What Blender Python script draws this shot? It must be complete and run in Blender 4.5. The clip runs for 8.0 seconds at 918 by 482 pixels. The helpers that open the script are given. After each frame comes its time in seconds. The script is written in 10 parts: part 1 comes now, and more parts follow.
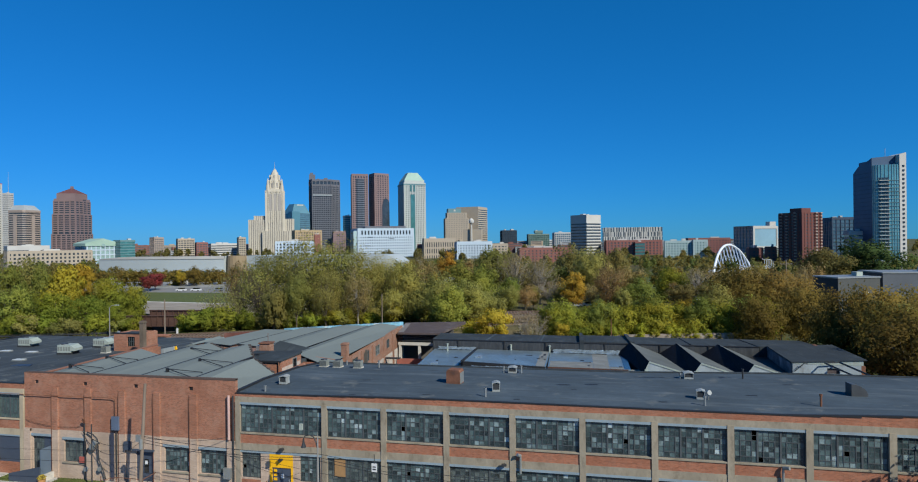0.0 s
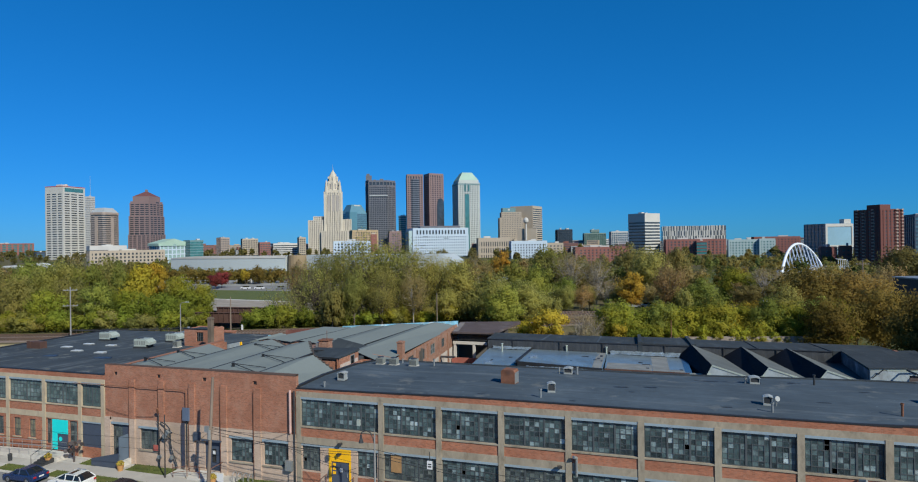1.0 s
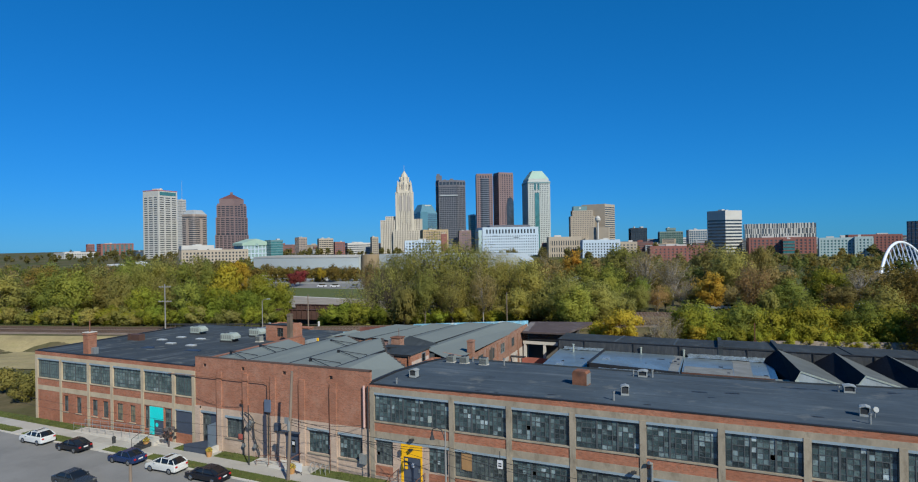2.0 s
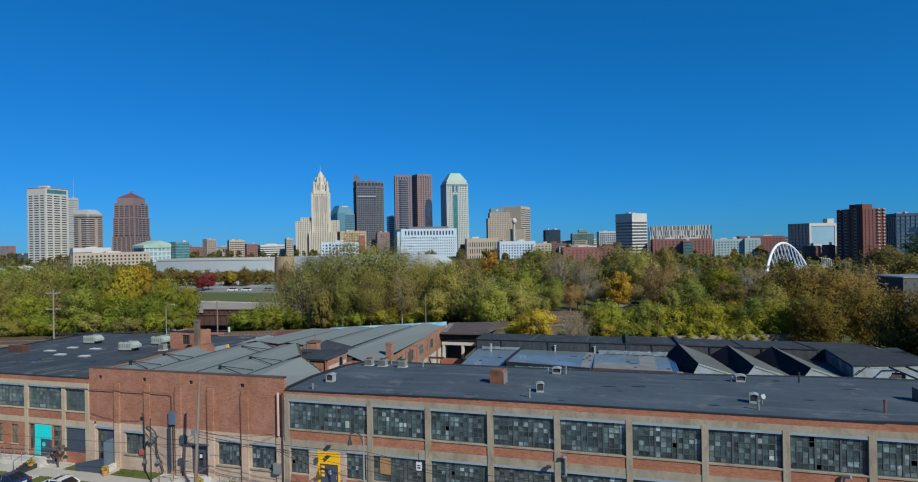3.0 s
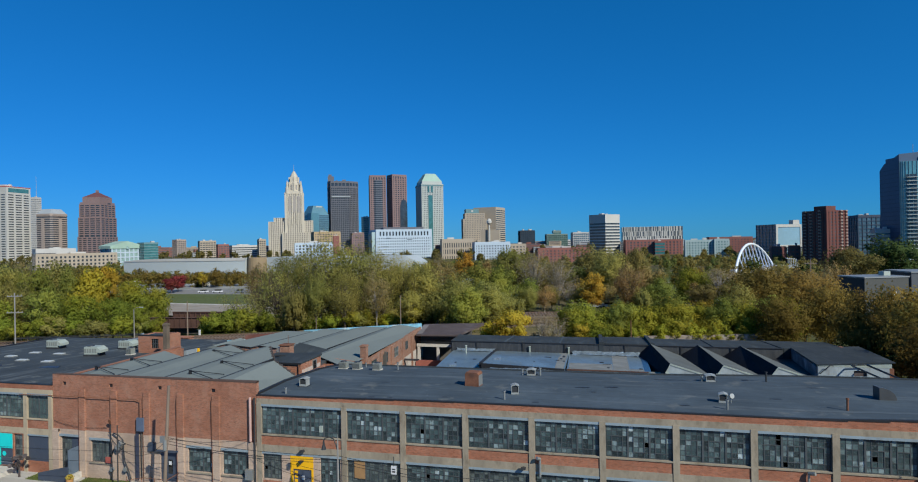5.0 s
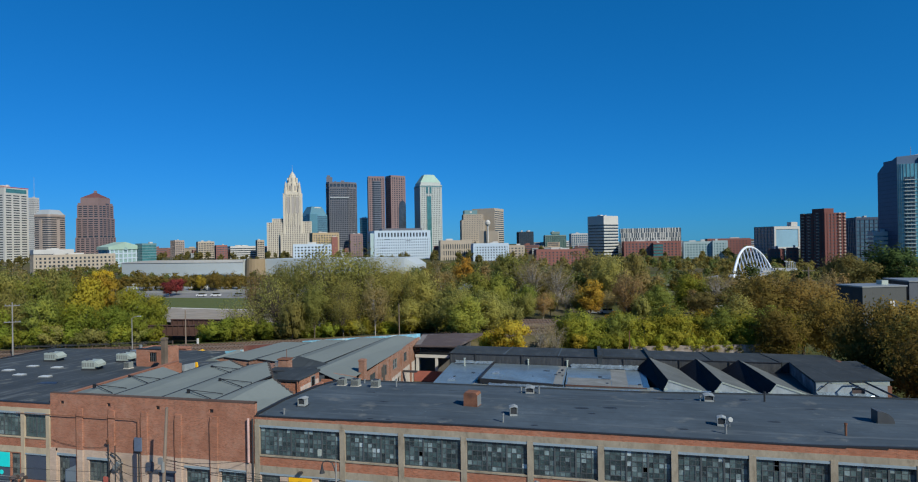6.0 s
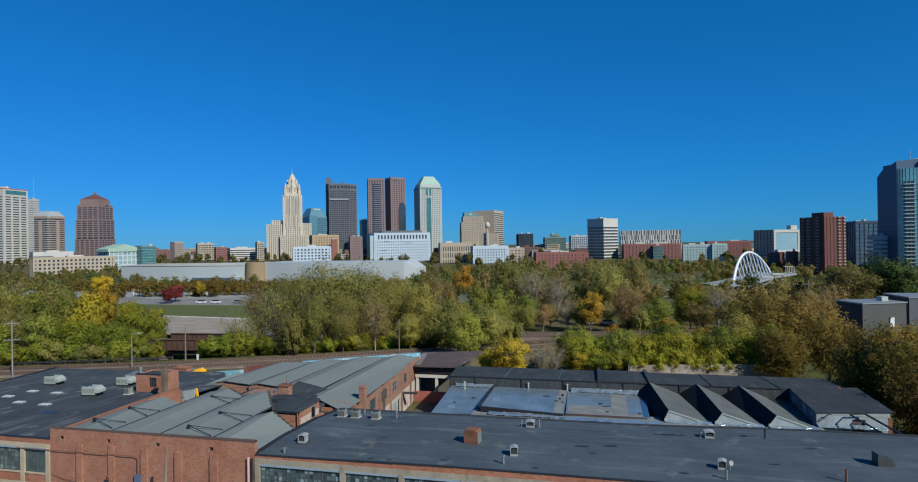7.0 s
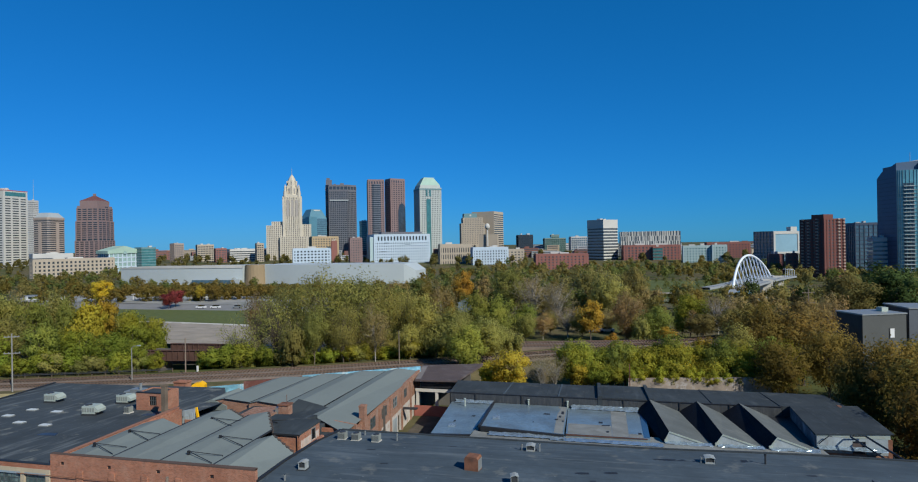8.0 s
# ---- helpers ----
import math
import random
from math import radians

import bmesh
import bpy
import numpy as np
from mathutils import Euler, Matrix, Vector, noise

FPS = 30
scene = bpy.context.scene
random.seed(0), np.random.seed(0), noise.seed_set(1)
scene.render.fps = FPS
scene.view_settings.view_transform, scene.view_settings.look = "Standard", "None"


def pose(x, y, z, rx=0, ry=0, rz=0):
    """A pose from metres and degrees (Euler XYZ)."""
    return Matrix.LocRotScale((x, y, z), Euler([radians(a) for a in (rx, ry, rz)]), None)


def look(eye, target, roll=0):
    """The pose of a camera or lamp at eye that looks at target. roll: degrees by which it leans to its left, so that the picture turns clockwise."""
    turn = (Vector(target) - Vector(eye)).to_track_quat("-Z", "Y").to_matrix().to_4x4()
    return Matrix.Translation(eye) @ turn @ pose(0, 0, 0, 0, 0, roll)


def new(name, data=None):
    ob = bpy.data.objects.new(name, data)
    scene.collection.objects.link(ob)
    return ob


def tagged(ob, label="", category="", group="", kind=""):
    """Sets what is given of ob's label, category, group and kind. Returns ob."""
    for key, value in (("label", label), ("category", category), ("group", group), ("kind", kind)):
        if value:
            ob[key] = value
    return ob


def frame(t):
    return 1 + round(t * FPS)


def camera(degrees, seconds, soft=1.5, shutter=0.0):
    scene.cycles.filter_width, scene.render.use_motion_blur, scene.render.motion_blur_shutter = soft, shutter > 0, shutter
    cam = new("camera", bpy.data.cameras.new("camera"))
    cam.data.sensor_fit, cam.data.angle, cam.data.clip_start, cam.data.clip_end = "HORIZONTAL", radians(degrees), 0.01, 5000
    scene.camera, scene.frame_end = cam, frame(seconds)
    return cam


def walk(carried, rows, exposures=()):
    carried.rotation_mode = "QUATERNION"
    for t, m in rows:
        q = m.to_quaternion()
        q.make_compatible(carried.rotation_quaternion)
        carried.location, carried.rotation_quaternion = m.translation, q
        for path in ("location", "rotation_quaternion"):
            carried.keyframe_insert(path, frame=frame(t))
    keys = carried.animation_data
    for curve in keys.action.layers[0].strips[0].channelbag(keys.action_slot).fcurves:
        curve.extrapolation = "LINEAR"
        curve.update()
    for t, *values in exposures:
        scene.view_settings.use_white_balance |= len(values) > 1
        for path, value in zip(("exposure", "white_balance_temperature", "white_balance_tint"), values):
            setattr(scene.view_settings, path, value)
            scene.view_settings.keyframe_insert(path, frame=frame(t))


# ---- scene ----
cam = camera(77.47, 8.0, soft=1.1)
PATH = [
    (0.0, pose(27.337, -42.080, 20.388, 89.978, 0.658, 11.522)),
    (0.5, pose(27.337, -42.080, 20.388, 89.976, 0.759, 13.602)),
    (1.0, pose(27.337, -42.080, 20.388, 89.993, 0.783, 16.961)),
    (1.5, pose(27.337, -42.080, 20.388, 90.004, 0.853, 20.508)),
    (1.7, pose(27.337, -42.080, 20.388, 90.004, 0.894, 22.310)),
    (2.25, pose(27.337, -42.080, 20.388, 90.030, 0.950, 24.300)),
    (2.8, pose(27.337, -42.080, 20.388, 90.056, 1.007, 20.020)),
    (3.0, pose(27.337, -42.080, 20.388, 90.043, 1.015, 15.800)),
    (3.5, pose(27.337, -42.080, 20.388, 90.047, 1.084, 12.885)),
    (4.0, pose(27.337, -42.080, 20.388, 90.038, 1.069, 13.690)),
    (4.5, pose(27.337, -42.080, 20.388, 90.036, 1.045, 13.504)),
    (6.0, pose(27.343, -42.054, 22.264, 90.067, 0.930, 13.166)),
    (6.5, pose(27.342, -42.039, 23.890, 90.071, 0.927, 13.150)),
    (7.0, pose(27.319, -42.031, 25.435, 90.097, 0.879, 13.135)),
    (7.5, pose(27.270, -42.030, 26.575, 90.084, 0.900, 13.108)),
    (8.0, pose(27.319, -42.021, 27.738, 90.082, 0.938, 13.114)),
]
walk(cam, PATH, exposures=[(0.0, 0.10), (1.7, 0.10), (2.8, 0.02), (8.0, 0.02)])

# ---------------------------------------------------------------- light
SUN_TRAVEL = Vector((-0.64, 0.48, -0.60)).normalized()
world = bpy.data.worlds.new("World")
scene.world = world
world.use_nodes = True
wn = world.node_tree
sky = wn.nodes.new("ShaderNodeTexSky")
sky.sky_type = 'NISHITA'
sky.sun_disc = False
sky.sun_elevation = math.asin(-SUN_TRAVEL.z)
sky.sun_rotation = math.atan2(-SUN_TRAVEL.x, -SUN_TRAVEL.y)
sky.altitude = 300
sky.air_density = 1.0
sky.dust_density = 0.0
sky.ozone_density = 1.5
chan = wn.nodes.new("ShaderNodeSeparateColor")
join = wn.nodes.new("ShaderNodeCombineColor")
wn.links.new(sky.outputs[0], chan.inputs[0])
# deep polarised blue overhead, paler and warmer to the horizon
for k, (power_, gain) in enumerate(((1.3, 0.0323), (0.66, 0.737), (0.75, 1.48))):
    pw_, mu_ = wn.nodes.new("ShaderNodeMath"), wn.nodes.new("ShaderNodeMath")
    pw_.operation, mu_.operation = 'POWER', 'MULTIPLY'
    pw_.inputs[1].default_value, mu_.inputs[1].default_value = power_, gain
    wn.links.new(chan.outputs[k], pw_.inputs[0])
    wn.links.new(pw_.outputs[0], mu_.inputs[0])
    wn.links.new(mu_.outputs[0], join.inputs[k])
wn.links.new(join.outputs[0], wn.nodes["Background"].inputs[0])
wn.nodes["Background"].inputs[1].default_value = 0.1
sun = new("sun", bpy.data.lights.new("sun", "SUN"))
sun.data.energy = 5.0
sun.data.angle = radians(0.5)
sun.data.color = (0.98, 0.965, 0.85)
sun.matrix_world = look((0, 0, 80), Vector((0, 0, 80)) + SUN_TRAVEL)


# ---------------------------------------------------------------- materials
def nodes_of(name):
    m = bpy.data.materials.new(name)
    m.use_nodes = True
    nt = m.node_tree
    return m, nt, nt.nodes["Principled BSDF"]


def mixed(nt, fac, a, b):
    n = nt.nodes.new("ShaderNodeMix")
    n.data_type = 'RGBA'
    for i, v in ((0, fac), (6, a), (7, b)):
        if isinstance(v, (tuple, list)):
            n.inputs[i].default_value = (*v[:3], 1)
        elif isinstance(v, (int, float)):
            n.inputs[i].default_value = v
        else:
            nt.links.new(v, n.inputs[i])
    return n.outputs[2]


def mapped(nt, value, lo, hi, a=0.0, b=1.0):
    n = nt.nodes.new("ShaderNodeMapRange")
    nt.links.new(value, n.inputs[0])
    n.inputs[1].default_value, n.inputs[2].default_value = lo, hi
    n.inputs[3].default_value, n.inputs[4].default_value = a, b
    return n.outputs[0]


def noise_of(nt, vec, scale, detail=4, rough=0.6):
    n = nt.nodes.new("ShaderNodeTexNoise")
    nt.links.new(vec, n.inputs["Vector"])
    n.inputs["Scale"].default_value = scale
    n.inputs["Detail"].default_value = detail
    n.inputs["Roughness"].default_value = rough
    return n.outputs["Fac"]


def shade(c, k):
    return tuple(max(0.0, min(1.0, v * k)) for v in c[:3])


def surface(name, col, rough=0.8, var=0.2, big=0.25, fine=6.0, stain=None, stain_amount=0.35, stain_scale=0.6,
            metal=0.0, bump=0.15, stretch=(1, 1, 1), per_object=0.0, per_island=0.0, spec=0.3):
    """A worn surface: broad and fine tone changes, stains with their own shape, fine relief."""
    m, nt, p = nodes_of(name)
    geo = nt.nodes.new("ShaderNodeNewGeometry")
    mp = nt.nodes.new("ShaderNodeMapping")
    mp.inputs["Scale"].default_value = stretch
    nt.links.new(geo.outputs["Position"], mp.inputs["Vector"])
    vec = mp.outputs[0]
    n1 = noise_of(nt, vec, big, 3)
    n2 = noise_of(nt, vec, fine, 5, 0.7)
    c = mixed(nt, mapped(nt, n1, 0.3, 0.7), shade(col, 1 - var), shade(col, 1 + var))
    c = mixed(nt, mapped(nt, n2, 0.35, 0.65, 0, 0.55), c, shade(col, 1 - var * 0.9))
    if stain:
        n3 = noise_of(nt, vec, stain_scale, 6, 0.65)
        c = mixed(nt, mapped(nt, n3, 0.52, 0.68, 0, stain_amount), c, stain)
    if per_object:
        oi = nt.nodes.new("ShaderNodeObjectInfo")
        c = mixed(nt, mapped(nt, oi.outputs["Random"], 0, 1, 0, per_object), c, shade(col, 0.35))
    if per_island:
        c = mixed(nt, mapped(nt, geo.outputs["Random Per Island"], 0, 1, 0, per_island), c, shade(col, 0.4))
    nt.links.new(c, p.inputs["Base Color"])
    nt.links.new(mapped(nt, n2, 0.3, 0.7, max(0.05, rough - 0.12), min(1, rough + 0.1)), p.inputs["Roughness"])
    p.inputs["Metallic"].default_value = metal
    p.inputs["Specular IOR Level"].default_value = spec
    if bump:
        b = nt.nodes.new("ShaderNodeBump")
        b.inputs["Strength"].default_value = bump
        b.inputs["Distance"].default_value = 0.05
        nt.links.new(n2, b.inputs["Height"])
        nt.links.new(b.outputs[0], p.inputs["Normal"])
    return m


def membrane(name, col, light, dirt, amount=0.5, stretch=(0.12, 1, 1), lap=2.1, axis=1):
    """Old roofing felt: broad cloudy tones, drawn-out pale streaks, dried puddles, specks and lapped joints."""
    m, nt, p = nodes_of(name)
    geo = nt.nodes.new("ShaderNodeNewGeometry")
    pos_ = geo.outputs["Position"]
    mp = nt.nodes.new("ShaderNodeMapping")
    mp.inputs["Scale"].default_value = stretch
    nt.links.new(pos_, mp.inputs["Vector"])
    c = mixed(nt, mapped(nt, noise_of(nt, pos_, 0.16, 4, 0.6), 0.32, 0.68), shade(col, 0.78), shade(col, 1.25))
    c = mixed(nt, mapped(nt, noise_of(nt, pos_, 1.1, 6, 0.7), 0.4, 0.7, 0, 0.5), c, shade(col, 0.72))
    c = mixed(nt, mapped(nt, noise_of(nt, mp.outputs[0], 0.9, 5, 0.65), 0.53, 0.7, 0, amount), c, light)
    c = mixed(nt, mapped(nt, noise_of(nt, pos_, 0.42, 6, 0.62), 0.6, 0.68, 0, amount * 0.8), c, dirt)
    c = mixed(nt, mapped(nt, noise_of(nt, pos_, 3.1, 3, 0.5), 0.72, 0.76, 0, 0.6), c, shade(light, 1.5))
    sep = nt.nodes.new("ShaderNodeSeparateXYZ")
    nt.links.new(pos_, sep.inputs[0])
    wob = nt.nodes.new("ShaderNodeMath")
    wob.operation = 'MULTIPLY_ADD'
    wob.inputs[1].default_value = 0.12
    nt.links.new(noise_of(nt, pos_, 0.8, 2), wob.inputs[0])
    nt.links.new(sep.outputs[axis], wob.inputs[2])
    pp = nt.nodes.new("ShaderNodeMath")
    pp.operation = 'PINGPONG'
    pp.inputs[1].default_value = lap / 2
    nt.links.new(wob.outputs[0], pp.inputs[0])
    c = mixed(nt, mapped(nt, pp.outputs[0], 0.03, 0.06, 0.45, 0.0), c, shade(col, 0.5))
    nt.links.new(c, p.inputs["Base Color"])
    p.inputs["Roughness"].default_value = 0.85
    p.inputs["Specular IOR Level"].default_value = 0.2
    b = nt.nodes.new("ShaderNodeBump")
    b.inputs["Strength"].default_value = 0.12
    b.inputs["Distance"].default_value = 0.05
    nt.links.new(noise_of(nt, pos_, 3.0, 5, 0.7), b.inputs["Height"])
    nt.links.new(b.outputs[0], p.inputs["Normal"])
    return m


def brickwork(name, col, mortar, var=0.25, stain=(0.12, 0.07, 0.05), bw=0.21, bh=0.072, stain_amount=0.5):
    m, nt, p = nodes_of(name)
    geo = nt.nodes.new("ShaderNodeNewGeometry")
    sep = nt.nodes.new("ShaderNodeSeparateXYZ")
    nt.links.new(geo.outputs["Position"], sep.inputs[0])
    add = nt.nodes.new("ShaderNodeMath")
    nt.links.new(sep.outputs[0], add.inputs[0])
    nt.links.new(sep.outputs[1], add.inputs[1])
    com = nt.nodes.new("ShaderNodeCombineXYZ")
    nt.links.new(add.outputs[0], com.inputs[0])
    nt.links.new(sep.outputs[2], com.inputs[1])
    br = nt.nodes.new("ShaderNodeTexBrick")
    nt.links.new(com.outputs[0], br.inputs["Vector"])
    br.inputs["Color1"].default_value = (*shade(col, 1 - var), 1)
    br.inputs["Color2"].default_value = (*shade(col, 1 + var), 1)
    br.inputs["Mortar"].default_value = (*mortar, 1)
    br.inputs["Scale"].default_value = 1.0
    br.inputs["Mortar Size"].default_value = 0.006
    br.inputs["Brick Width"].default_value = bw
    br.inputs["Row Height"].default_value = bh
    n1 = noise_of(nt, geo.outputs["Position"], 0.45, 5, 0.65)
    mp = nt.nodes.new("ShaderNodeMapping")
    mp.inputs["Scale"].default_value = (1, 1, 0.25)
    nt.links.new(geo.outputs["Position"], mp.inputs["Vector"])
    n2 = noise_of(nt, mp.outputs[0], 1.6, 5, 0.7)
    mp3 = nt.nodes.new("ShaderNodeMapping")
    mp3.inputs["Scale"].default_value = (0.5, 0.5, 5)
    nt.links.new(geo.outputs["Position"], mp3.inputs["Vector"])
    n3 = noise_of(nt, mp3.outputs[0], 1.4, 4, 0.7)
    c = mixed(nt, mapped(nt, n1, 0.35, 0.7, 0, 0.55), br.outputs["Color"], shade(col, 0.72))
    c = mixed(nt, mapped(nt, n3, 0.45, 0.7, 0, 0.4), c, shade(col, 1.35))
    c = mixed(nt, mapped(nt, n2, 0.55, 0.75, 0, stain_amount), c, stain)
    n4 = noise_of(nt, geo.outputs["Position"], 0.75, 7, 0.7)
    c = mixed(nt, mapped(nt, n4, 0.5, 0.68, 0, 0.6), c, tuple(0.5 * a + 0.5 * b_ for a, b_ in zip(shade(col, 1.3), mortar)))
    n5 = noise_of(nt, geo.outputs["Position"], 0.22, 4, 0.6)
    c = mixed(nt, mapped(nt, n5, 0.5, 0.7, 0, 0.45), c, shade(col, 0.6))
    nt.links.new(c, p.inputs["Base Color"])
    p.inputs["Roughness"].default_value = 0.9
    p.inputs["Specular IOR Level"].default_value = 0.2
    b = nt.nodes.new("ShaderNodeBump")
    b.inputs["Strength"].default_value = 0.4
    b.inputs["Distance"].default_value = 0.01
    nt.links.new(br.outputs["Fac"], b.inputs["Height"])
    b.invert = True
    nt.links.new(b.outputs[0], p.inputs["Normal"])
    return m


def old_panes(name, tones, rough=0.18):
    """Dirty window glass, each pane of its own tone, with mottled reflections painted in."""
    m, nt, p = nodes_of(name)
    oi = nt.nodes.new("ShaderNodeObjectInfo")
    ramp = nt.nodes.new("ShaderNodeValToRGB")
    ramp.color_ramp.interpolation = 'CONSTANT'
    els = ramp.color_ramp.elements
    for i, (pos, c) in enumerate(tones):
        e = els[i] if i < 2 else els.new(pos)
        e.position = pos
        e.color = (*c, 1)
    # neighbouring panes take like tones, with odd ones between
    near = noise_of(nt, oi.outputs["Location"], 0.55, 2, 0.5)
    pick = nt.nodes.new("ShaderNodeMath")
    pick.operation = 'MULTIPLY_ADD'
    pick.inputs[1].default_value = 0.78
    nt.links.new(oi.outputs["Random"], pick.inputs[0])
    nt.links.new(mapped(nt, near, 0.35, 0.65, 0.0, 0.22), pick.inputs[2])
    nt.links.new(pick.outputs[0], ramp.inputs[0])
    geo = nt.nodes.new("ShaderNodeNewGeometry")
    n = noise_of(nt, geo.outputs["Position"], 2.5, 5, 0.7)
    mp = nt.nodes.new("ShaderNodeMapping")
    mp.inputs["Scale"].default_value = (3.2, 3.2, 1.0)
    nt.links.new(geo.outputs["Position"], mp.inputs["Vector"])
    # pale and dark mottling stands for both dirt and tree reflections
    c = mixed(nt, mapped(nt, n, 0.35, 0.7, 0, 0.5), ramp.outputs[0], (0.03, 0.045, 0.048))
    c = mixed(nt, mapped(nt, noise_of(nt, geo.outputs["Position"], 7.0, 4, 0.7), 0.55, 0.68, 0, 0.35), c, (0.20, 0.26, 0.265))
    c = mixed(nt, mapped(nt, noise_of(nt, geo.outputs["Position"], 4.3, 4, 0.7), 0.55, 0.66, 0, 0.7), c, (0.02, 0.026, 0.028))
    c = mixed(nt, mapped(nt, noise_of(nt, mp.outputs[0], 1.6, 6, 0.7), 0.56, 0.74, 0, 0.35), c, (0.19, 0.25, 0.255))
    c = mixed(nt, mapped(nt, noise_of(nt, geo.outputs["Position"], 0.7, 5, 0.65), 0.5, 0.66, 0, 0.65), c, (0.022, 0.032, 0.034))
    nt.links.new(c, p.inputs["Base Color"])
    nt.links.new(mapped(nt, n, 0.3, 0.7, rough, rough + 0.35), p.inputs["Roughness"])
    p.inputs["Specular IOR Level"].default_value = 0.5
    return m


def glass(name, col, rough=0.08, var=0.35):
    m, nt, p = nodes_of(name)
    geo = nt.nodes.new("ShaderNodeNewGeometry")
    n = noise_of(nt, geo.outputs["Position"], 0.15, 4, 0.8)
    c = mixed(nt, mapped(nt, n, 0.3, 0.7), shade(col, 1 - var), shade(col, 1 + var))
    nt.links.new(c, p.inputs["Base Color"])
    p.inputs["Roughness"].default_value = rough
    p.inputs["Specular IOR Level"].default_value = 0.7
    return m


def foliage(name, cols, translucent=0.56):
    """Leaves: patches through the crown, a slight tone for each leaf, and a cast for each tree."""
    m, nt, p = nodes_of(name)
    geo = nt.nodes.new("ShaderNodeNewGeometry")
    oi = nt.nodes.new("ShaderNodeObjectInfo")
    n = noise_of(nt, geo.outputs["Position"], 0.32, 3)
    n2 = noise_of(nt, geo.outputs["Position"], 0.06, 2)
    cols = [shade(k, 1.32) for k in cols]
    c = mixed(nt, mapped(nt, n, 0.38, 0.62), cols[0], cols[1])
    c = mixed(nt, mapped(nt, n2, 0.42, 0.6, 0, 0.75), c, cols[2])
    c = mixed(nt, mapped(nt, geo.outputs["Random Per Island"], 0, 1, 0, 0.2), c, shade(cols[1], 0.66))
    hs = nt.nodes.new("ShaderNodeHueSaturation")
    nt.links.new(c, hs.inputs["Color"])
    nt.links.new(mapped(nt, oi.outputs["Random"], 0, 1, 0.487, 0.513), hs.inputs["Hue"])
    fr = nt.nodes.new("ShaderNodeMath")
    fr.operation = 'MULTIPLY'
    fr.inputs[1].default_value = 7.31
    nt.links.new(oi.outputs["Random"], fr.inputs[0])
    fc = nt.nodes.new("ShaderNodeMath")
    fc.operation = 'FRACT'
    nt.links.new(fr.outputs[0], fc.inputs[0])
    nt.links.new(mapped(nt, fc.outputs[0], 0, 1, 0.72, 1.22), hs.inputs["Value"])
    c = hs.outputs[0]
    nt.links.new(c, p.inputs["Base Color"])
    p.inputs["Roughness"].default_value = 0.75
    p.inputs["Specular IOR Level"].default_value = 0.08
    tr = nt.nodes.new("ShaderNodeBsdfTranslucent")
    nt.links.new(c, tr.inputs["Color"])
    mx = nt.nodes.new("ShaderNodeMixShader")
    mx.inputs[0].default_value = translucent
    nt.links.new(p.outputs[0], mx.inputs[1])
    nt.links.new(tr.outputs[0], mx.inputs[2])
    nt.links.new(mx.outputs[0], nt.nodes["Material Output"].inputs[0])
    return m


RED_BRICK = brickwork("red_brick", (0.315, 0.132, 0.08), (0.33, 0.245, 0.19), 0.3, (0.18, 0.11, 0.085))
SPANDREL_BRICK = brickwork("spandrel_brick", (0.325, 0.125, 0.072), (0.31, 0.225, 0.17), 0.3, (0.19, 0.12, 0.095))
OLD_BRICK = brickwork("old_brick", (0.27, 0.135, 0.09), (0.30, 0.24, 0.19), 0.32, (0.34, 0.29, 0.25))
TAN_PAINT = brickwork("tan_painted_brick", (0.455, 0.34, 0.262), (0.42, 0.315, 0.245), 0.1, (0.24, 0.165, 0.12))
WEST_CONCRETE = surface("buff_concrete", (0.41, 0.335, 0.235), 0.9, 0.18, 0.5, 7, (0.25, 0.20, 0.145), 0.55, 1.1, stretch=(1, 1, 0.5))
CONCRETE = surface("weathered_concrete", (0.30, 0.255, 0.192), 0.9, 0.26, 0.5, 7, (0.145, 0.115, 0.08), 0.75, 1.1, stretch=(1, 1, 0.5))
PALE_CONCRETE = surface("pale_concrete", (0.50, 0.47, 0.42), 0.9, 0.12, 0.4, 8, (0.30, 0.27, 0.23), 0.4, 0.8)
LINTEL_STEEL = surface("lintel_paint", (0.235, 0.295, 0.335), 0.6, 0.12, 0.5, 9, (0.17, 0.14, 0.12), 0.35, 1.5)
SASH = surface("sash_steel", (0.07, 0.08, 0.085), 0.6, 0.2, 1, 10)
DARK_METAL = surface("dark_metal", (0.05, 0.052, 0.055), 0.5, 0.2, 1, 10, metal=0.3)
GALV = surface("galvanised_metal", (0.34, 0.355, 0.35), 0.5, 0.15, 1.5, 12, (0.25, 0.22, 0.19), 0.4, 1.5, metal=0.6)
PALE_METAL = surface("pale_unit_metal", (0.34, 0.385, 0.345), 0.5, 0.1, 1, 9, (0.30, 0.26, 0.2), 0.35, 1.3, metal=0.1)
RUST = surface("rusted_steel", (0.20, 0.088, 0.052), 0.85, 0.4, 0.9, 8, (0.09, 0.05, 0.04), 0.7, 1.2)
ROOF_BLACK = membrane("dark_roof_membrane", (0.061, 0.081, 0.099), (0.145, 0.165, 0.178), (0.20, 0.20, 0.18), 0.5)
ROOF_WEST = membrane("black_roof_membrane", (0.047, 0.057, 0.065), (0.15, 0.165, 0.17), (0.21, 0.21, 0.185), 0.7, (1, 0.14, 1), 3.3, 0)
ROOF_GREY = surface("grey_roof_membrane", (0.168, 0.192, 0.186), 0.95, 0.06, 0.2, 4, (0.13, 0.15, 0.146), 0.4, 0.4, bump=0.05, spec=0.05)
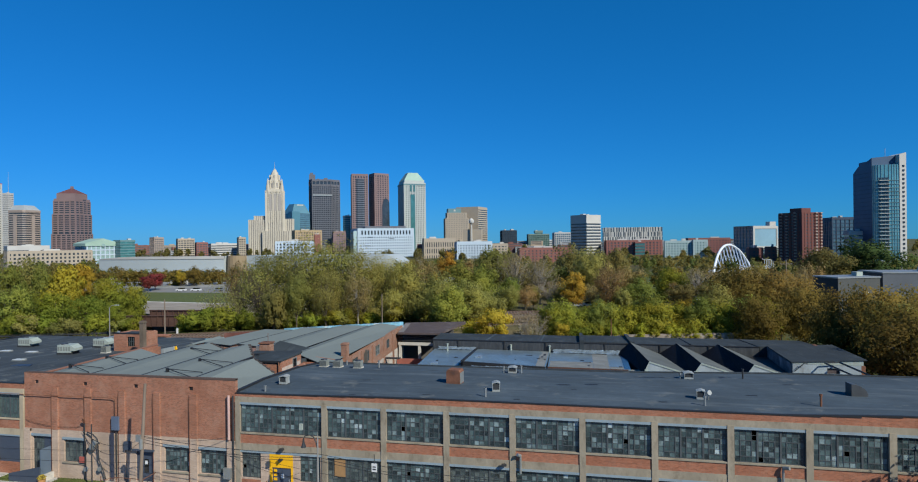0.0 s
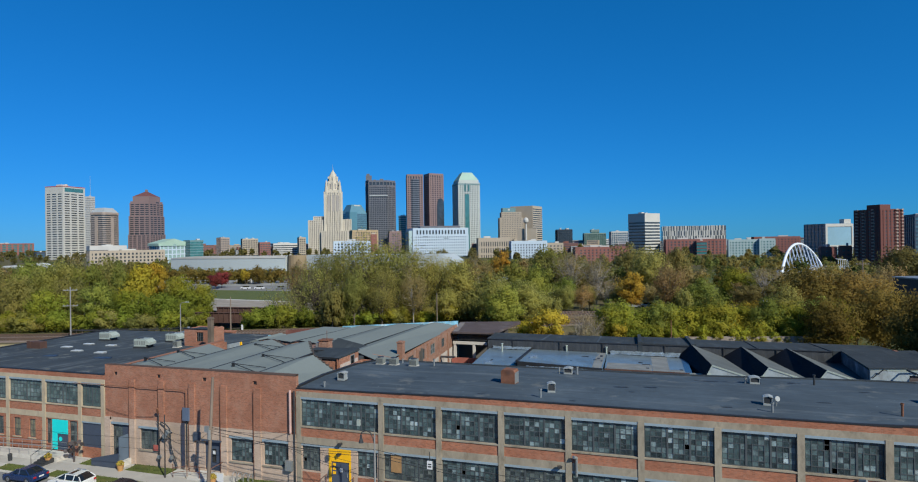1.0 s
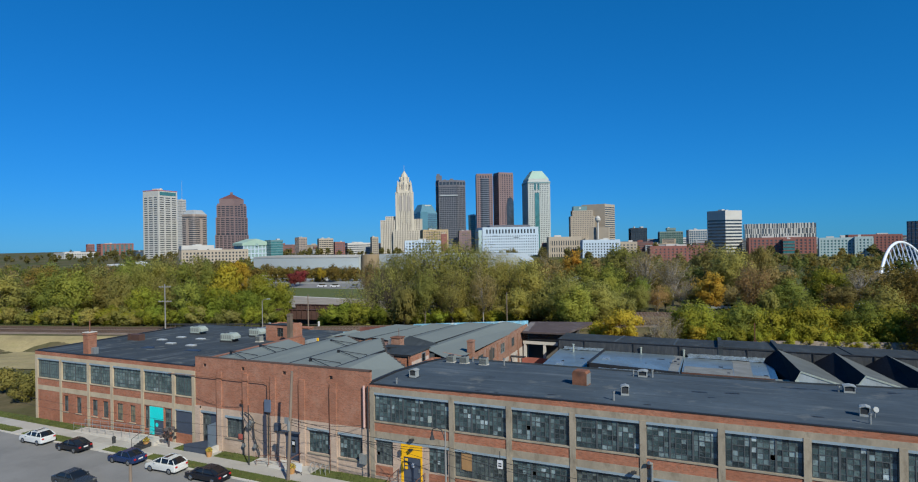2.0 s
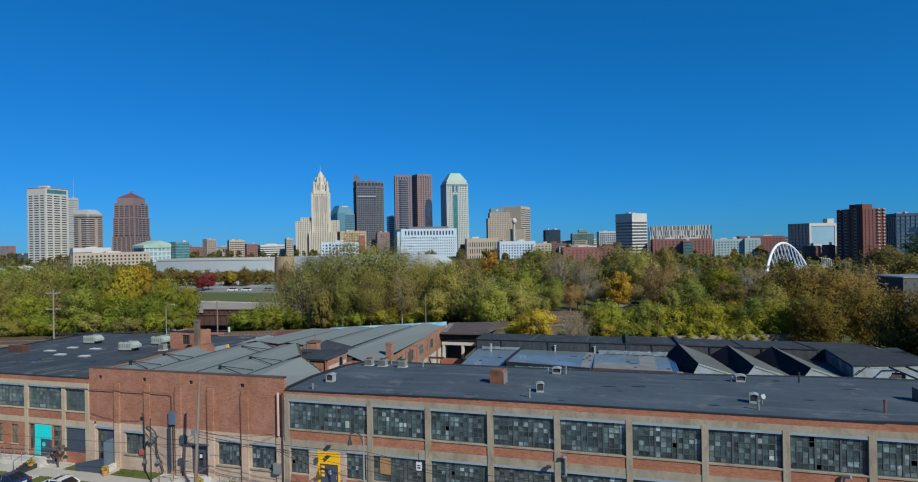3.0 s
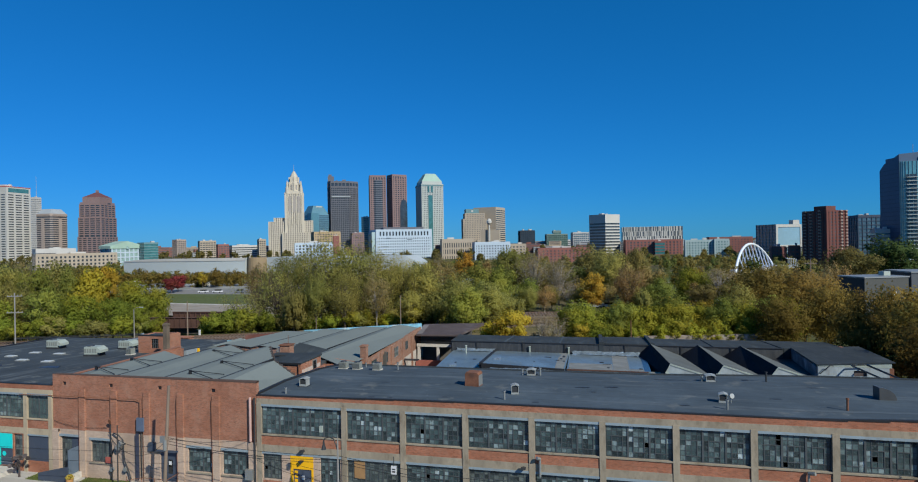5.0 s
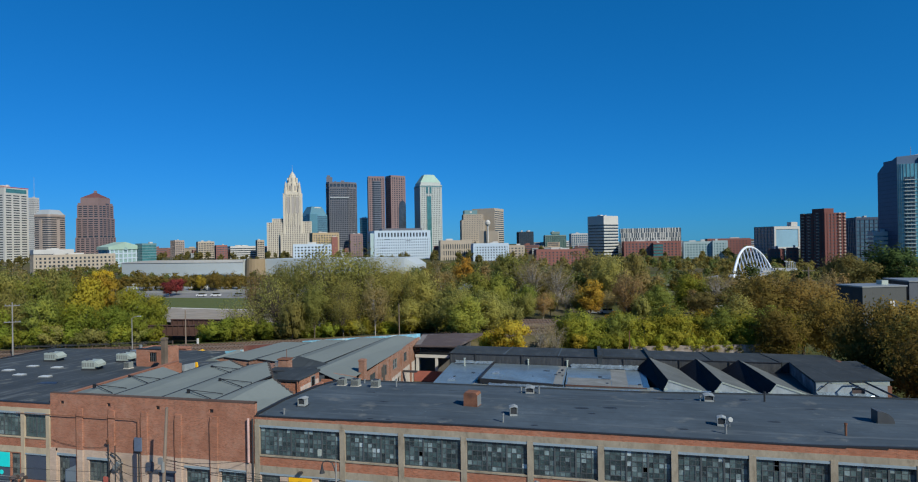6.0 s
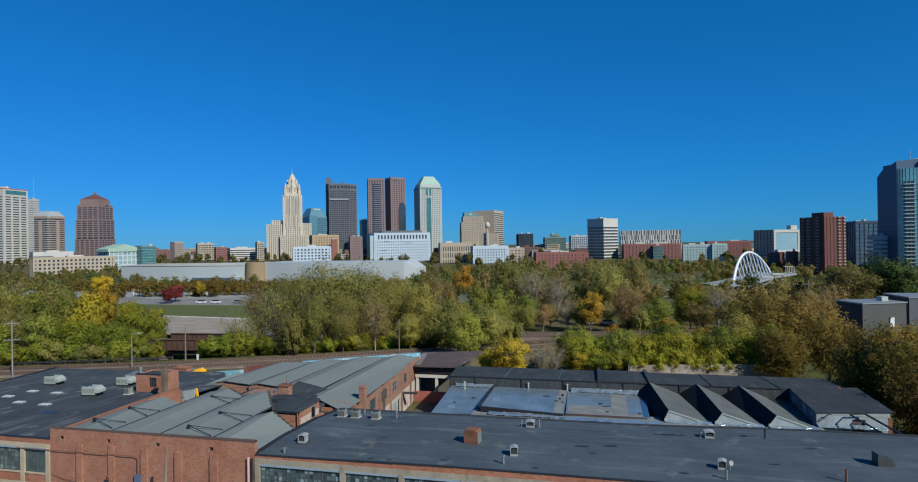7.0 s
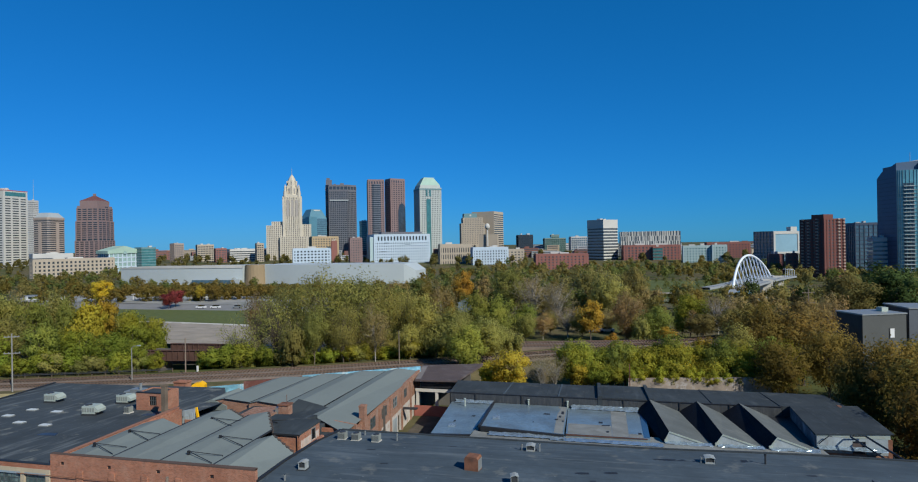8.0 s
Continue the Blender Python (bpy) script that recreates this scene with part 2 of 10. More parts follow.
ROOF_TARP = membrane("black_sheet_roofing", (0.036, 0.044, 0.050), (0.082, 0.095, 0.103), (0.11, 0.11, 0.105), 0.45, (1, 0.2, 1), 2.6, 0)
SILVER = surface("aluminium_roof_coating", (0.20, 0.265, 0.305), 0.38, 0.25, 0.3, 2.5, (0.15, 0.165, 0.16), 0.7, 0.28, metal=0.35, bump=0.12, spec=0.5)
SILVER_BRIGHT = surface("bright_flashing", (0.36, 0.45, 0.52), 0.3, 0.45, 0.8, 5, (0.22, 0.25, 0.27), 0.8, 0.8, metal=0.6, bump=0.5)
SILVER_GREY = surface("worn_roof_coating", (0.20, 0.205, 0.195), 0.8, 0.25, 0.5, 4, (0.13, 0.125, 0.11), 0.6, 0.6)
WHITE_BOARD = surface("white_weathered_boarding", (0.29, 0.33, 0.35), 0.8, 0.2, 0.7, 8, (0.16, 0.15, 0.15), 0.6, 0.9, stretch=(1, 1, 0.3))
# near-black base colour puts the west faces' shade into the glazing
TOOTH_GLASS = surface("shade_black_glazing", (0.012, 0.014, 0.020), 0.85, 0.3, 0.4, 5, spec=0.08)
TAR = surface("tar_seam", (0.022, 0.023, 0.026), 0.6, 0.2)
BROWN_SHEET = surface("brown_roof_sheet", (0.085, 0.064, 0.062), 0.85, 0.2, 0.3, 5, (0.17, 0.15, 0.145), 0.45, 0.35)
PANE = old_panes("old_pane", [(0.0, (0.010, 0.018, 0.021)), (0.14, (0.026, 0.046, 0.050)), (0.30, (0.052, 0.088, 0.092)), (0.46, (0.095, 0.145, 0.148)), (0.58, (0.022, 0.038, 0.042)),
                          (0.66, (0.14, 0.195, 0.20)), (0.76, (0.012, 0.02, 0.024)), (0.80, (0.25, 0.33, 0.34)), (0.92, (0.46, 0.55, 0.57))])
PANE_GREEN = old_panes("greenish_pane", [(0.0, (0.07, 0.11, 0.105)), (0.30, (0.11, 0.16, 0.15)), (0.55, (0.15, 0.205, 0.195)), (0.78, (0.19, 0.25, 0.24)), (0.90, (0.27, 0.33, 0.325))])
PANE_BLIND = old_panes("drawn_blind_pane", [(0.0, (0.24, 0.215, 0.13)), (0.5, (0.20, 0.185, 0.12)), (0.8, (0.28, 0.25, 0.16))])
PANE_DARK = old_panes("dark_pane", [(0.0, (0.05, 0.065, 0.065)), (0.3, (0.085, 0.105, 0.10)), (0.55, (0.14, 0.16, 0.145)), (0.75, (0.022, 0.027, 0.028)), (0.9, (0.22, 0.24, 0.21))])
# dark base colour carries the dimness of rooms, sheds and the underpass
INTERIOR = surface("interior_coloured_dim", (0.12, 0.11, 0.10), 0.9, 0.3)
NAVY_PAINT = surface("slate_paint", (0.055, 0.07, 0.10), 0.5, 0.1, 1, 8, bump=0.03)
YELLOW_PAINT = surface("yellow_paint", (0.80, 0.42, 0.01), 0.5, 0.06, 1, 8, bump=0.03)
CYAN_PAINT = surface("turquoise_paint", (0.01, 0.62, 0.60), 0.5, 0.06, 1, 8, bump=0.03)
ASPHALT = surface("asphalt", (0.205, 0.20, 0.192), 0.9, 0.15, 0.2, 10, (0.14, 0.135, 0.13), 0.5, 0.3)
SIDEWALK = surface("sidewalk_concrete", (0.42, 0.40, 0.36), 0.9, 0.1, 0.3, 9, (0.30, 0.28, 0.25), 0.4, 0.7)
LAWN = surface("lawn", (0.085, 0.105, 0.025), 0.95, 0.25, 0.5, 14, (0.14, 0.12, 0.04), 0.6, 1.2, bump=0.4)
BALLAST = surface("ballast", (0.185, 0.14, 0.112), 0.95, 0.25, 0.4, 9, (0.12, 0.09, 0.075), 0.5, 0.5, bump=0.5)
SLEEPER = surface("sleeper_wood", (0.12, 0.088, 0.068), 0.9, 0.25)
RAIL_STEEL = surface("rail_steel", (0.20, 0.12, 0.085), 0.5, 0.15, metal=0.4)
DIRT = surface("bare_dirt", (0.30, 0.255, 0.205), 0.95, 0.2, 0.12, 2, (0.16, 0.14, 0.09), 0.6, 0.15, bump=0.3)
POLE_WOOD = surface("weathered_pole_wood", (0.20, 0.155, 0.12), 0.9, 0.2, 0.6, 9, stretch=(3, 3, 0.4))
POLE_GREY = surface("grey_pole", (0.23, 0.225, 0.215), 0.6, 0.1)
GIRDER = surface("girder_brown", (0.085, 0.045, 0.035), 0.8, 0.25, 0.3, 6, (0.13, 0.07, 0.05), 0.5, 0.5)
GRAFFITI = surface("mural_paint", (0.16, 0.36, 0.47), 0.85, 0.45, 0.9, 3, (0.55, 0.53, 0.48), 0.95, 0.8, stretch=(1, 1, 0.8))
GRAFFITI_WARM = surface("graffiti_wall", (0.29, 0.235, 0.19), 0.9, 0.35, 0.5, 4, (0.46, 0.43, 0.42), 0.8, 0.9)
RUBBER = surface("rubber", (0.02, 0.02, 0.02), 0.7, 0.1)
CAR_GLASS = glass("car_glass", (0.012, 0.014, 0.016), 0.05)
CHROME = surface("bright_trim", (0.6, 0.6, 0.6), 0.25, 0.05, metal=1.0, bump=0)
TAIL_RED = surface("tail_light", (0.45, 0.02, 0.02), 0.25, 0.05, bump=0)
PLATE_WHITE = surface("pale_plate", (0.6, 0.6, 0.6), 0.5, 0.05, bump=0)
BARK = surface("bark", (0.12, 0.095, 0.075), 0.95, 0.3, 2, 12)
PALE_BARK = surface("pale_bark", (0.32, 0.29, 0.25), 0.9, 0.25, 2, 12)


def ground_material():
    m, nt, p = nodes_of("ground_cover")
    geo = nt.nodes.new("ShaderNodeNewGeometry")
    a = noise_of(nt, geo.outputs["Position"], 0.02, 5, 0.6)
    b = noise_of(nt, geo.outputs["Position"], 0.35, 6, 0.7)
    c = mixed(nt, mapped(nt, a, 0.45, 0.55), (0.075, 0.085, 0.028), (0.13, 0.105, 0.06))
    c = mixed(nt, mapped(nt, b, 0.4, 0.65, 0, 0.7), c, (0.055, 0.055, 0.022))
    nt.links.new(c, p.inputs["Base Color"])
    p.inputs["Roughness"].default_value = 0.95
    p.inputs["Specular IOR Level"].default_value = 0.1
    bp = nt.nodes.new("ShaderNodeBump")
    bp.inputs["Strength"].default_value = 0.5
    bp.inputs["Distance"].default_value = 0.2
    nt.links.new(b, bp.inputs["Height"])
    nt.links.new(bp.outputs[0], p.inputs["Normal"])
    return m


# ---------------------------------------------------------------- mesh building
class Shape:
    """Collects vertices and faces for one mesh."""

    def __init__(self):
        self.v, self.f = [], []

    def quad(self, *pts):
        n = len(self.v)
        self.v += [tuple(p) for p in pts]
        self.f.append(tuple(range(n, n + len(pts))))
        return self

    def box(self, x0, x1, y0, y1, z0, z1, m=None):
        n = len(self.v)
        c = [(x0, y0, z0), (x1, y0, z0), (x1, y1, z0), (x0, y1, z0), (x0, y0, z1), (x1, y0, z1), (x1, y1, z1), (x0, y1, z1)]
        self.v += [tuple(m @ Vector(p)) for p in c] if m else c
        self.f += [tuple(n + i for i in q) for q in ((3, 2, 1, 0), (4, 5, 6, 7), (0, 1, 5, 4), (1, 2, 6, 5), (2, 3, 7, 6), (3, 0, 4, 7))]
        return self

    def prism(self, poly, z0, z1):
        """A standing prism over a counter-clockwise outline; z1 may be a list, one height a corner."""
        n, k = len(self.v), len(poly)
        tops = z1 if isinstance(z1, (list, tuple)) else [z1] * k
        self.v += [(x, y, z0) for x, y in poly] + [(x, y, t) for (x, y), t in zip(poly, tops)]
        self.f += [tuple(range(n + k - 1, n - 1, -1)), tuple(range(n + k, n + 2 * k))]
        self.f += [(n + i, n + (i + 1) % k, n + k + (i + 1) % k, n + k + i) for i in range(k)]
        return self

    def slab(self, corners, thick):
        """A sloping sheet of even thickness; corners counter-clockwise seen from above."""
        n, k = len(self.v), len(corners)
        self.v += [(x, y, z - thick) for x, y, z in corners] + [tuple(c) for c in corners]
        self.f += [tuple(range(n + k - 1, n - 1, -1)), tuple(range(n + k, n + 2 * k))]
        self.f += [(n + i, n + (i + 1) % k, n + k + (i + 1) % k, n + k + i) for i in range(k)]
        return self

    def extrude_y(self, poly, y0, y1):
        """A prism along y of an outline given in x and z, counter-clockwise seen from the front."""
        n, k = len(self.v), len(poly)
        self.v += [(x, y0, z) for x, z in poly] + [(x, y1, z) for x, z in poly]
        self.f += [tuple(range(n, n + k)), tuple(range(n + 2 * k - 1, n + k - 1, -1))]
        self.f += [(n + (i + 1) % k, n + i, n + k + i, n + k + (i + 1) % k) for i in range(k)]
        return self

    def tube(self, p0, p1, r0, r1=None, k=8):
        p0, p1 = Vector(p0), Vector(p1)
        r1 = r0 if r1 is None else r1
        d = (p1 - p0).normalized()
        a = d.orthogonal().normalized()
        b = d.cross(a)
        n = len(self.v)
        for p, r in ((p0, r0), (p1, r1)):
            self.v += [tuple(p + (a * math.cos(2 * math.pi * i / k) + b * math.sin(2 * math.pi * i / k)) * r) for i in range(k)]
        self.f += [(n + i, n + (i + 1) % k, n + k + (i + 1) % k, n + k + i) for i in range(k)]
        self.f += [tuple(range(n + k - 1, n - 1, -1)), tuple(range(n + k, n + 2 * k))]
        return self

    def line(self, pts, r, k=6):
        for a, b in zip(pts, pts[1:]):
            self.tube(a, b, r, r, k)
        return self

    def wall(self, x0, x1, z0, z1, y0, y1, holes):
        """A wall along x with rectangular openings cut through it, as one closed skin."""
        xs = sorted({x0, x1} | {min(max(v, x0), x1) for h in holes for v in h[:2]})
        zs = sorted({z0, z1} | {min(max(v, z0), z1) for h in holes for v in h[2:]})
        nx, nz = len(xs) - 1, len(zs) - 1

        def solid(i, j):
            if not (0 <= i < nx and 0 <= j < nz):
                return False
            cx, cz = (xs[i] + xs[i + 1]) / 2, (zs[j] + zs[j + 1]) / 2
            return not any(h[0] < cx < h[1] and h[2] < cz < h[3] for h in holes)

        ids = {}

        def vid(i, j, y):
            if (i, j, y) not in ids:
                ids[i, j, y] = len(self.v)
                self.v.append((xs[i], y, zs[j]))
            return ids[i, j, y]

        for i in range(nx):
            for j in range(nz):
                if not solid(i, j):
                    continue
                self.f.append((vid(i, j, y0), vid(i + 1, j, y0), vid(i + 1, j + 1, y0), vid(i, j + 1, y0)))
                self.f.append((vid(i + 1, j, y1), vid(i, j, y1), vid(i, j + 1, y1), vid(i + 1, j + 1, y1)))
                for di, dj, a, b in ((-1, 0, (i, j + 1), (i, j)), (1, 0, (i + 1, j), (i + 1, j + 1)), (0, -1, (i, j), (i + 1, j)), (0, 1, (i + 1, j + 1), (i, j + 1))):
                    if not solid(i + di, j + dj):
                        self.f.append((vid(*b, y0), vid(*a, y0), vid(*a, y1), vid(*b, y1)))
        return self

    def mesh(self, name, smooth=False):
        me = bpy.data.meshes.new(name)
        me.from_pydata(self.v, [], self.f)
        if smooth:
            me.polygons.foreach_set("use_smooth", [True] * len(me.polygons))
        return me


def part(name, shape, material, parent=None, label="", at=None, smooth=False, kind=""):
    me = shape if isinstance(shape, bpy.types.Mesh) else shape.mesh(name, smooth)
    if material and not me.materials:
        me.materials.append(material)
    ob = new(name, me)
    if parent:
        ob.parent = parent
    if at is not None:
        ob.matrix_basis = at
    return tagged(ob, label, kind=kind)


def thing(name, label, category, at=None, group="", kind=""):
    ob = new(name)
    ob.empty_display_size = 0.2
    if at is not None:
        ob.matrix_basis = at
    return tagged(ob, label, category, group, kind)


def single(name, shape, material, label, category, at=None, group="", kind="", smooth=False):
    ob = part(name, shape, material, None, label, at, smooth)
    return tagged(ob, "", category, group, kind)


PANE_MESHES = {}


def pane_mesh(w, h, material):
    key = (round(w, 3), round(h, 3), material.name)
    if key not in PANE_MESHES:
        me = Shape().box(-w / 2, w / 2, -0.006, 0.006, -h / 2, h / 2).mesh("pane")
        me.materials.append(material)
        PANE_MESHES[key] = me
    return PANE_MESHES[key]


def sash_window(parent, x0, x1, z0, z1, y, nx, nz, units, rng, pane=PANE, split=True, vent=True, name="window", missing=0.012):
    """A steel sash: outer frame, heavy mullions between its units, thin bars, and the panes."""
    s = Shape()
    t = 0.05
    s.box(x0, x1, y, y + 0.07, z0, z0 + t).box(x0, x1, y, y + 0.07, z1 - t, z1)
    s.box(x0, x0 + t, y, y + 0.07, z0 + t, z1 - t).box(x1 - t, x1, y, y + 0.07, z0 + t, z1 - t)
    w, h = (x1 - x0 - 2 * t) / nx, (z1 - z0 - 2 * t) / nz
    cut = [round(nx * k / units) for k in range(1, units)]
    for i in range(1, nx):
        r = 0.06 if i in cut else 0.016
        x = x0 + t + i * w
        s.box(x - r, x + r, y - (0.02 if i in cut else -0.005), y + (0.075 if i in cut else 0.045), z0 + t, z1 - t)
    for j in range(1, nz):
        z = z0 + t + j * h
        s.box(x0 + t, x1 - t, y + 0.012, y + 0.040, z - 0.016, z + 0.016)
    if vent:
        for a, b in zip([0] + cut, cut + [nx]):
            if b - a >= 3 and nz >= 4:
                i0, i1 = a + 1, b - 1
                j0, j1 = 1, min(nz - 1, 4)
                xa, xb, za, zb = x0 + t + i0 * w, x0 + t + i1 * w, z0 + t + j0 * h, z0 + t + j1 * h
                s.box(xa - 0.03, xb + 0.03, y - 0.012, y + 0.012, za - 0.03, za + 0.03).box(xa - 0.03, xb + 0.03, y - 0.012, y + 0.012, zb - 0.03, zb + 0.03)
                s.box(xa - 0.03, xa + 0.03, y - 0.012, y + 0.012, za + 0.03, zb - 0.03).box(xb - 0.03, xb + 0.03, y - 0.012, y + 0.012, za + 0.03, zb - 0.03)
    win = part(name, s, SASH, parent)
    if split:
        me = pane_mesh(w - 0.03, h - 0.03, pane)
        for i in range(nx):
            for j in range(nz):
                if rng.random() < missing:
                    continue
                at = pose(x0 + t + (i + 0.5) * w, y + 0.03, z0 + t + (j + 0.5) * h, rng.gauss(0, 1.3), 0, rng.gauss(0, 1.3))
                part("pane", me, None, win, at=at)
    else:
        part("glazing", Shape().box(x0 + t, x1 - t, y + 0.02, y + 0.035, z0 + t, z1 - t), pane, win)
    return win


# ---------------------------------------------------------------- ground, street, railway
def smooth01(t):
    t = max(0.0, min(1.0, t))
    return t * t * (3 - 2 * t)


def rail_y(x):
    """Centre line of the two tracks that pass behind the works."""
    return 42 + 0.3776 * (x + 80) + 0.00131 * (x + 80) * (x + 31)


def rail_slope(x):
    return 0.3776 + 0.00131 * (2 * x + 111)


def ground_z(x, y):
    d = abs(y - rail_y(max(-140.0, min(140.0, x)))) * 0.9
    z = 2.5 * smooth01((13 - d) / 6.5) * smooth01((y - min(33.0, rail_y(max(-140.0, min(140.0, x))) - 14)) / 6)
    z -= 2.6 * smooth01((y - 112) / 30) * smooth01((-58 - x) / 25) * (1 - smooth01((y - 230) / 60))
    z -= 12 * smooth01((y - 190) / 170) * (1 - 0.75 * smooth01((y - 620) / 300))
    return z


def spaced(*runs):
    out = []
    for a, b, n in runs:
        out += [a + (b - a) * i / n for i in range(n)]
    return out + [runs[-1][1]]


def build_ground():
    xs = spaced((-3200, -400, 16), (-400, -150, 20), (-150, 150, 100), (150, 500, 20), (500, 3200, 14))
    ys = spaced((-400, -40, 8), (-40, 30, 14), (30, 125, 64), (125, 420, 40), (420, 1000, 16), (1000, 4600, 14))
    s = Shape()
    s.v = [(x, y, ground_z(x, y) - (0.02 if y < 60 else 0)) for y in ys for x in xs]
    k = len(xs)
    s.f = [(j * k + i, j * k + i + 1, (j + 1) * k + i + 1, (j + 1) * k + i) for j in range(len(ys) - 1) for i in range(k - 1)]
    tagged(part("ground", s, ground_material()), "rough grass, leaf litter and earth reaching to the horizon", "ground", kind="structure")


build_ground()
single("road", Shape().box(-140, 140, -17, -4.6, -0.2, 0.0), ASPHALT, "worn grey asphalt street before the works", "road", kind="structure")
single("road", Shape().box(-140, 140, -90, -17.4, -0.2, 0.004), ASPHALT, "grey asphalt yard across the street", "road", kind="structure")
# kerb pieces
kerb = thing("kerb", "pale concrete kerb along the street", "kerb", kind="structure")
stone = Shape().box(-1.46, 1.46, -0.15, 0.0, -0.2, 0.13).mesh("kerb_stone")
stone.materials.append(PALE_CONCRETE)
for i in range(26):
    part("kerb_stone", stone, None, kerb, at=pose(-62 + i * 3 + 0.0, -4.45, 0))
# pavement slabs
pavement = thing("pavement", "pale concrete pavement of square slabs", "pavement", kind="structure")
slab = Shape().box(-0.745, 0.745, -0.78, 0.78, -0.1, 0.10).mesh("slab")
slab.materials.append(surface("slab_concrete", (0.40, 0.375, 0.335), 0.9, 0.1, 0.3, 9, (0.28, 0.26, 0.23), 0.4, 0.7, per_object=0.18))
for i in range(52):
    part("slab", slab, None, pavement, at=pose(-62 + i * 1.5, -2.3, 0))
walkway = thing("forecourt", "pale concrete aprons linking doors and street", "pavement", kind="structure")
for a, b, c, d in ((-32.6, -29.2, -4.46, -3.09), (-24.9, -23.2, -4.46, -3.09), (-44, -42.5, -4.46, -3.09), (-12.4, -10.4, -1.51, -0.02),
                   (-33.5, -22.6, -1.51, -0.02), (2.0, 6.5, -1.51, -0.02), (-9.6, -5.6, -1.51, -0.02), (-20.3, -17.2, -1.51, -0.02)):
    part("apron", Shape().box(a, b, c, d, -0.1, 0.09), SIDEWALK, walkway)
grass = thing("grass_verge", "clipped green grass verge beside the pavement", "grass", kind="stuff")


def verge(x0, x1, y0, y1, rng):
    s = Shape().box(x0, x1, y0, y1, -0.05, 0.08)
    for _ in range(int((x1 - x0) * (y1 - y0) * 60)):
        x, y, a = rng.uniform(x0, x1), rng.uniform(y0, y1), rng.uniform(0, 6.28)
        h, r = rng.uniform(0.05, 0.13), 0.04
        s.quad((x - r * math.cos(a), y - r * math.sin(a), 0.08), (x + r * math.cos(a), y + r * math.sin(a), 0.08), (x + 0.03 * math.sin(a), y, 0.08 + h))
    part("turf", s, LAWN, grass)


vr = random.Random(5)
for a, b, c, d in ((-62, -44.2, -4.44, -3.1), (-42.4, -32.8, -4.44, -3.1), (-29.0, -25.1, -4.44, -3.1), (-23.0, 14, -4.44, -3.1),
                   (-62, -33.8, -1.5, -0.05), (-22.4, -20.5, -1.5, -0.05), (-17.0, -12.6, -1.5, -0.05), (-5.4, 1.8, -1.5, -0.05), (6.7, 14, -1.5, -0.05)):
    verge(a, b, c, d, vr)


# ---------------------------------------------------------------- the two-storey hall with the steel sash windows
rng = random.Random(11)
COLS = [7.76, 12.66, 17.62, 22.62, 27.66, 32.62, 37.58, 42.48, 47.40, 52.3, 57.2, 62.1, 67.0]
hall = thing("factory_hall", "two-storey factory hall with red brick spandrels and steel sash windows", "factory")
X_END = 67.2


def front_z(x):
    """Height of the roof's front edge, which sags and rises along the front."""
    return 8.2 + 0.22 * smooth01(x / 18) + 0.25 * smooth01((x - 40) / 9)


edges = [0.22] + COLS
part("column", Shape().box(0.0, 0.42, -0.10, 0.35, 0, 7.55), CONCRETE, hall)
for c in COLS:
    part("column", Shape().box(c - 0.22, c + 0.22, -0.10, 0.35, 0, 7.55), CONCRETE, hall)
upper, lower = [], []
for i, (a, b) in enumerate(zip(edges, edges[1:])):
    x0, x1 = a + (0.2 if i == 0 else 0.22), b - 0.22
    upper.append((x0, x1))
    part("spandrel", Shape().box(x0, x1, -0.02, 0.28, 4.16, 4.93), SPANDREL_BRICK, hall, "red brick spandrel")
    part("sill", Shape().box(x0, x1, -0.09, 0.26, 4.93, 5.03), CONCRETE, hall)
    part("lintel", Shape().box(x0, x1, -0.06, 0.26, 7.30, 7.48), LINTEL_STEEL, hall, "blue-grey painted lintel")
    if i > 0:
        part("spandrel", Shape().box(x0, x1, -0.02, 0.28, 0, 1.28), SPANDREL_BRICK, hall, "red brick spandrel")
        part("sill", Shape().box(x0, x1, -0.09, 0.26, 1.28, 1.38), CONCRETE, hall)
        part("lintel", Shape().box(x0, x1, -0.06, 0.26, 3.42, 3.60), LINTEL_STEEL, hall, "blue-grey painted lintel")
        part("floor_band", Shape().box(x0, x1, -0.05, 0.3, 3.60, 4.16), CONCRETE, hall)
    nx = 18 if i == 0 else 12
    sash_window(hall, x0, x1, 5.03, 7.30, 0.10, nx, 6, 5 if i == 0 else 3, rng, split=i < 10, missing=0.008)
    if i > 0:
        sash_window(hall, x0, x1, 1.38, 3.42, 0.10, 12, 6, 3, rng, PANE_DARK if i % 2 else PANE, split=i < 8, missing=0.015)
part("plywood_panel", Shape().box(8.54, 9.44, 0.06, 0.1, 1.96, 3.38), surface("plywood", (0.33, 0.19, 0.085), 0.8, 0.2, 0.8, 5, (0.20, 0.11, 0.05), 0.5, 0.8), hall, "brown plywood panel in a window")
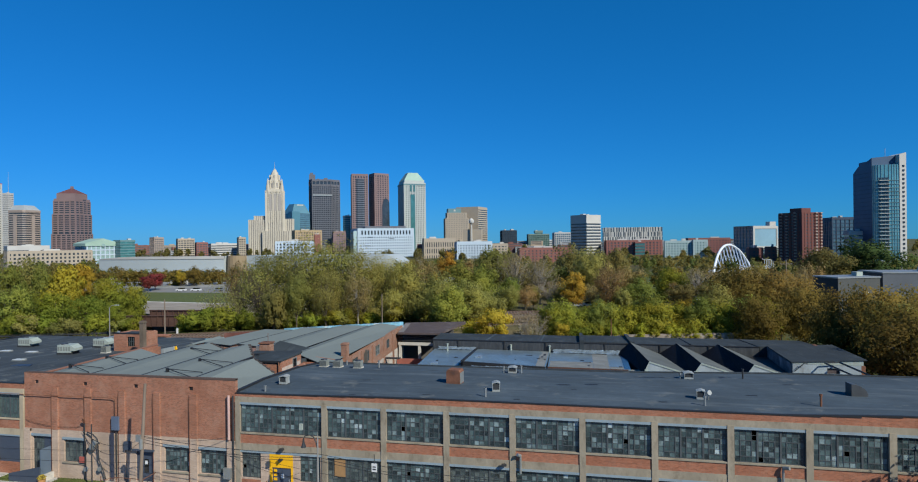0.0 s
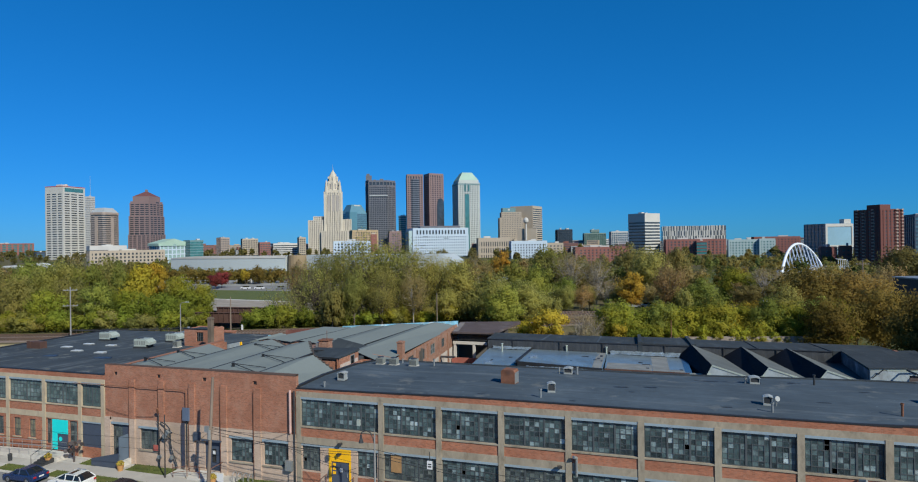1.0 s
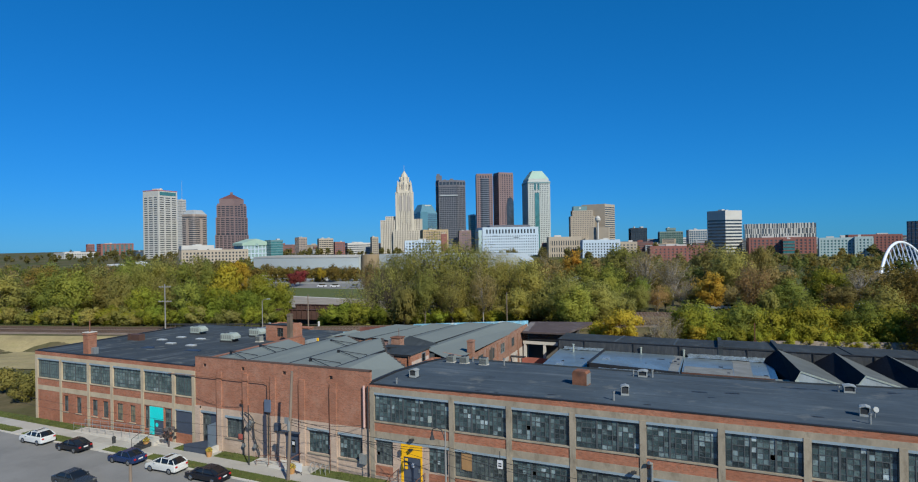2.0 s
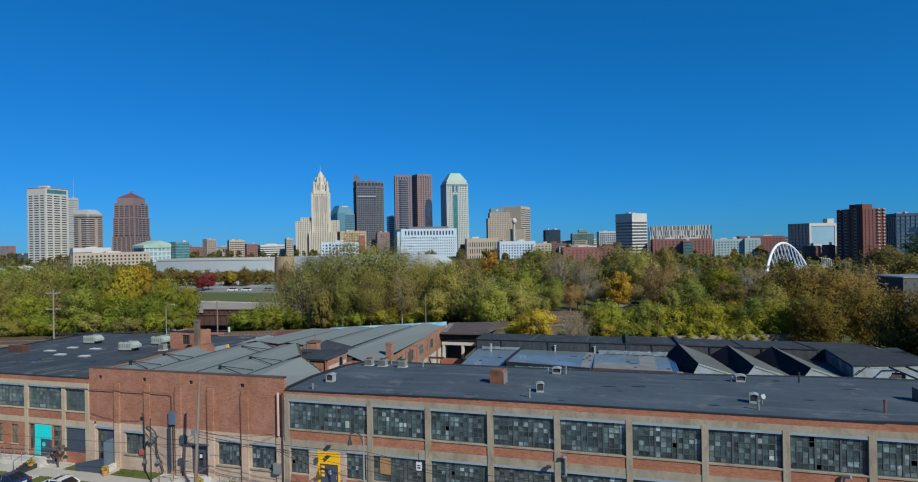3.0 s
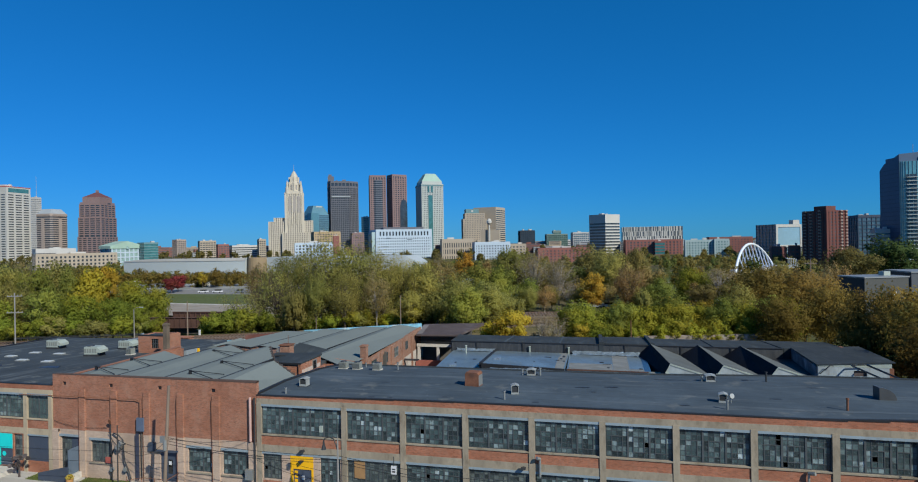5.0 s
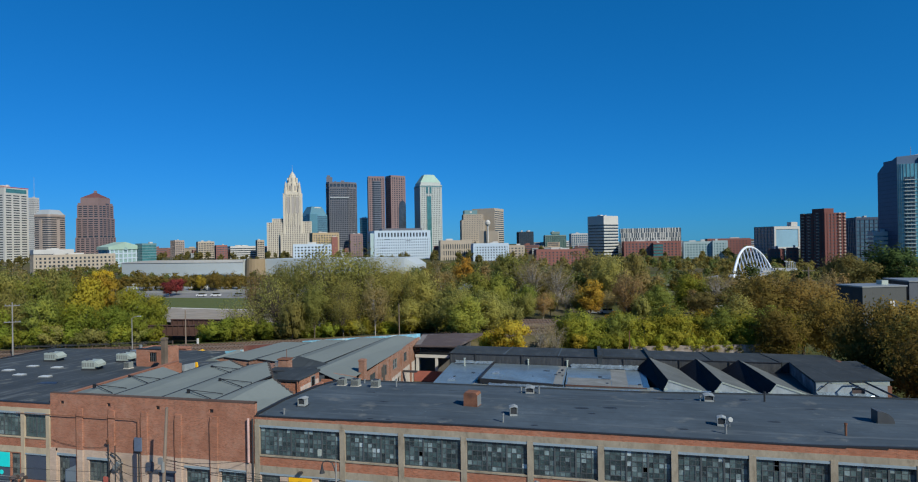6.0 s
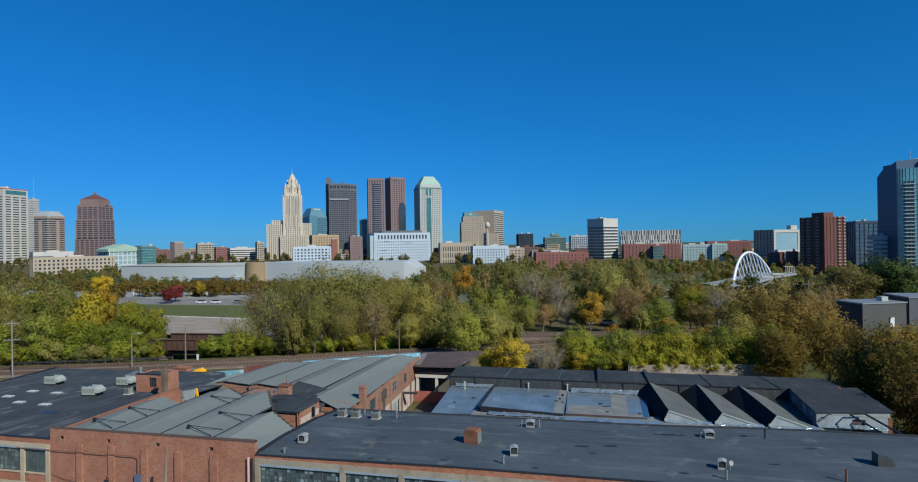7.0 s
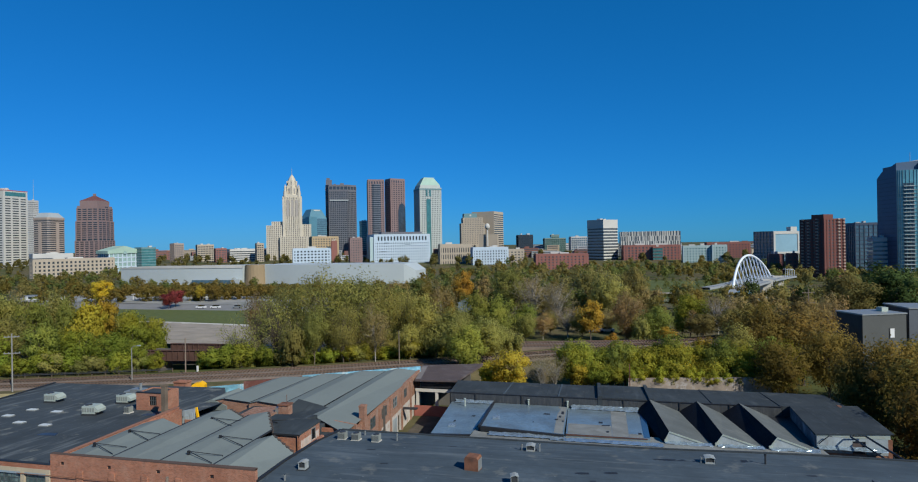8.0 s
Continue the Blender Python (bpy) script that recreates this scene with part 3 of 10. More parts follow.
# entrance bay
part("spandrel", Shape().wall(0.42, 7.54, 0, 3.42, -0.02, 0.28, [(0.5, 2.2, 1.35, 3.42), (3.0, 5.03, 0.2, 3.42), (5.62, 7.38, 1.35, 3.42)]), TAN_PAINT, hall, "tan painted brick entrance bay")
part("lintel", Shape().box(0.42, 7.54, -0.06, 0.26, 3.42, 3.60), LINTEL_STEEL, hall, "blue-grey painted lintel")
part("floor_band", Shape().box(0.42, 7.54, -0.05, 0.3, 3.60, 4.16), CONCRETE, hall)
part("spandrel", Shape().box(0.5, 2.2, -0.03, -0.021, 0.35, 1.25).box(5.62, 7.38, -0.03, -0.021, 0.35, 1.25), SPANDREL_BRICK, hall)
sash_window(hall, 0.5, 2.2, 1.35, 3.42, 0.10, 5, 6, 2, rng, PANE_DARK)
sash_window(hall, 5.62, 7.38, 1.35, 3.42, 0.10, 5, 6, 2, rng, PANE)
entrance = part("entrance_surround", Shape().wall(3.0, 5.03, 0.2, 3.42, -0.05, 0.15, [(3.22, 4.86, 0.2, 2.36)]), YELLOW_PAINT, hall, "bright yellow painted entrance surround")
part("door_leaf", Shape().box(3.22, 4.86, 0.02, 0.08, 0.2, 2.36), NAVY_PAINT, entrance, "slate grey door")
part("door_handle", Shape().box(4.66, 4.72, -0.05, 0.02, 1.15, 1.45), GALV, entrance)
part("notice", Shape().box(4.0, 4.22, 0.005, 0.02, 1.5, 1.85), PLATE_WHITE, entrance, "white paper notice")
part("entry_lamp", Shape().box(3.85, 4.2, -0.32, -0.05, 3.0, 3.1).tube((4.02, -0.3, 3.02), (4.02, -0.3, 2.9), 0.08), DARK_METAL, entrance)
# the entrance number stands as plain bars
for j in range(3):
    part("lettering_bar", Shape().box(3.34, 3.62, -0.002, 0.019, 1.30 + j * 0.34, 1.52 + j * 0.34), YELLOW_PAINT, entrance, "yellow lettering bar")
part("entrance_landing", Shape().box(2.9, 5.2, -1.5, -0.06, 0, 0.2), PALE_CONCRETE, hall)
rail = Shape()
for x in (2.8, 5.3):
    rail.line([(x, -0.1, 1.25), (x, -1.6, 1.2), (x, -2.0, 0.9)], 0.03).tube((x, -1.55, 0), (x, -1.55, 1.2), 0.03).tube((x, -0.15, 0), (x, -0.15, 1.25), 0.03)
    rail.tube((x, -0.1, 0.7), (x, -1.6, 0.7), 0.02)
part("handrail", rail, RUST, hall)
# head of the wall, with the sagging top
n = 28
top = Shape()
for i in range(n):
    x0, x1 = X_END * i / n, X_END * (i + 1) / n
    top.prism([(x0, -0.02), (x1, -0.02), (x1, 0.3), (x0, 0.3)], 7.93, [front_z(x0) - 0.06, front_z(x1) - 0.06, front_z(x1) - 0.06, front_z(x0) - 0.06])
part("parapet_brick", top, SPANDREL_BRICK, hall, "red brick parapet course")
part("ring_beam", Shape().box(0.0, X_END, -0.05, 0.3, 7.48, 7.93).box(0.0, 0.42, -0.049, 0.3, 7.4, 7.48), CONCRETE, hall, "weathered concrete beam over the windows")
REAR_Y = 16.6


def hall_roof_z(x, y):
    """The roof lies level behind its front edge and falls to the rear."""
    if y <= 4.5:
        return front_z(x) - 0.02 + (8.22 - front_z(x) + 0.02) * max(0, y - 0.1) / 4.4
    lift = 0.38 * smooth01((x - 28) / 22)
    if y <= 11:
        return 8.22 + (y - 4.5) / 6.5 * (0.4 * lift - 0.36)
    return 7.86 + 0.4 * lift + (y - 11) / (REAR_Y - 11) * (0.6 * lift - 0.70)


roof, edge, upstand = Shape(), Shape(), Shape()
for i in range(n):
    x0, x1 = X_END * i / n, X_END * (i + 1) / n
    za, zb = front_z(x0), front_z(x1)
    for ya, yb in ((0.1, 4.5), (4.5, 11), (11, REAR_Y)):
        roof.quad((x0, ya, hall_roof_z(x0, ya)), (x1, ya, hall_roof_z(x1, ya)), (x1, yb, hall_roof_z(x1, yb)), (x0, yb, hall_roof_z(x0, yb)))
    edge.prism([(x0, -0.07), (x1, -0.07), (x1, 0.14), (x0, 0.14)], za - 0.035, [za + 0.03, zb + 0.03, zb + 0.03, za + 0.03])
roof.quad((0, 0.1, 7.9), (X_END, 0.1, 7.9), (X_END, REAR_Y, 6.9), (0, REAR_Y, 6.9))
for i in range(n + 1):
    x = X_END * i / n
    zt = hall_roof_z(x, REAR_Y) + 0.1
    upstand.v += [(x, REAR_Y - 0.1, 0), (x, REAR_Y + 0.2, 0), (x, REAR_Y + 0.2, zt), (x, REAR_Y - 0.1, zt)]
for i in range(n):
    upstand.f += [(4 * i + j, 4 * i + 4 + j, 4 * i + 4 + (j + 1) % 4, 4 * i + (j + 1) % 4) for j in range(4)]
part("roof", roof, ROOF_BLACK, hall, "dark grey roof membrane with pale stains")
part("roof_edge", edge, TAR, hall)
part("rear_upstand", upstand, ROOF_TARP, hall)
part("side_upstand", Shape().prism([(-0.18, 0.15), (0.12, 0.15), (0.12, 4.5), (-0.18, 4.5)], 7.3, [8.34, 8.34, 8.36, 8.36]).prism([(-0.18, 4.5), (0.12, 4.5), (0.12, 11), (-0.18, 11)], 7.0, [8.36, 8.36, 8.0, 8.0]).prism([(-0.18, 11), (0.12, 11), (0.12, REAR_Y - 0.1), (-0.18, REAR_Y - 0.1)], 6.5, [8.0, 8.0, 7.3, 7.3]), TAR, hall)
for a, b in ((0.0, 0.3), (X_END - 0.3, X_END)):
    part("side_wall", Shape().prism([(a, 0.36), (b, 0.36), (b, REAR_Y - 0.1), (a, REAR_Y - 0.1)], 0, [7.88, 7.88, 6.88, 6.88]), RED_BRICK, hall)
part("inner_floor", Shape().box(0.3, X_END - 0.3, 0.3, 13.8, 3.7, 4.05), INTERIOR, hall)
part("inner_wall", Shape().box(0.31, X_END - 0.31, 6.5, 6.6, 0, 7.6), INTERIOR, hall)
for x, y, w, d in ((25.6, 7.0, 1.2, 0.5), (28.0, 7.6, 1.1, 0.5), (32.4, 12.4, 2.9, 0.7), (39.6, 13.2, 1.0, 0.8), (13.2, 12.4, 0.9, 0.25), (26.8, 5.4, 0.5, 0.3), (5.9, 9.4, 0.9, 0.25), (44.2, 10.2, 0.8, 0.3), (33.2, 2.2, 0.7, 0.3), (9.6, 0.6, 0.5, 0.25), (11.2, 0.6, 0.4, 0.2), (15.4, 1.4, 0.6, 0.2), (22.6, 1.0, 0.5, 0.3), (8.6, 5.9, 0.8, 0.2), (40.1, 5.6, 0.9, 0.3)):
    pp = [(x, y), (x + w * 0.4, y - d * 0.15), (x + w, y + d * 0.2), (x + w * 0.9, y + d), (x + w * 0.3, y + d * 0.85), (x - 0.05, y + d * 0.5)]
    part("roof_patch", Shape().prism(pp, hall_roof_z(x, y) - 0.2, [hall_roof_z(px, py) + 0.006 for px, py in pp]), TAR, hall, "black tar patch")
for x, z in ((4.2, 3.95), (22.0, 3.9), (46.5, 3.95)):
    lampg = part("wall_floodlight", Shape().box(x - 0.18, x + 0.18, -0.42, -0.2, z - 0.09, z + 0.05, pose(0, 0, 0)).box(x - 0.03, x + 0.03, -0.22, -0.05, z - 0.03, z + 0.03), DARK_METAL, hall, "small black wall floodlight")
part("wall_pipe", Shape().tube((23.2, -0.2, 3.3), (23.2, -0.2, 4.6), 0.09).tube((23.2, -0.2, 4.6), (23.0, -0.45, 4.75), 0.12), GALV, hall, "bent galvanised wall vent")
part("wall_pipe", Shape().tube((40.8, -0.2, 3.2), (40.8, -0.2, 4.9), 0.08).tube((40.8, -0.2, 4.9), (41.1, -0.5, 5.0), 0.12), GALV, hall, "bent galvanised wall vent")

# ---------------------------------------------------------------- the windowless brick block
block = thing("brick_block", "tall red brick block with tan painted base and pilasters", "factory")
BX0, BX1 = -20.8, -0.02


def top_z(x):
    return 9.3 + 0.1 * x / 20.8


PIL = [(-17.8, -17.2), (-14.4, -13.8), (-11.0, -10.4), (-7.6, -7.0), (-4.16, -3.5), (-0.76, -0.03), (-20.78, -20.1)]
openings = [(-20.0, -17.85, 0.6, 3.6), (-16.7, -14.42, 1.5, 3.45), (-9.45, -7.62, 0.3, 3.05), (-6.68, -4.2, 1.4, 3.42), (-3.32, -0.8, 1.38, 3.4)]
holes = [(x - 0.2, x + 0.2, 8.2, 8.52) for x in (-19.5, -14.46, -9.4, -4.12)]
part("wall_base", Shape().wall(BX0, BX1, 0, 4.25, 0.0, 0.35, openings), TAN_PAINT, block, "tan painted brick base")
part("wall_upper", Shape().wall(BX0, BX1, 4.25, 8.9, 0.0, 0.35, holes), RED_BRICK, block)
cap = Shape()
cap.prism([(BX0, 0), (BX1, 0), (BX1, 0.35), (BX0, 0.35)], 8.9, [top_z(BX0) - 0.05, top_z(BX1) - 0.05, top_z(BX1) - 0.05, top_z(BX0) - 0.05])
part("parapet", cap, RED_BRICK, block)
part("coping", Shape().prism([(BX0, -0.02), (BX1, -0.02), (BX1, 0.37), (BX0, 0.37)], 9.16, [top_z(BX0) - 0.01, top_z(BX1) - 0.01, top_z(BX1) - 0.01, top_z(BX0) - 0.01]), surface("coping_dark", (0.10, 0.07, 0.06), 0.95, spec=0.05), block)
for x0, x1 in PIL:
    zt = 7.95 if x1 < -1 and x0 > -20 else 4.24
    part("pilaster", Shape().box(x0, x1, -0.14, -0.004, 4.25, zt) if zt > 5 else Shape().box(x0, x1, -0.14, -0.004, 4.0, 4.24), RED_BRICK, block)
    part("pilaster_base", Shape().box(x0, x1, -0.144, -0.004, 0, 4.248), TAN_PAINT, block)
for x in (-17.85, -14.45, -11.05, -7.66, -4.22):
    part("downpipe", Shape().line([(x, -0.1, 0.1), (x, -0.1, 7.5), (x + 0.08, -0.05, 7.8)], 0.042), RUST, block)
for h in holes:
    part("wall_vent", Shape().box(h[0], h[1], 0.12, 0.16, h[2], h[3]), TAR, block)
part("corner_pipe", Shape().tube((-0.5, -0.22, 4.4), (-0.5, -0.22, 8.0), 0.10), surface("pink_pipe_paint", (0.52, 0.34, 0.30), 0.7), block, "faded pink downpipe")
part("corner_pipe", Shape().tube((-0.12, -0.2, 0.2), (-0.12, -0.2, 8.0), 0.07), DARK_METAL, block)
part("block_wall", Shape().box(BX1 - 0.35, BX1, 0.36, 12.4, 0, 8.0), RED_BRICK, block)
part("block_wall", Shape().box(BX0, BX0 + 0.35, 0.36, 16.6, 0, 8.4), RED_BRICK, block)
part("block_wall", Shape().box(BX0, BX1, 17.5, 17.8, 0, 6.9), RED_BRICK, block)
for o, nx, nz, u in ((openings[1], 6, 5, 2), (openings[3], 7, 5, 2), (openings[4], 7, 5, 2)):
    sash_window(block, o[0], o[1], o[2], o[3], 0.16, nx, nz, u, rng, PANE if o[0] > -10 else PANE_DARK)
    part("sill", Shape().box(o[0] - 0.1, o[1] + 0.1, -0.1, 0.2, o[2] - 0.12, o[2] - 0.004), CONCRETE, block)
    part("lintel", Shape().box(o[0] - 0.1, o[1] + 0.1, -0.07, -0.004, o[3] + 0.004, o[3] + 0.2), LINTEL_STEEL, block)
o = openings[0]
sash_window(block, o[0], -18.9, o[2], o[3], 0.16, 4, 5, 1, rng, PANE_DARK)
part("lintel", Shape().box(o[0] - 0.1, o[1] + 0.1, -0.07, -0.004, o[3] + 0.004, o[3] + 0.2), LINTEL_STEEL, block)
gd = part("door", Shape().box(-18.9, -17.85, 0.14, 0.2, 0.6, 2.75).box(-18.9, -17.85, 0.15, 0.2, 2.75, 3.6), NAVY_PAINT, block, "slate grey door with a small light")
part("door_light", Shape().box(-18.5, -18.3, 0.12, 0.139, 1.7, 2.1), PLATE_WHITE, gd)
o = openings[2]
dd = part("door", Shape().wall(o[0], o[1], 0.3, 3.05, 0.12, 0.2, [(-8.75, -8.3, 1.0, 2.2)]), NAVY_PAINT, block, "dark glazed door beneath a fanlight")
part("door_glass", Shape().box(-8.75, -8.3, 0.14, 0.17, 1.0, 2.2), CAR_GLASS, dd)
part("notice", Shape().box(-8.66, -8.4, 0.1, 0.119, 1.75, 2.05), PLATE_WHITE, dd)
part("door_hood", Shape().box(-9.6, -7.5, -0.3, -0.15, 3.0, 3.12), NAVY_PAINT, block)
part("wall_box", Shape().box(-10.35, -9.7, -0.35, -0.15, 3.0, 3.7), NAVY_PAINT, block, "slate grey electrical box")
part("wall_box", Shape().box(-11.6, -10.9, -0.28, -0.15, 4.6, 5.75), surface("box_blue", (0.10, 0.13, 0.19), 0.5), block, "blue-grey louvred wall box")
part("wall_box", Shape().box(-0.95, -0.3, -0.4, -0.15, 1.25, 2.1), GALV, block, "pale meter box")
part("conduit", Shape().line([(-24.5, -0.16, 7.2), (-20.7, -0.19, 7.25), (-11.7, -0.19, 7.3), (-11.3, -0.19, 7.2), (-11.3, -0.19, 5.75)], 0.032), RUST, block)
part("conduit", Shape().line([(-11.25, -0.12, 4.6), (-11.25, -0.12, 0.4)], 0.04), DARK_METAL, block)
part("conduit", Shape().box(-11.75, -11.45, -0.25, -0.146, 0.4, 4.35), surface("riser_dark", (0.045, 0.05, 0.075), 0.6), block, "dark cable riser")
# landing and steps at the two doors
part("landing", Shape().box(-19.6, -17.6, -1.4, -0.15, 0, 0.6), PALE_CONCRETE, block)
for k in range(3):
    part("step", Shape().box(-20.6 + 0.33 * k, -20.27 + 0.33 * k + 0.001, -1.4, -0.15, 0, 0.15 * (k + 1)), PALE_CONCRETE, block)
ramp = Shape().prism([(-20.9, -1.46), (-17.7, -1.46), (-17.7, -1.40), (-20.9, -1.40)], 0.1, [0.75, 1.5, 1.5, 0.75])
part("landing_guard", ramp, NAVY_PAINT, block, "slate painted landing guard")
part("open_door_leaf", Shape().box(-17.98, -17.9, -1.15, -0.15, 0.62, 2.85), surface("pale_slate_paint", (0.10, 0.135, 0.18), 0.5, 0.1, 1, 8), block, "slate blue door leaf standing open")
part("landing", Shape().box(-9.9, -7.3, -1.7, -0.15, 0, 0.3), PALE_CONCRETE, block)
lr = Shape()
for x in (-11.4, -9.9, -8.6, -7.4):
    lr.tube((x, -1.65, 0.0), (x, -1.65, 1.25), 0.03)
lr.line([(-11.4, -1.65, 0.9), (-9.9, -1.65, 1.25), (-7.4, -1.65, 1.25), (-7.4, -0.2, 1.25)], 0.03).line([(-11.4, -1.65, 0.5), (-9.9, -1.65, 0.8), (-7.4, -1.65, 0.8)], 0.025)
part("handrail", lr, RUST, block)

# gabled membrane roofs of the block: ridges run back from the front
VALLEY = [-20.45, -15.0, -10.0, -4.7, 0.0]
RIDGE = [-17.9, -12.8, -7.9, -3.1]
RZ, VZ = 9.32, 8.95
REAR = [10.6, 14.9, 14.8, 7.8]
DROP = [-0.9, -1.5, -4.5, -1.4]
groof = Shape()
gable = Shape()
lines = Shape()
for i, r in enumerate(RIDGE):
    a, b, ye = VALLEY[i], VALLEY[i + 1], REAR[i]
    za = VZ if i else 8.62
    zb = VZ if i < 3 else 8.2
    ya, yr = ye - (0.4 if i else 0), ye + DROP[i]
    groof.quad((a, 0.36, za), (r, 0.36, RZ - 0.3), (r, ye, RZ), (a, ya, za)).quad((r, 0.36, RZ - 0.3), (b, 0.36, zb), (b, yr, zb), (r, ye, RZ))
    gable.quad((b, yr, zb), (r, ye, RZ), (r, ye + 0.02, 5.5), (b, yr + 0.02, 5.5)).quad((r, ye, RZ), (a, ya, za), (a, ya + 0.02, 5.5), (r, ye + 0.02, 5.5))
    if i < 3:
        lines.prism([(b - 0.07, 0.4), (b + 0.07, 0.4), (b + 0.07, max(yr, REAR[i + 1] - 0.4)), (b - 0.07, max(yr, REAR[i + 1] - 0.4))], VZ - 0.1, VZ + 0.035)
part("gable_roof", groof, ROOF_GREY, block, "grey membrane over low gables")
part("gable_end", gable, OLD_BRICK, block)
for i in (1, 2, 3):
    a, b, za, zb = RIDGE[i], VALLEY[i + 1], RZ, VZ if i < 3 else 8.2
    steps = Shape()
    for k in range(11):
        u = (k + 0.5) / 11
        x, y, z = a + (b - a) * u, REAR[i] + DROP[i] * u, za + (zb - za) * u
        steps.box(x - 0.13, x + 0.13, y - 0.06, y + 0.12, z - 0.4, z + (0.1 if k % 2 else 0.02))
    part("stepped_verge", steps, surface("sooty_brick_%d" % i, (0.075, 0.06, 0.055), 0.9, 0.3, 2, 8), block, "sooty stepped brick verge", kind="stuff")
part("valley_gutter", lines, TAR, block, "black valley seam")
part("low_roof", Shape().quad((BX0, 6, 6.6), (0, 6, 6.6), (0, 19.5, 6.5), (BX0, 19.5, 6.5)), ROOF_TARP, block, "black patched roof behind the gables")
part("side_parapet", Shape().box(-21.15, BX0, 0.36, 16.6, 7.0, 8.6), RED_BRICK, block)
part("side_coping", Shape().box(-21.2, BX0 + 0.04, 0.42, 16.64, 8.6, 8.66), surface("coping_brown", (0.25, 0.12, 0.08), 0.9), block)


def roof_brace(x, y):
    """Pair of black struts lying on a roof slope, joined at one end."""
    s = Shape()
    s.tube((x, y, 9.36), (x + 3.1, y + 0.45, 9.05), 0.035, 0.035, 5).tube((x, y, 9.36), (x + 3.2, y - 1.25, 9.05), 0.04, 0.04, 5)
    s.box(x - 0.14, x + 0.08, y - 0.08, y + 0.08, 9.05, 9.42).tube((x + 3.1, y + 0.45, 8.7), (x + 3.1, y + 0.45, 9.05), 0.04).tube((x + 3.2, y - 1.25, 8.7), (x + 3.2, y - 1.25, 9.05), 0.04)
    return s


for x, y in ((-18.6, 2.6), (-18.2, 6.4), (-8.2, 2.4), (-8.0, 6.6), (-12.6, 11.6)):
    single("roof_brace", roof_brace(x, y), TAR, "black steel roof brace lying on grey membrane", "brace", group="roof braces")

# stair head in red brick between block and hall
stair = thing("stair_head", "small red brick stair head with a black roof", "rooftop hut")
SX0, SX1, SY_F, SY_R = -4.6, -1.85, 10.6, 15.0
part("wall", Shape().box(SX0, SX1, SY_F, SY_F + 0.25, 6.0, 8.45).box(SX1 - 0.25, SX1, SY_F + 0.25, SY_R, 6.0, 8.45).box(SX0, SX0 + 0.25, SY_F + 0.25, SY_R, 6.0, 8.45).box(SX0 + 0.25, SX1 - 0.25, SY_R - 0.25, SY_R, 6.0, 8.45), RED_BRICK, stair)
part("roof", Shape().prism([(SX0 - 0.12, SY_F - 0.12), (SX1 + 0.1, SY_F - 0.12), (SX1 + 0.1, SY_R + 0.1), (SX0 - 0.9, SY_R + 0.1)], 8.452, [8.52, 8.55, 8.68, 8.62]), ROOF_TARP, stair)
part("roof_edge", Shape().box(SX0 - 0.16, SX1 + 0.14, SY_F - 0.17, SY_F - 0.121, 8.36, 8.55), TAR, stair)
part("pale_patch", Shape().box(SX1 + 0.002, SX1 + 0.015, SY_F + 0.3, SY_R - 0.2, 6.6, 7.75), surface("flaked_paint", (0.50, 0.42, 0.37), 0.9, 0.3, 1.2, 5, (0.35, 0.14, 0.09), 0.8, 1.2), stair)
hw = part("window", Shape().box(SX1 - 0.02, SX1 + 0.02, 13.2, 13.9, 7.1, 8.2), CAR_GLASS, stair)
part("window_frame", Shape().box(SX1, SX1 + 0.05, 13.1, 13.2, 7.0, 8.3).box(SX1, SX1 + 0.05, 13.9, 14.0, 7.0, 8.3).box(SX1, SX1 + 0.05, 13.2, 13.9, 8.2, 8.3), GALV, hw)
part("corner_pipe", Shape().tube((SX1 - 0.1, SY_F - 0.15, 6.2), (SX1 - 0.1, SY_F - 0.15, 8.4), 0.06), RUST, stair)

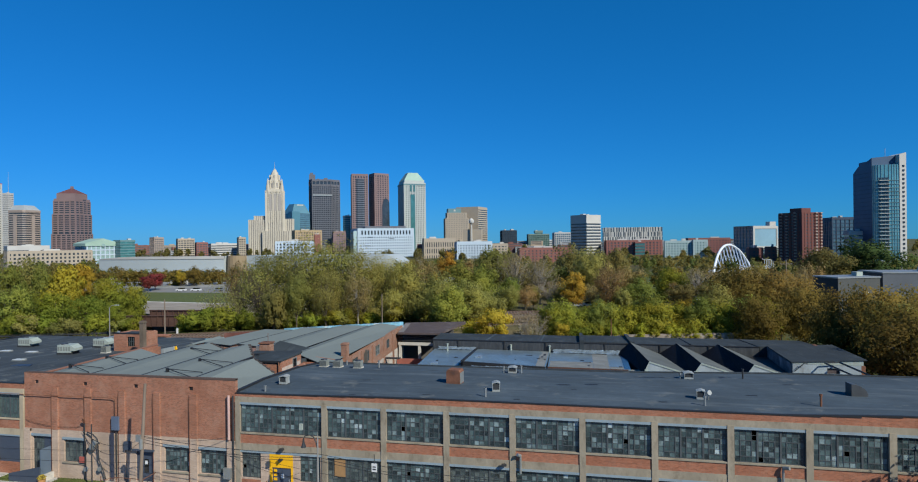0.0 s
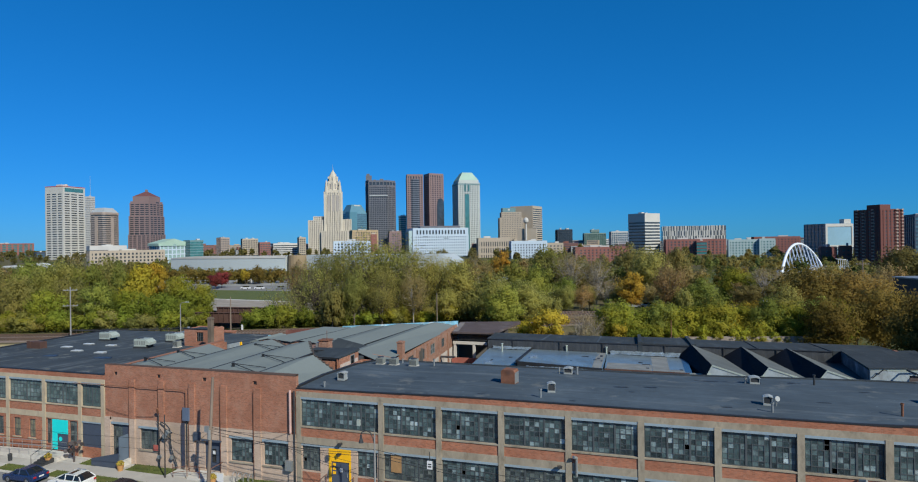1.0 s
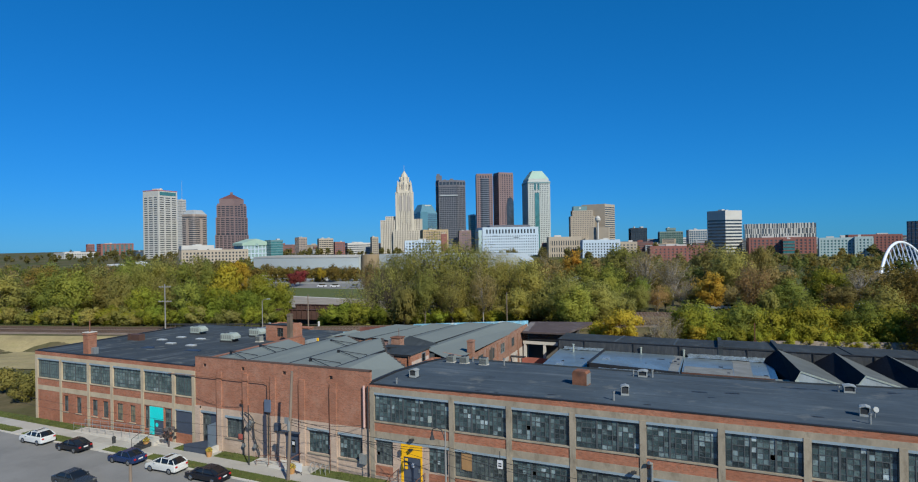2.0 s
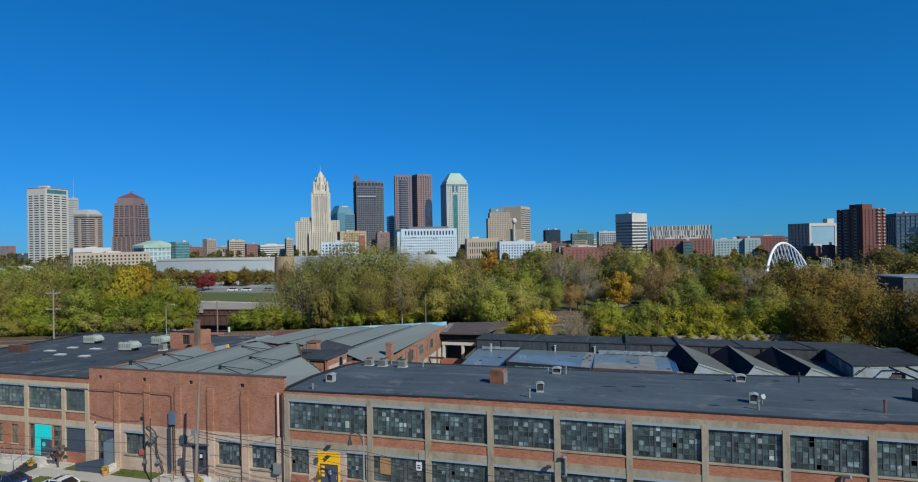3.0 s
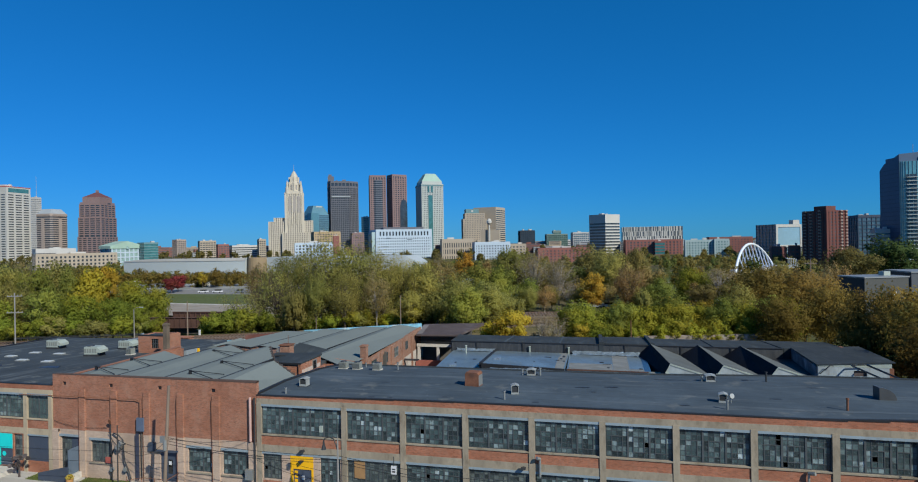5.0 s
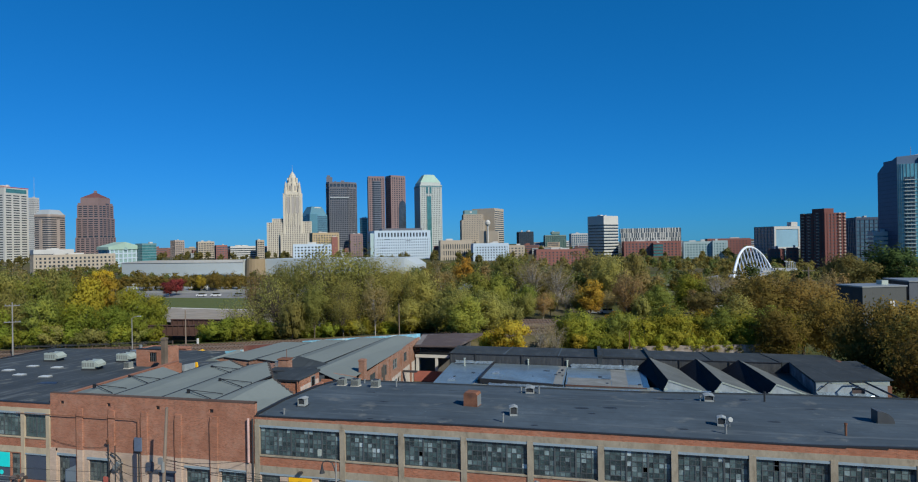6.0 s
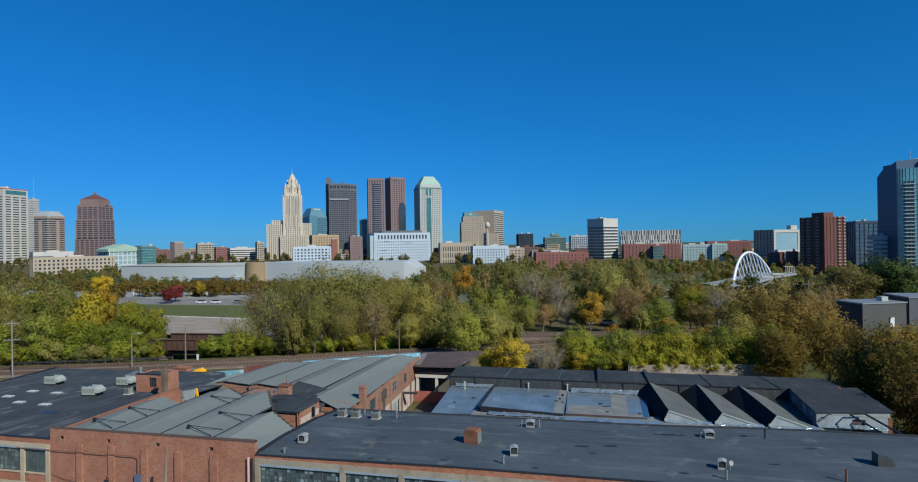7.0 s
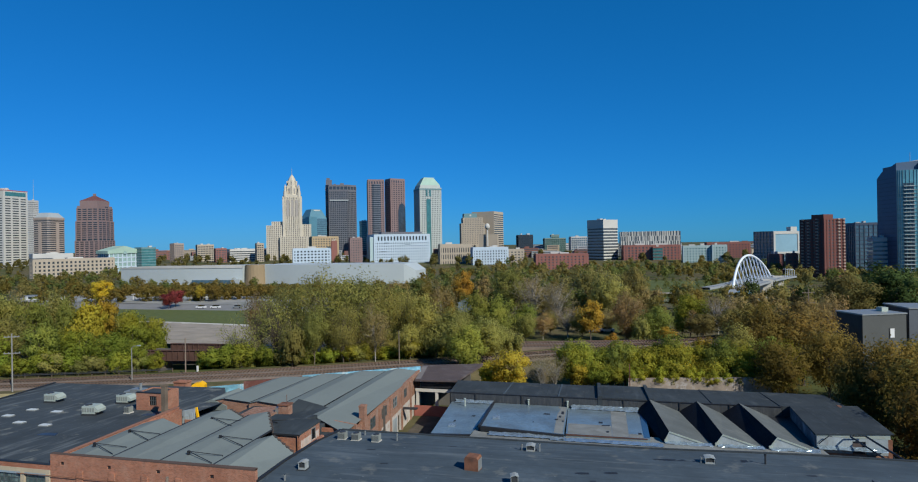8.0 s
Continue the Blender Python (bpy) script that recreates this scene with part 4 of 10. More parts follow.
# ---------------------------------------------------------------- western wing
west = thing("west_wing", "two-storey brick wing with concrete frame, green-grey windows and a turquoise door", "factory")
WC = [-21.0, -23.9, -28.57, -33.47, -37.43, -42.38, -46.93]
wr = random.Random(23)
for c in WC[1:]:
    part("column", Shape().box(c - 0.2, c + 0.2, -0.10, 0.35, 0, 7.3), WEST_CONCRETE, west)
part("column", Shape().box(-21.25, -20.85, -0.105, 0.34, 0, 7.3), WEST_CONCRETE, west)
for i, (b, a) in enumerate(zip(WC, WC[1:])):
    x0, x1 = a + 0.2, b - (0.25 if i == 0 else 0.2)
    sash_window(west, x0, x1, 5.0, 7.12, 0.10, 10 if i else 6, 5, 2, wr, PANE_GREEN, split=0 < i < 5, missing=0)
    part("lintel", Shape().box(x0, x1, -0.06, 0.26, 7.12, 7.30), LINTEL_STEEL, west, "blue-grey painted lintel")
    part("sill", Shape().box(x0, x1, -0.09, 0.26, 4.90, 5.0), WEST_CONCRETE, west)
    part("spandrel", Shape().box(x0, x1, -0.02, 0.28, 4.1, 4.90), SPANDREL_BRICK, west, "red brick spandrel")
    part("floor_band", Shape().box(x0, x1, -0.05, 0.3, 3.55, 4.1), WEST_CONCRETE, west)
    if i == 0:
        part("roller_shutter", Shape().box(x0, x1, 0.05, 0.12, 1.1, 3.42).box(x0, x1, 0.03, 0.05, 2.2, 2.24), NAVY_PAINT, west, "dark slate roller shutter")
        part("spandrel", Shape().box(x0, x1, -0.02, 0.28, 0, 1.1), SPANDREL_BRICK, west)
        part("lintel", Shape().box(x0, x1, -0.06, 0.26, 3.42, 3.55), LINTEL_STEEL, west)
    elif i == 1:
        part("spandrel", Shape().wall(x0, x1, 0, 3.55, -0.02, 0.28, [(-28.3, -27.62, 1.0, 3.45), (-27.52, -25.49, 0.5, 3.45), (-25.33, -24.32, 1.0, 3.45)]), SPANDREL_BRICK, west)
        sash_window(west, -28.3, -27.62, 1.0, 3.45, 0.1, 2, 5, 1, wr, PANE_DARK)
        sash_window(west, -25.33, -24.32, 1.0, 3.45, 0.1, 2, 5, 1, wr, PANE_DARK)
        cd = part("entrance_surround", Shape().wall(-27.52, -25.49, 0.5, 3.45, -0.05, 0.12, [(-26.92, -25.49, 0.5, 2.1)]), CYAN_PAINT, west, "bright turquoise painted entrance surround")
        part("door_leaf", Shape().box(-26.92, -25.49, 0.02, 0.08, 0.5, 2.1), NAVY_PAINT, cd)
        part("emblem", Shape().tube((-26.52, 0.005, 1.55), (-26.52, 0.019, 1.55), 0.22, 0.22, 14), CYAN_PAINT, cd)
    else:
        ws = {2: [(-32.72, -31.78, 1.4, 3.25), (-30.63, -29.77, 1.4, 3.25)], 3: [(-36.89, -35.97, 1.4, 3.25), (-35.06, -34.15, 1.4, 3.25)],
              4: [(-41.9, -41.1, 1.4, 3.25), (-39.66, -38.77, 1.4, 3.25)]}.get(i, [])
        part("spandrel", Shape().wall(x0, x1, 0, 3.55, -0.02, 0.28, ws), SPANDREL_BRICK, west, "red brick lower wall")
        for w in ws:
            sash_window(west, *w, 0.1, 2, 3, 1, wr, (PANE_BLIND, PANE_DARK, PANE_DARK)[(i - 2) % 3], name="small_window")
            part("sill", Shape().box(w[0] - 0.1, w[1] + 0.1, -0.1, 0.05, w[2] - 0.1, w[2] - 0.003), WEST_CONCRETE, west)
part("ring_beam", Shape().box(-47.2, -20.86, -0.05, 0.3, 7.3, 7.68), WEST_CONCRETE, west)
part("parapet_brick", Shape().box(-47.2, -20.82, -0.02, 0.3, 7.68, 8.12), SPANDREL_BRICK, west)
part("roof_edge", Shape().box(-47.2, -20.82, -0.05, 0.3, 8.12, 8.165), TAR, west)
WK = 0.055
part("roof", Shape().quad((-47.2, 0.1, 8.14), (-21.0, 0.1, 8.14), (-21.0, 26, 8.2 - WK * 26), (-54.4, 26, 8.2 - WK * 26)).quad((-54.4, 26, 8.2 - WK * 26), (-21, 26, 8.2 - WK * 26), (-27, 34, 8.2 - WK * 34), (-55.9, 31.5, 8.2 - WK * 31.5)), ROOF_WEST, west, "black patched roof membrane")
part("end_wall", Shape().prism([(-47.2, -0.02), (-46.9, 0.06), (-55.6, 31.5), (-55.9, 31.5)], 0, [8.16, 8.16, 6.55, 6.55]), OLD_BRICK, west, "weathered brick end wall")
part("end_coping", Shape().prism([(-47.26, 0.3), (-46.86, 0.3), (-55.56, 31.56), (-55.96, 31.56)], 6.5, [8.21, 8.21, 6.6, 6.6]), TAR, west)
part("rear_wall", Shape().prism([(-55.9, 31.5), (-55.9, 31.2), (-27, 33.7), (-27, 34)], 0, [6.46, 6.46, 6.32, 6.32]), OLD_BRICK, west)
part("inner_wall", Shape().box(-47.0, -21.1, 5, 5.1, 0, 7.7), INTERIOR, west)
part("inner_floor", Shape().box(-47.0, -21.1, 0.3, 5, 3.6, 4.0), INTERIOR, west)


def roof_w(y):
    return 8.2 - WK * y


# access ramp with rails, steps and planters along the west wing
ramp = thing("access_ramp", "concrete access ramp with grey pipe rails", "ramp", pose(0.8, 0, 0))
part("ramp_body", Shape().prism([(-38.5, -1.75), (-27.9, -1.75), (-27.9, -0.25), (-38.5, -0.25)], 0, [0.12, 0.5, 0.5, 0.12]), PALE_CONCRETE, ramp)
part("landing", Shape().box(-27.9, -25.6, -1.75, -0.25, 0, 0.5), PALE_CONCRETE, ramp)
rl = Shape()
for y in (-1.7, -0.45):
    for k in range(9):
        x = -38.3 + k * 1.3
        z = 0.12 + 0.38 * k / 8
        rl.tube((x, y, z), (x, y, z + 0.95), 0.022)
    rl.line([(-38.3, y, 1.07), (-27.9, y, 1.45), (-25.7, y, 1.45)], 0.025).line([(-38.3, y, 0.6), (-27.9, y, 0.98), (-25.7, y, 0.98)], 0.02)
part("handrail", rl, GALV, ramp)
for k in range(4):
    part("step", Shape().box(-27.3, -25.9, -2.95 + 0.3 * k, -2.65 + 0.3 * k + 0.001, 0.1, 0.2 + 0.1 * k), DARK_METAL, ramp)
sr = Shape()
for x in (-27.3, -25.9):
    sr.line([(x, -2.9, 1.0), (x, -1.7, 1.4)], 0.025).tube((x, -2.9, 0.1), (x, -2.9, 1.0), 0.025)
part("step_rail", sr, DARK_METAL, ramp)

# ---------------------------------------------------------------- works behind the front range
def rear_y(x):
    """Rear wall line, which follows the railway."""
    return 50.9 + 0.53 * x


rearw = thing("gabled_shed", "long brick workshop with a row of grey membrane gables", "factory")
RID = [-20.7, -15.4, -10.0, -4.6]
VAL = [-22.4, -16.9, -12.2, -6.4, 0.4]
SKEW = math.tan(radians(3.0))


def east_x(y):
    return 0.45 - SKEW * (y - 16.4)


FRONT = [25.0, 24.6, 24.2, 19.5]
rroof, rends, rl2 = Shape(), Shape(), Shape()
for i, r in enumerate(RID):
    a, b, yf = VAL[i], VAL[i + 1], FRONT[i]
    zb, zbr = (6.85, 6.05) if i == 3 else (7.06, 6.48)
    yb = yf if i < 3 else 16.4
    rroof.quad((a, yf, 7.06), (r, yf, 7.4), (r, rear_y(r), 6.83), (a, rear_y(a), 6.48))
    bb = b if i < 3 else east_x(50) - 0.05
    rroof.quad((r, yf, 7.4), (b, yb, zb), (bb, rear_y(bb), zbr), (r, rear_y(r), 6.83))
    rends.extrude_y([(a, 3), (b, 3), (b, zb - 0.05), (r, 7.35), (a, 7.01)], yf + 0.15, yf + 0.4)
    rl2.tube((r, yf - 0.02, 7.38), (b, yb - 0.02, zb), 0.05, 0.05, 5).tube((r, rear_y(r), 6.81), (b if i < 3 else bb, rear_y(b if i < 3 else bb), zbr), 0.05, 0.05, 5)
    if i < 3:
        rl2.tube((b - 0.02, yf, 7.08), (b, rear_y(b), 6.48), 0.04, 0.04, 5)
part("gable_roof", rroof, ROOF_GREY, rearw, "grey membrane gables")
part("gable_end", rends, OLD_BRICK, rearw)
part("roof_seam", rl2, TAR, rearw)
ew = Shape()
wins = [(24.9, 27.0, 4.35, 5.75), (29.5, 31.8, 4.3, 5.7), (34.7, 36.8, 4.2, 5.6), (40.4, 42.0, 4.2, 5.5)]
rot = Matrix.Translation((0.45, 16.4, 0)) @ pose(0, 0, 0, 0, 0, 93) @ Matrix.Translation((-16.4, 0, 0))
tmp = Shape().wall(16.4, 50.4, 3.2, 6.3, 0.0, 0.3, wins)
ew.v, ew.f = [tuple(rot @ Vector(v)) for v in tmp.v], tmp.f
part("east_wall", ew, OLD_BRICK, rearw, "weathered brick wall with patched windows")
tmp = Shape().wall(16.4, 50.4, 0.0, 3.2, -0.03, 0.3, [(21.8, 23.6, 0, 2.9), (28.0, 30.2, 0, 2.9), (37.0, 38.6, 0, 2.6)])
lw = Shape()
lw.v, lw.f = [tuple(rot @ Vector(v)) for v in tmp.v], tmp.f
part("east_wall_base", lw, surface("flaking_pale_paint", (0.46, 0.42, 0.38), 0.9, 0.25, 0.8, 6, (0.30, 0.15, 0.10), 0.8, 0.9), rearw, "flaking pale painted wall base")
for k, (a, b, c, d) in enumerate(wins):
    w = part("window", Shape().box(a, b, 0.13, 0.17, c, d, rot), PANE_DARK, rearw)
    fr = Shape()
    for q in (a, (a + b) / 2, b):
        fr.box(q - 0.06, q + 0.06, 0.03, 0.15, c, d, rot)
    for q in (c, (c + d) / 2, d):
        fr.box(a, b, 0.03, 0.15, q - 0.05, q + 0.05, rot)
    part("window_frame", fr, GALV if k in (2,) else SASH, w)
for q, zt in ((22.6, 6.3), (28.5, 6.2), (33.3, 6.1), (38.9, 6.0), (43.9, 5.9)):
    part("wall_pier", Shape().box(q - 0.3, q + 0.3, -0.17, -0.01, 0, zt, rot), OLD_BRICK, rearw)
part("roller_door", Shape().box(34.4, 36.4, -0.06, -0.035, 0, 2.7, rot), WHITE_BOARD, rearw, "pale boarded door")
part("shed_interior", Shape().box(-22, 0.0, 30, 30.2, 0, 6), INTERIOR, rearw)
rw = Shape()
rw.prism([(-18.2, rear_y(-18.2) + 0.1), (-1.3, rear_y(-1.3) + 0.1), (-1.3, rear_y(-1.3) + 0.45), (-18.2, rear_y(-18.2) + 0.45)], 0, [6.75, 6.85, 6.85, 6.75])
part("rear_wall", Shape().prism([(-26, rear_y(-26) + 0.1), (-18.24, rear_y(-18.24) + 0.1), (-18.24, rear_y(-18.24) + 0.45), (-26, rear_y(-26) + 0.45)], 0, [6.5, 6.6, 6.6, 6.5]), surface("dark_red_boards", (0.13, 0.05, 0.04), 0.85, 0.25, 0.5, 5, (0.2, 0.13, 0.11), 0.5, 0.6), rearw, "dark red boarded rear wall")
part("rear_wall", rw, GRAFFITI, rearw, "rear wall covered with blue and white mural paint")
single("brick_chimney", Shape().box(-0.25, 0.45, 22.0, 22.8, 4.5, 8.3).box(-0.31, 0.51, 21.94, 22.86, 8.1, 8.22), OLD_BRICK, "square weathered brick chimney on the eave", "chimney")
st = thing("stack", "stubby concrete-faced brick stack with a thin mast", "chimney")
part("shaft", Shape().box(-10.0, -8.75, 20.4, 21.5, 6.4, 8.3), OLD_BRICK, st)
part("side_sheet", Shape().box(-10.5, -10.02, 20.5, 21.3, 6.6, 8.0), GALV, st, "galvanised casing beside the stack")
part("cap", Shape().box(-10.1, -8.65, 20.3, 21.6, 8.3, 8.42), RUST, st)
part("mast", Shape().tube((-9.2, 21.0, 8.4), (-9.2, 21.0, 9.5), 0.03), RUST, st)
# patched roof between the gabled ranges
low = thing("link_roof", "black patched link roofs stepping between the gables", "roof")
part("roof_sheet", Shape().prism([(-16, 16.5), (-2.9, 16.5), (-2.9, 24.5), (-16, 24.5)], 5.5, [7.0, 7.3, 6.7, 6.8]), ROOF_TARP, low)
part("roof_sheet", Shape().prism([(-8.3, 12.2), (-4.75, 10.7), (-4.75, 15.3), (-4.4, 19.5), (-9.2, 18.4)], 6.4, [8.22, 8.2, 8.1, 7.75, 7.9]), ROOF_TARP, low)
part("roof_sheet", Shape().prism([(-9.9, 20.9), (-5.2, 21.6), (-5.3, 24.4), (-9.7, 24.7)], 6.0, [7.1, 7.1, 7.15, 7.95]), ROOF_TARP, low)
part("roof_batten", Shape().tube((-8.4, 15.6, 8.1), (-6.2, 16.2, 8.05), 0.05, 0.05, 5).tube((-8.4, 15.6, 8.1), (-6.6, 14.6, 8.2), 0.05, 0.05, 5), TAR, low)
part("rubble", Shape().prism([(-14.6, 18.5), (-10.2, 18.8), (-10.6, 23.6), (-15.2, 23.4)], 5.5, [7.2, 7.6, 7.3, 7.0]), OLD_BRICK, low, "broken brick parapet")
part("roof_sheet", Shape().prism([(-26.5, 20), (-20.9, 19.2), (-20.9, 26), (-27, 33)], 3.5, [5.9, 5.9, 5.8, 5.8]), ROOF_TARP, low)
sg = Shape()
sg.extrude_y([(-24.6, 5), (-20.4, 5), (-20.4, 6.4), (-22.6, 7.2), (-24.6, 6.5)], 25, 31)
part("low_gable", sg, ROOF_GREY, low, "small grey gable")
part("pale_infill", Shape().prism([(-21.2, 17.6), (-19.5, 17.6), (-19.5, 17.75), (-21.2, 17.75)], 5.4, [7.9, 8.25, 8.25, 7.9]).box(-20.9, -20.3, 17.56, 17.599, 6.3, 7.4).box(-20.15, -19.75, 17.56, 17.599, 6.5, 7.7), WHITE_BOARD, low, "white framed infill panel")
part("timber_prop", Shape().box(-0.13, 0.13, -0.1, 0.1, 0, 2.5, pose(-19.6, 18.7, 5.6, 0, -12, 0)), YELLOW_PAINT, low, "yellow timber prop")
# roof-top hut with its window, and the square chimney beside it
hut = thing("roof_hut", "red brick roof hut with one small barred window", "rooftop hut")
HX0, HX1, HY0, HY1, HZ0, HZ1 = -29.3, -25.4, 19.3, 21.9, 6.8, 9.3
part("wall", Shape().wall(HX0, HX1, HZ0, HZ1, HY0, HY0 + 0.25, [(-27.4, -26.3, 7.75, 8.95)]).box(HX0, HX0 + 0.25, HY0 + 0.25, HY1, HZ0, HZ1).box(HX1 - 0.25, HX1, HY0 + 0.25, HY1, HZ0, HZ1 + 0.1).box(HX0, HX1, HY1, HY1 + 0.25, HZ0, HZ1), RED_BRICK, hut)
part("roof", Shape().box(HX0 + 0.1, HX1 - 0.26, HY0 + 0.26, HY1, 8.95, 9.2), ROOF_TARP, hut)
hwin = part("window", Shape().box(-27.4, -26.3, HY0 + 0.12, HY0 + 0.15, 7.75, 8.95), CAR_GLASS, hut)
bars = Shape()
for k in range(1, 4):
    bars.box(-27.4 + k * 0.275 - 0.02, -27.4 + k * 0.275 + 0.02, HY0 + 0.07, HY0 + 0.12, 7.75, 8.95)
bars.box(-27.4, -26.3, HY0 + 0.07, HY0 + 0.12, 8.33, 8.37)
part("window_bars", bars, SASH, hwin)
part("coping", Shape().box(HX0 - 0.05, HX1 + 0.05, HY0 - 0.05, HY0 + 0.3, HZ1, HZ1 + 0.1), TAR, hut)
single("square_chimney", Shape().box(-22.6, -22.08, 15.8, 16.3, 6.4, 11.45).box(-22.66, -22.02, 15.74, 16.36, 11.2, 11.34), surface("soot_brick", (0.15, 0.115, 0.085), 0.9, 0.3, 0.8, 5), "tall soot-brown square chimney", "chimney")
wc = thing("brick_chimney", "square red brick chimney with a metal flue", "chimney")
part("shaft", Shape().box(-39.4, -38.5, 0.7, 1.7, 7.9, 10.5).box(-39.47, -38.43, 0.63, 1.77, 10.25, 10.4), RED_BRICK, wc)
part("cap", Shape().box(-39.45, -38.45, 0.65, 1.75, 10.5, 10.58), PALE_CONCRETE, wc)
part("flue", Shape().tube((-38.95, 1.2, 10.5), (-38.95, 1.2, 11.9), 0.07), RUST, wc)
part("cable_box", Shape().box(-38.48, -37.9, 1.0, 1.5, 7.9, 8.8), GALV, wc)

# ---------------------------------------------------------------- silver roofs, saw-teeth and the black shed
silver = thing("silver_roof", "low roofs with patched aluminium coating and bright flashing", "roof")
SHEETS = {
    "west": ((8.9, 21.0, 5.8), (13.5, 21.4, 5.85), (13.7, 36.6, 5.2), (7.6, 36.6, 5.15)),
    "mid": ((14.4, 22.9, 6.4), (23.9, 22.0, 6.25), (23.75, 36.6, 5.18), (13.75, 36.6, 5.25)),
    "east": ((24.1, 22.7, 6.15), (33.1, 22.9, 6.05), (33.6, 36.6, 5.05), (23.78, 36.6, 5.1)),
}


def on_sheet(key, u, v, dz=0.0):
    a, b, c, d = (Vector(q) for q in SHEETS[key])
    return a.lerp(b, u).lerp(d.lerp(c, u), v) + Vector((0, 0, dz))


def sheet_piece(name, key, u0, u1, v0, v1, dz, material, label="", depth=0.3):
    q = [on_sheet(key, u, v, dz) for u, v in ((u0, v0), (u1, v0), (u1, v1), (u0, v1))]
    low_ = min(p.z for p in q) - depth
    return part(name, Shape().prism([(p.x, p.y) for p in q], low_, [p.z for p in q]), material, silver, label)


sheet_piece("roof_sheet", "west", 0, 1, 0, 1, 0, SILVER, depth=1.5)
sheet_piece("roof_sheet", "mid", 0, 1, 0, 1, 0, SILVER, depth=0.8)
sheet_piece("roof_sheet", "east", 0, 1, 0, 1, 0, SILVER, depth=0.8)
part("sheet_wall", Shape().prism([(8.9, 21.1), (13.5, 21.5), (13.7, 36.4), (7.7, 36.4)], 0, 4.9), OLD_BRICK, silver)
sheet_piece("worn_band", "mid", 0.88, 0.985, 0.03, 0.98, 0.012, SILVER_GREY, "grey worn roof coating")
sheet_piece("worn_band", "east", 0.56, 0.755, 0.02, 0.93, 0.012, SILVER_GREY, "grey worn roof coating")
sheet_piece("worn_band", "east", 0.02, 0.555, 0.02, 0.36, 0.010, SILVER_GREY, "grey worn roof coating")
sheet_piece("worn_band", "east", 0.76, 0.92, 0.02, 0.12, 0.010, SILVER_GREY, "rust-stained roof coating")
sheet_piece("blue_sheet", "east", 0.93, 1.0, 0.03, 0.93, 0.03, surface("blue_sheet", (0.03, 0.075, 0.15), 0.4, 0.4), "blue plastic sheet")
part("gutter_roof", Shape().prism([(13.6, 16.9), (50.0, 16.9), (50.0, 24.6), (13.6, 24.6)], 3.0, [6.2, 6.2, 5.72, 5.72]), SILVER_GREY, silver, "grey gutter roof")
part("gutter_roof", Shape().box(11.4, 13.55, 16.9, 22.6, 3.0, 5.5), surface("rusty_boards", (0.34, 0.24, 0.17), 0.9, 0.25), silver)


def foil(x0, x1, ya, yb, za, zb, seed):
    """A strip of crumpled foil laid between two lines."""
    r = random.Random(seed)
    s_ = Shape()
    cols, rows_ = max(2, int((x1 - x0) / 0.33)), 4
    for j in range(rows_ + 1):
        for i in range(cols + 1):
            v = j / rows_
            s_.v.append((x0 + (x1 - x0) * i / cols + r.uniform(-0.1, 0.1), ya + (yb - ya) * v + r.uniform(-0.05, 0.05), za + (zb - za) * v + r.uniform(0.0, 0.08)))
    s_.f = [(j * (cols + 1) + i, j * (cols + 1) + i + 1, (j + 1) * (cols + 1) + i + 1, (j + 1) * (cols + 1) + i) for j in range(rows_) for i in range(cols)]
    part("flashing", s_, SILVER_BRIGHT, silver, "crumpled bright foil flashing")


foil(15.6, 24.0, 21.2, 22.1, 6.0, 6.12, 1)
foil(22.5, 34.2, 20.8, 22.0, 5.98, 5.96, 2)
foil(24.2, 33.0, 35.7, 36.62, 5.16, 5.5, 3)
foil(8.2, 13.6, 35.9, 36.62, 5.24, 5.5, 4)
for i in range(3):
    foil((34.6, 39.7, 44.8)[i], (39.2, 44.2, 49.4)[i], 22.15, 22.7, 5.86, 6.05, 5 + i)
foil(49.7, 56.0, 23.6, 24.3, 5.8, 6.0, 9)
for key, u, v, w, d in (("mid", 0.70, 0.62, 0.09, 0.05), ("mid", 0.905, 0.55, 0.03, 0.07), ("mid", 0.93, 0.68, 0.03, 0.11), ("mid", 0.86, 0.45, 0.04, 0.04), ("mid", 0.6, 0.3, 0.015, 0.03), ("mid", 0.955, 0.4, 0.02, 0.05),
                        ("east", 0.40, 0.42, 0.05, 0.06), ("east", 0.44, 0.34, 0.10, 0.03), ("east", 0.49, 0.12, 0.03, 0.05), ("east", 0.87, 0.12, 0.04, 0.05), ("west", 0.35, 0.35, 0.05, 0.04), ("west", 0.7, 0.52, 0.08, 0.03)):
    sheet_piece("roof_patch", key, u, u + w, v, v + d, 0.03, TAR, "torn black roof patch", 0.1)
sheet_piece("raised_edge", "mid", -0.03, 0.005, 0, 1, 0.12, TAR, depth=0.5)
sheet_piece("raised_edge", "mid", 0, 1.0, -0.02, 0.008, 0.05, TAR, depth=0.3)
sheet_piece("raised_edge", "west", 0, 1.0, -0.02, 0.01, 0.04, TAR, depth=0.4)
sheet_piece("edge_strip", "east", 0.0, 0.97, -0.004, 0.006, 0.02, GIRDER, depth=0.08)
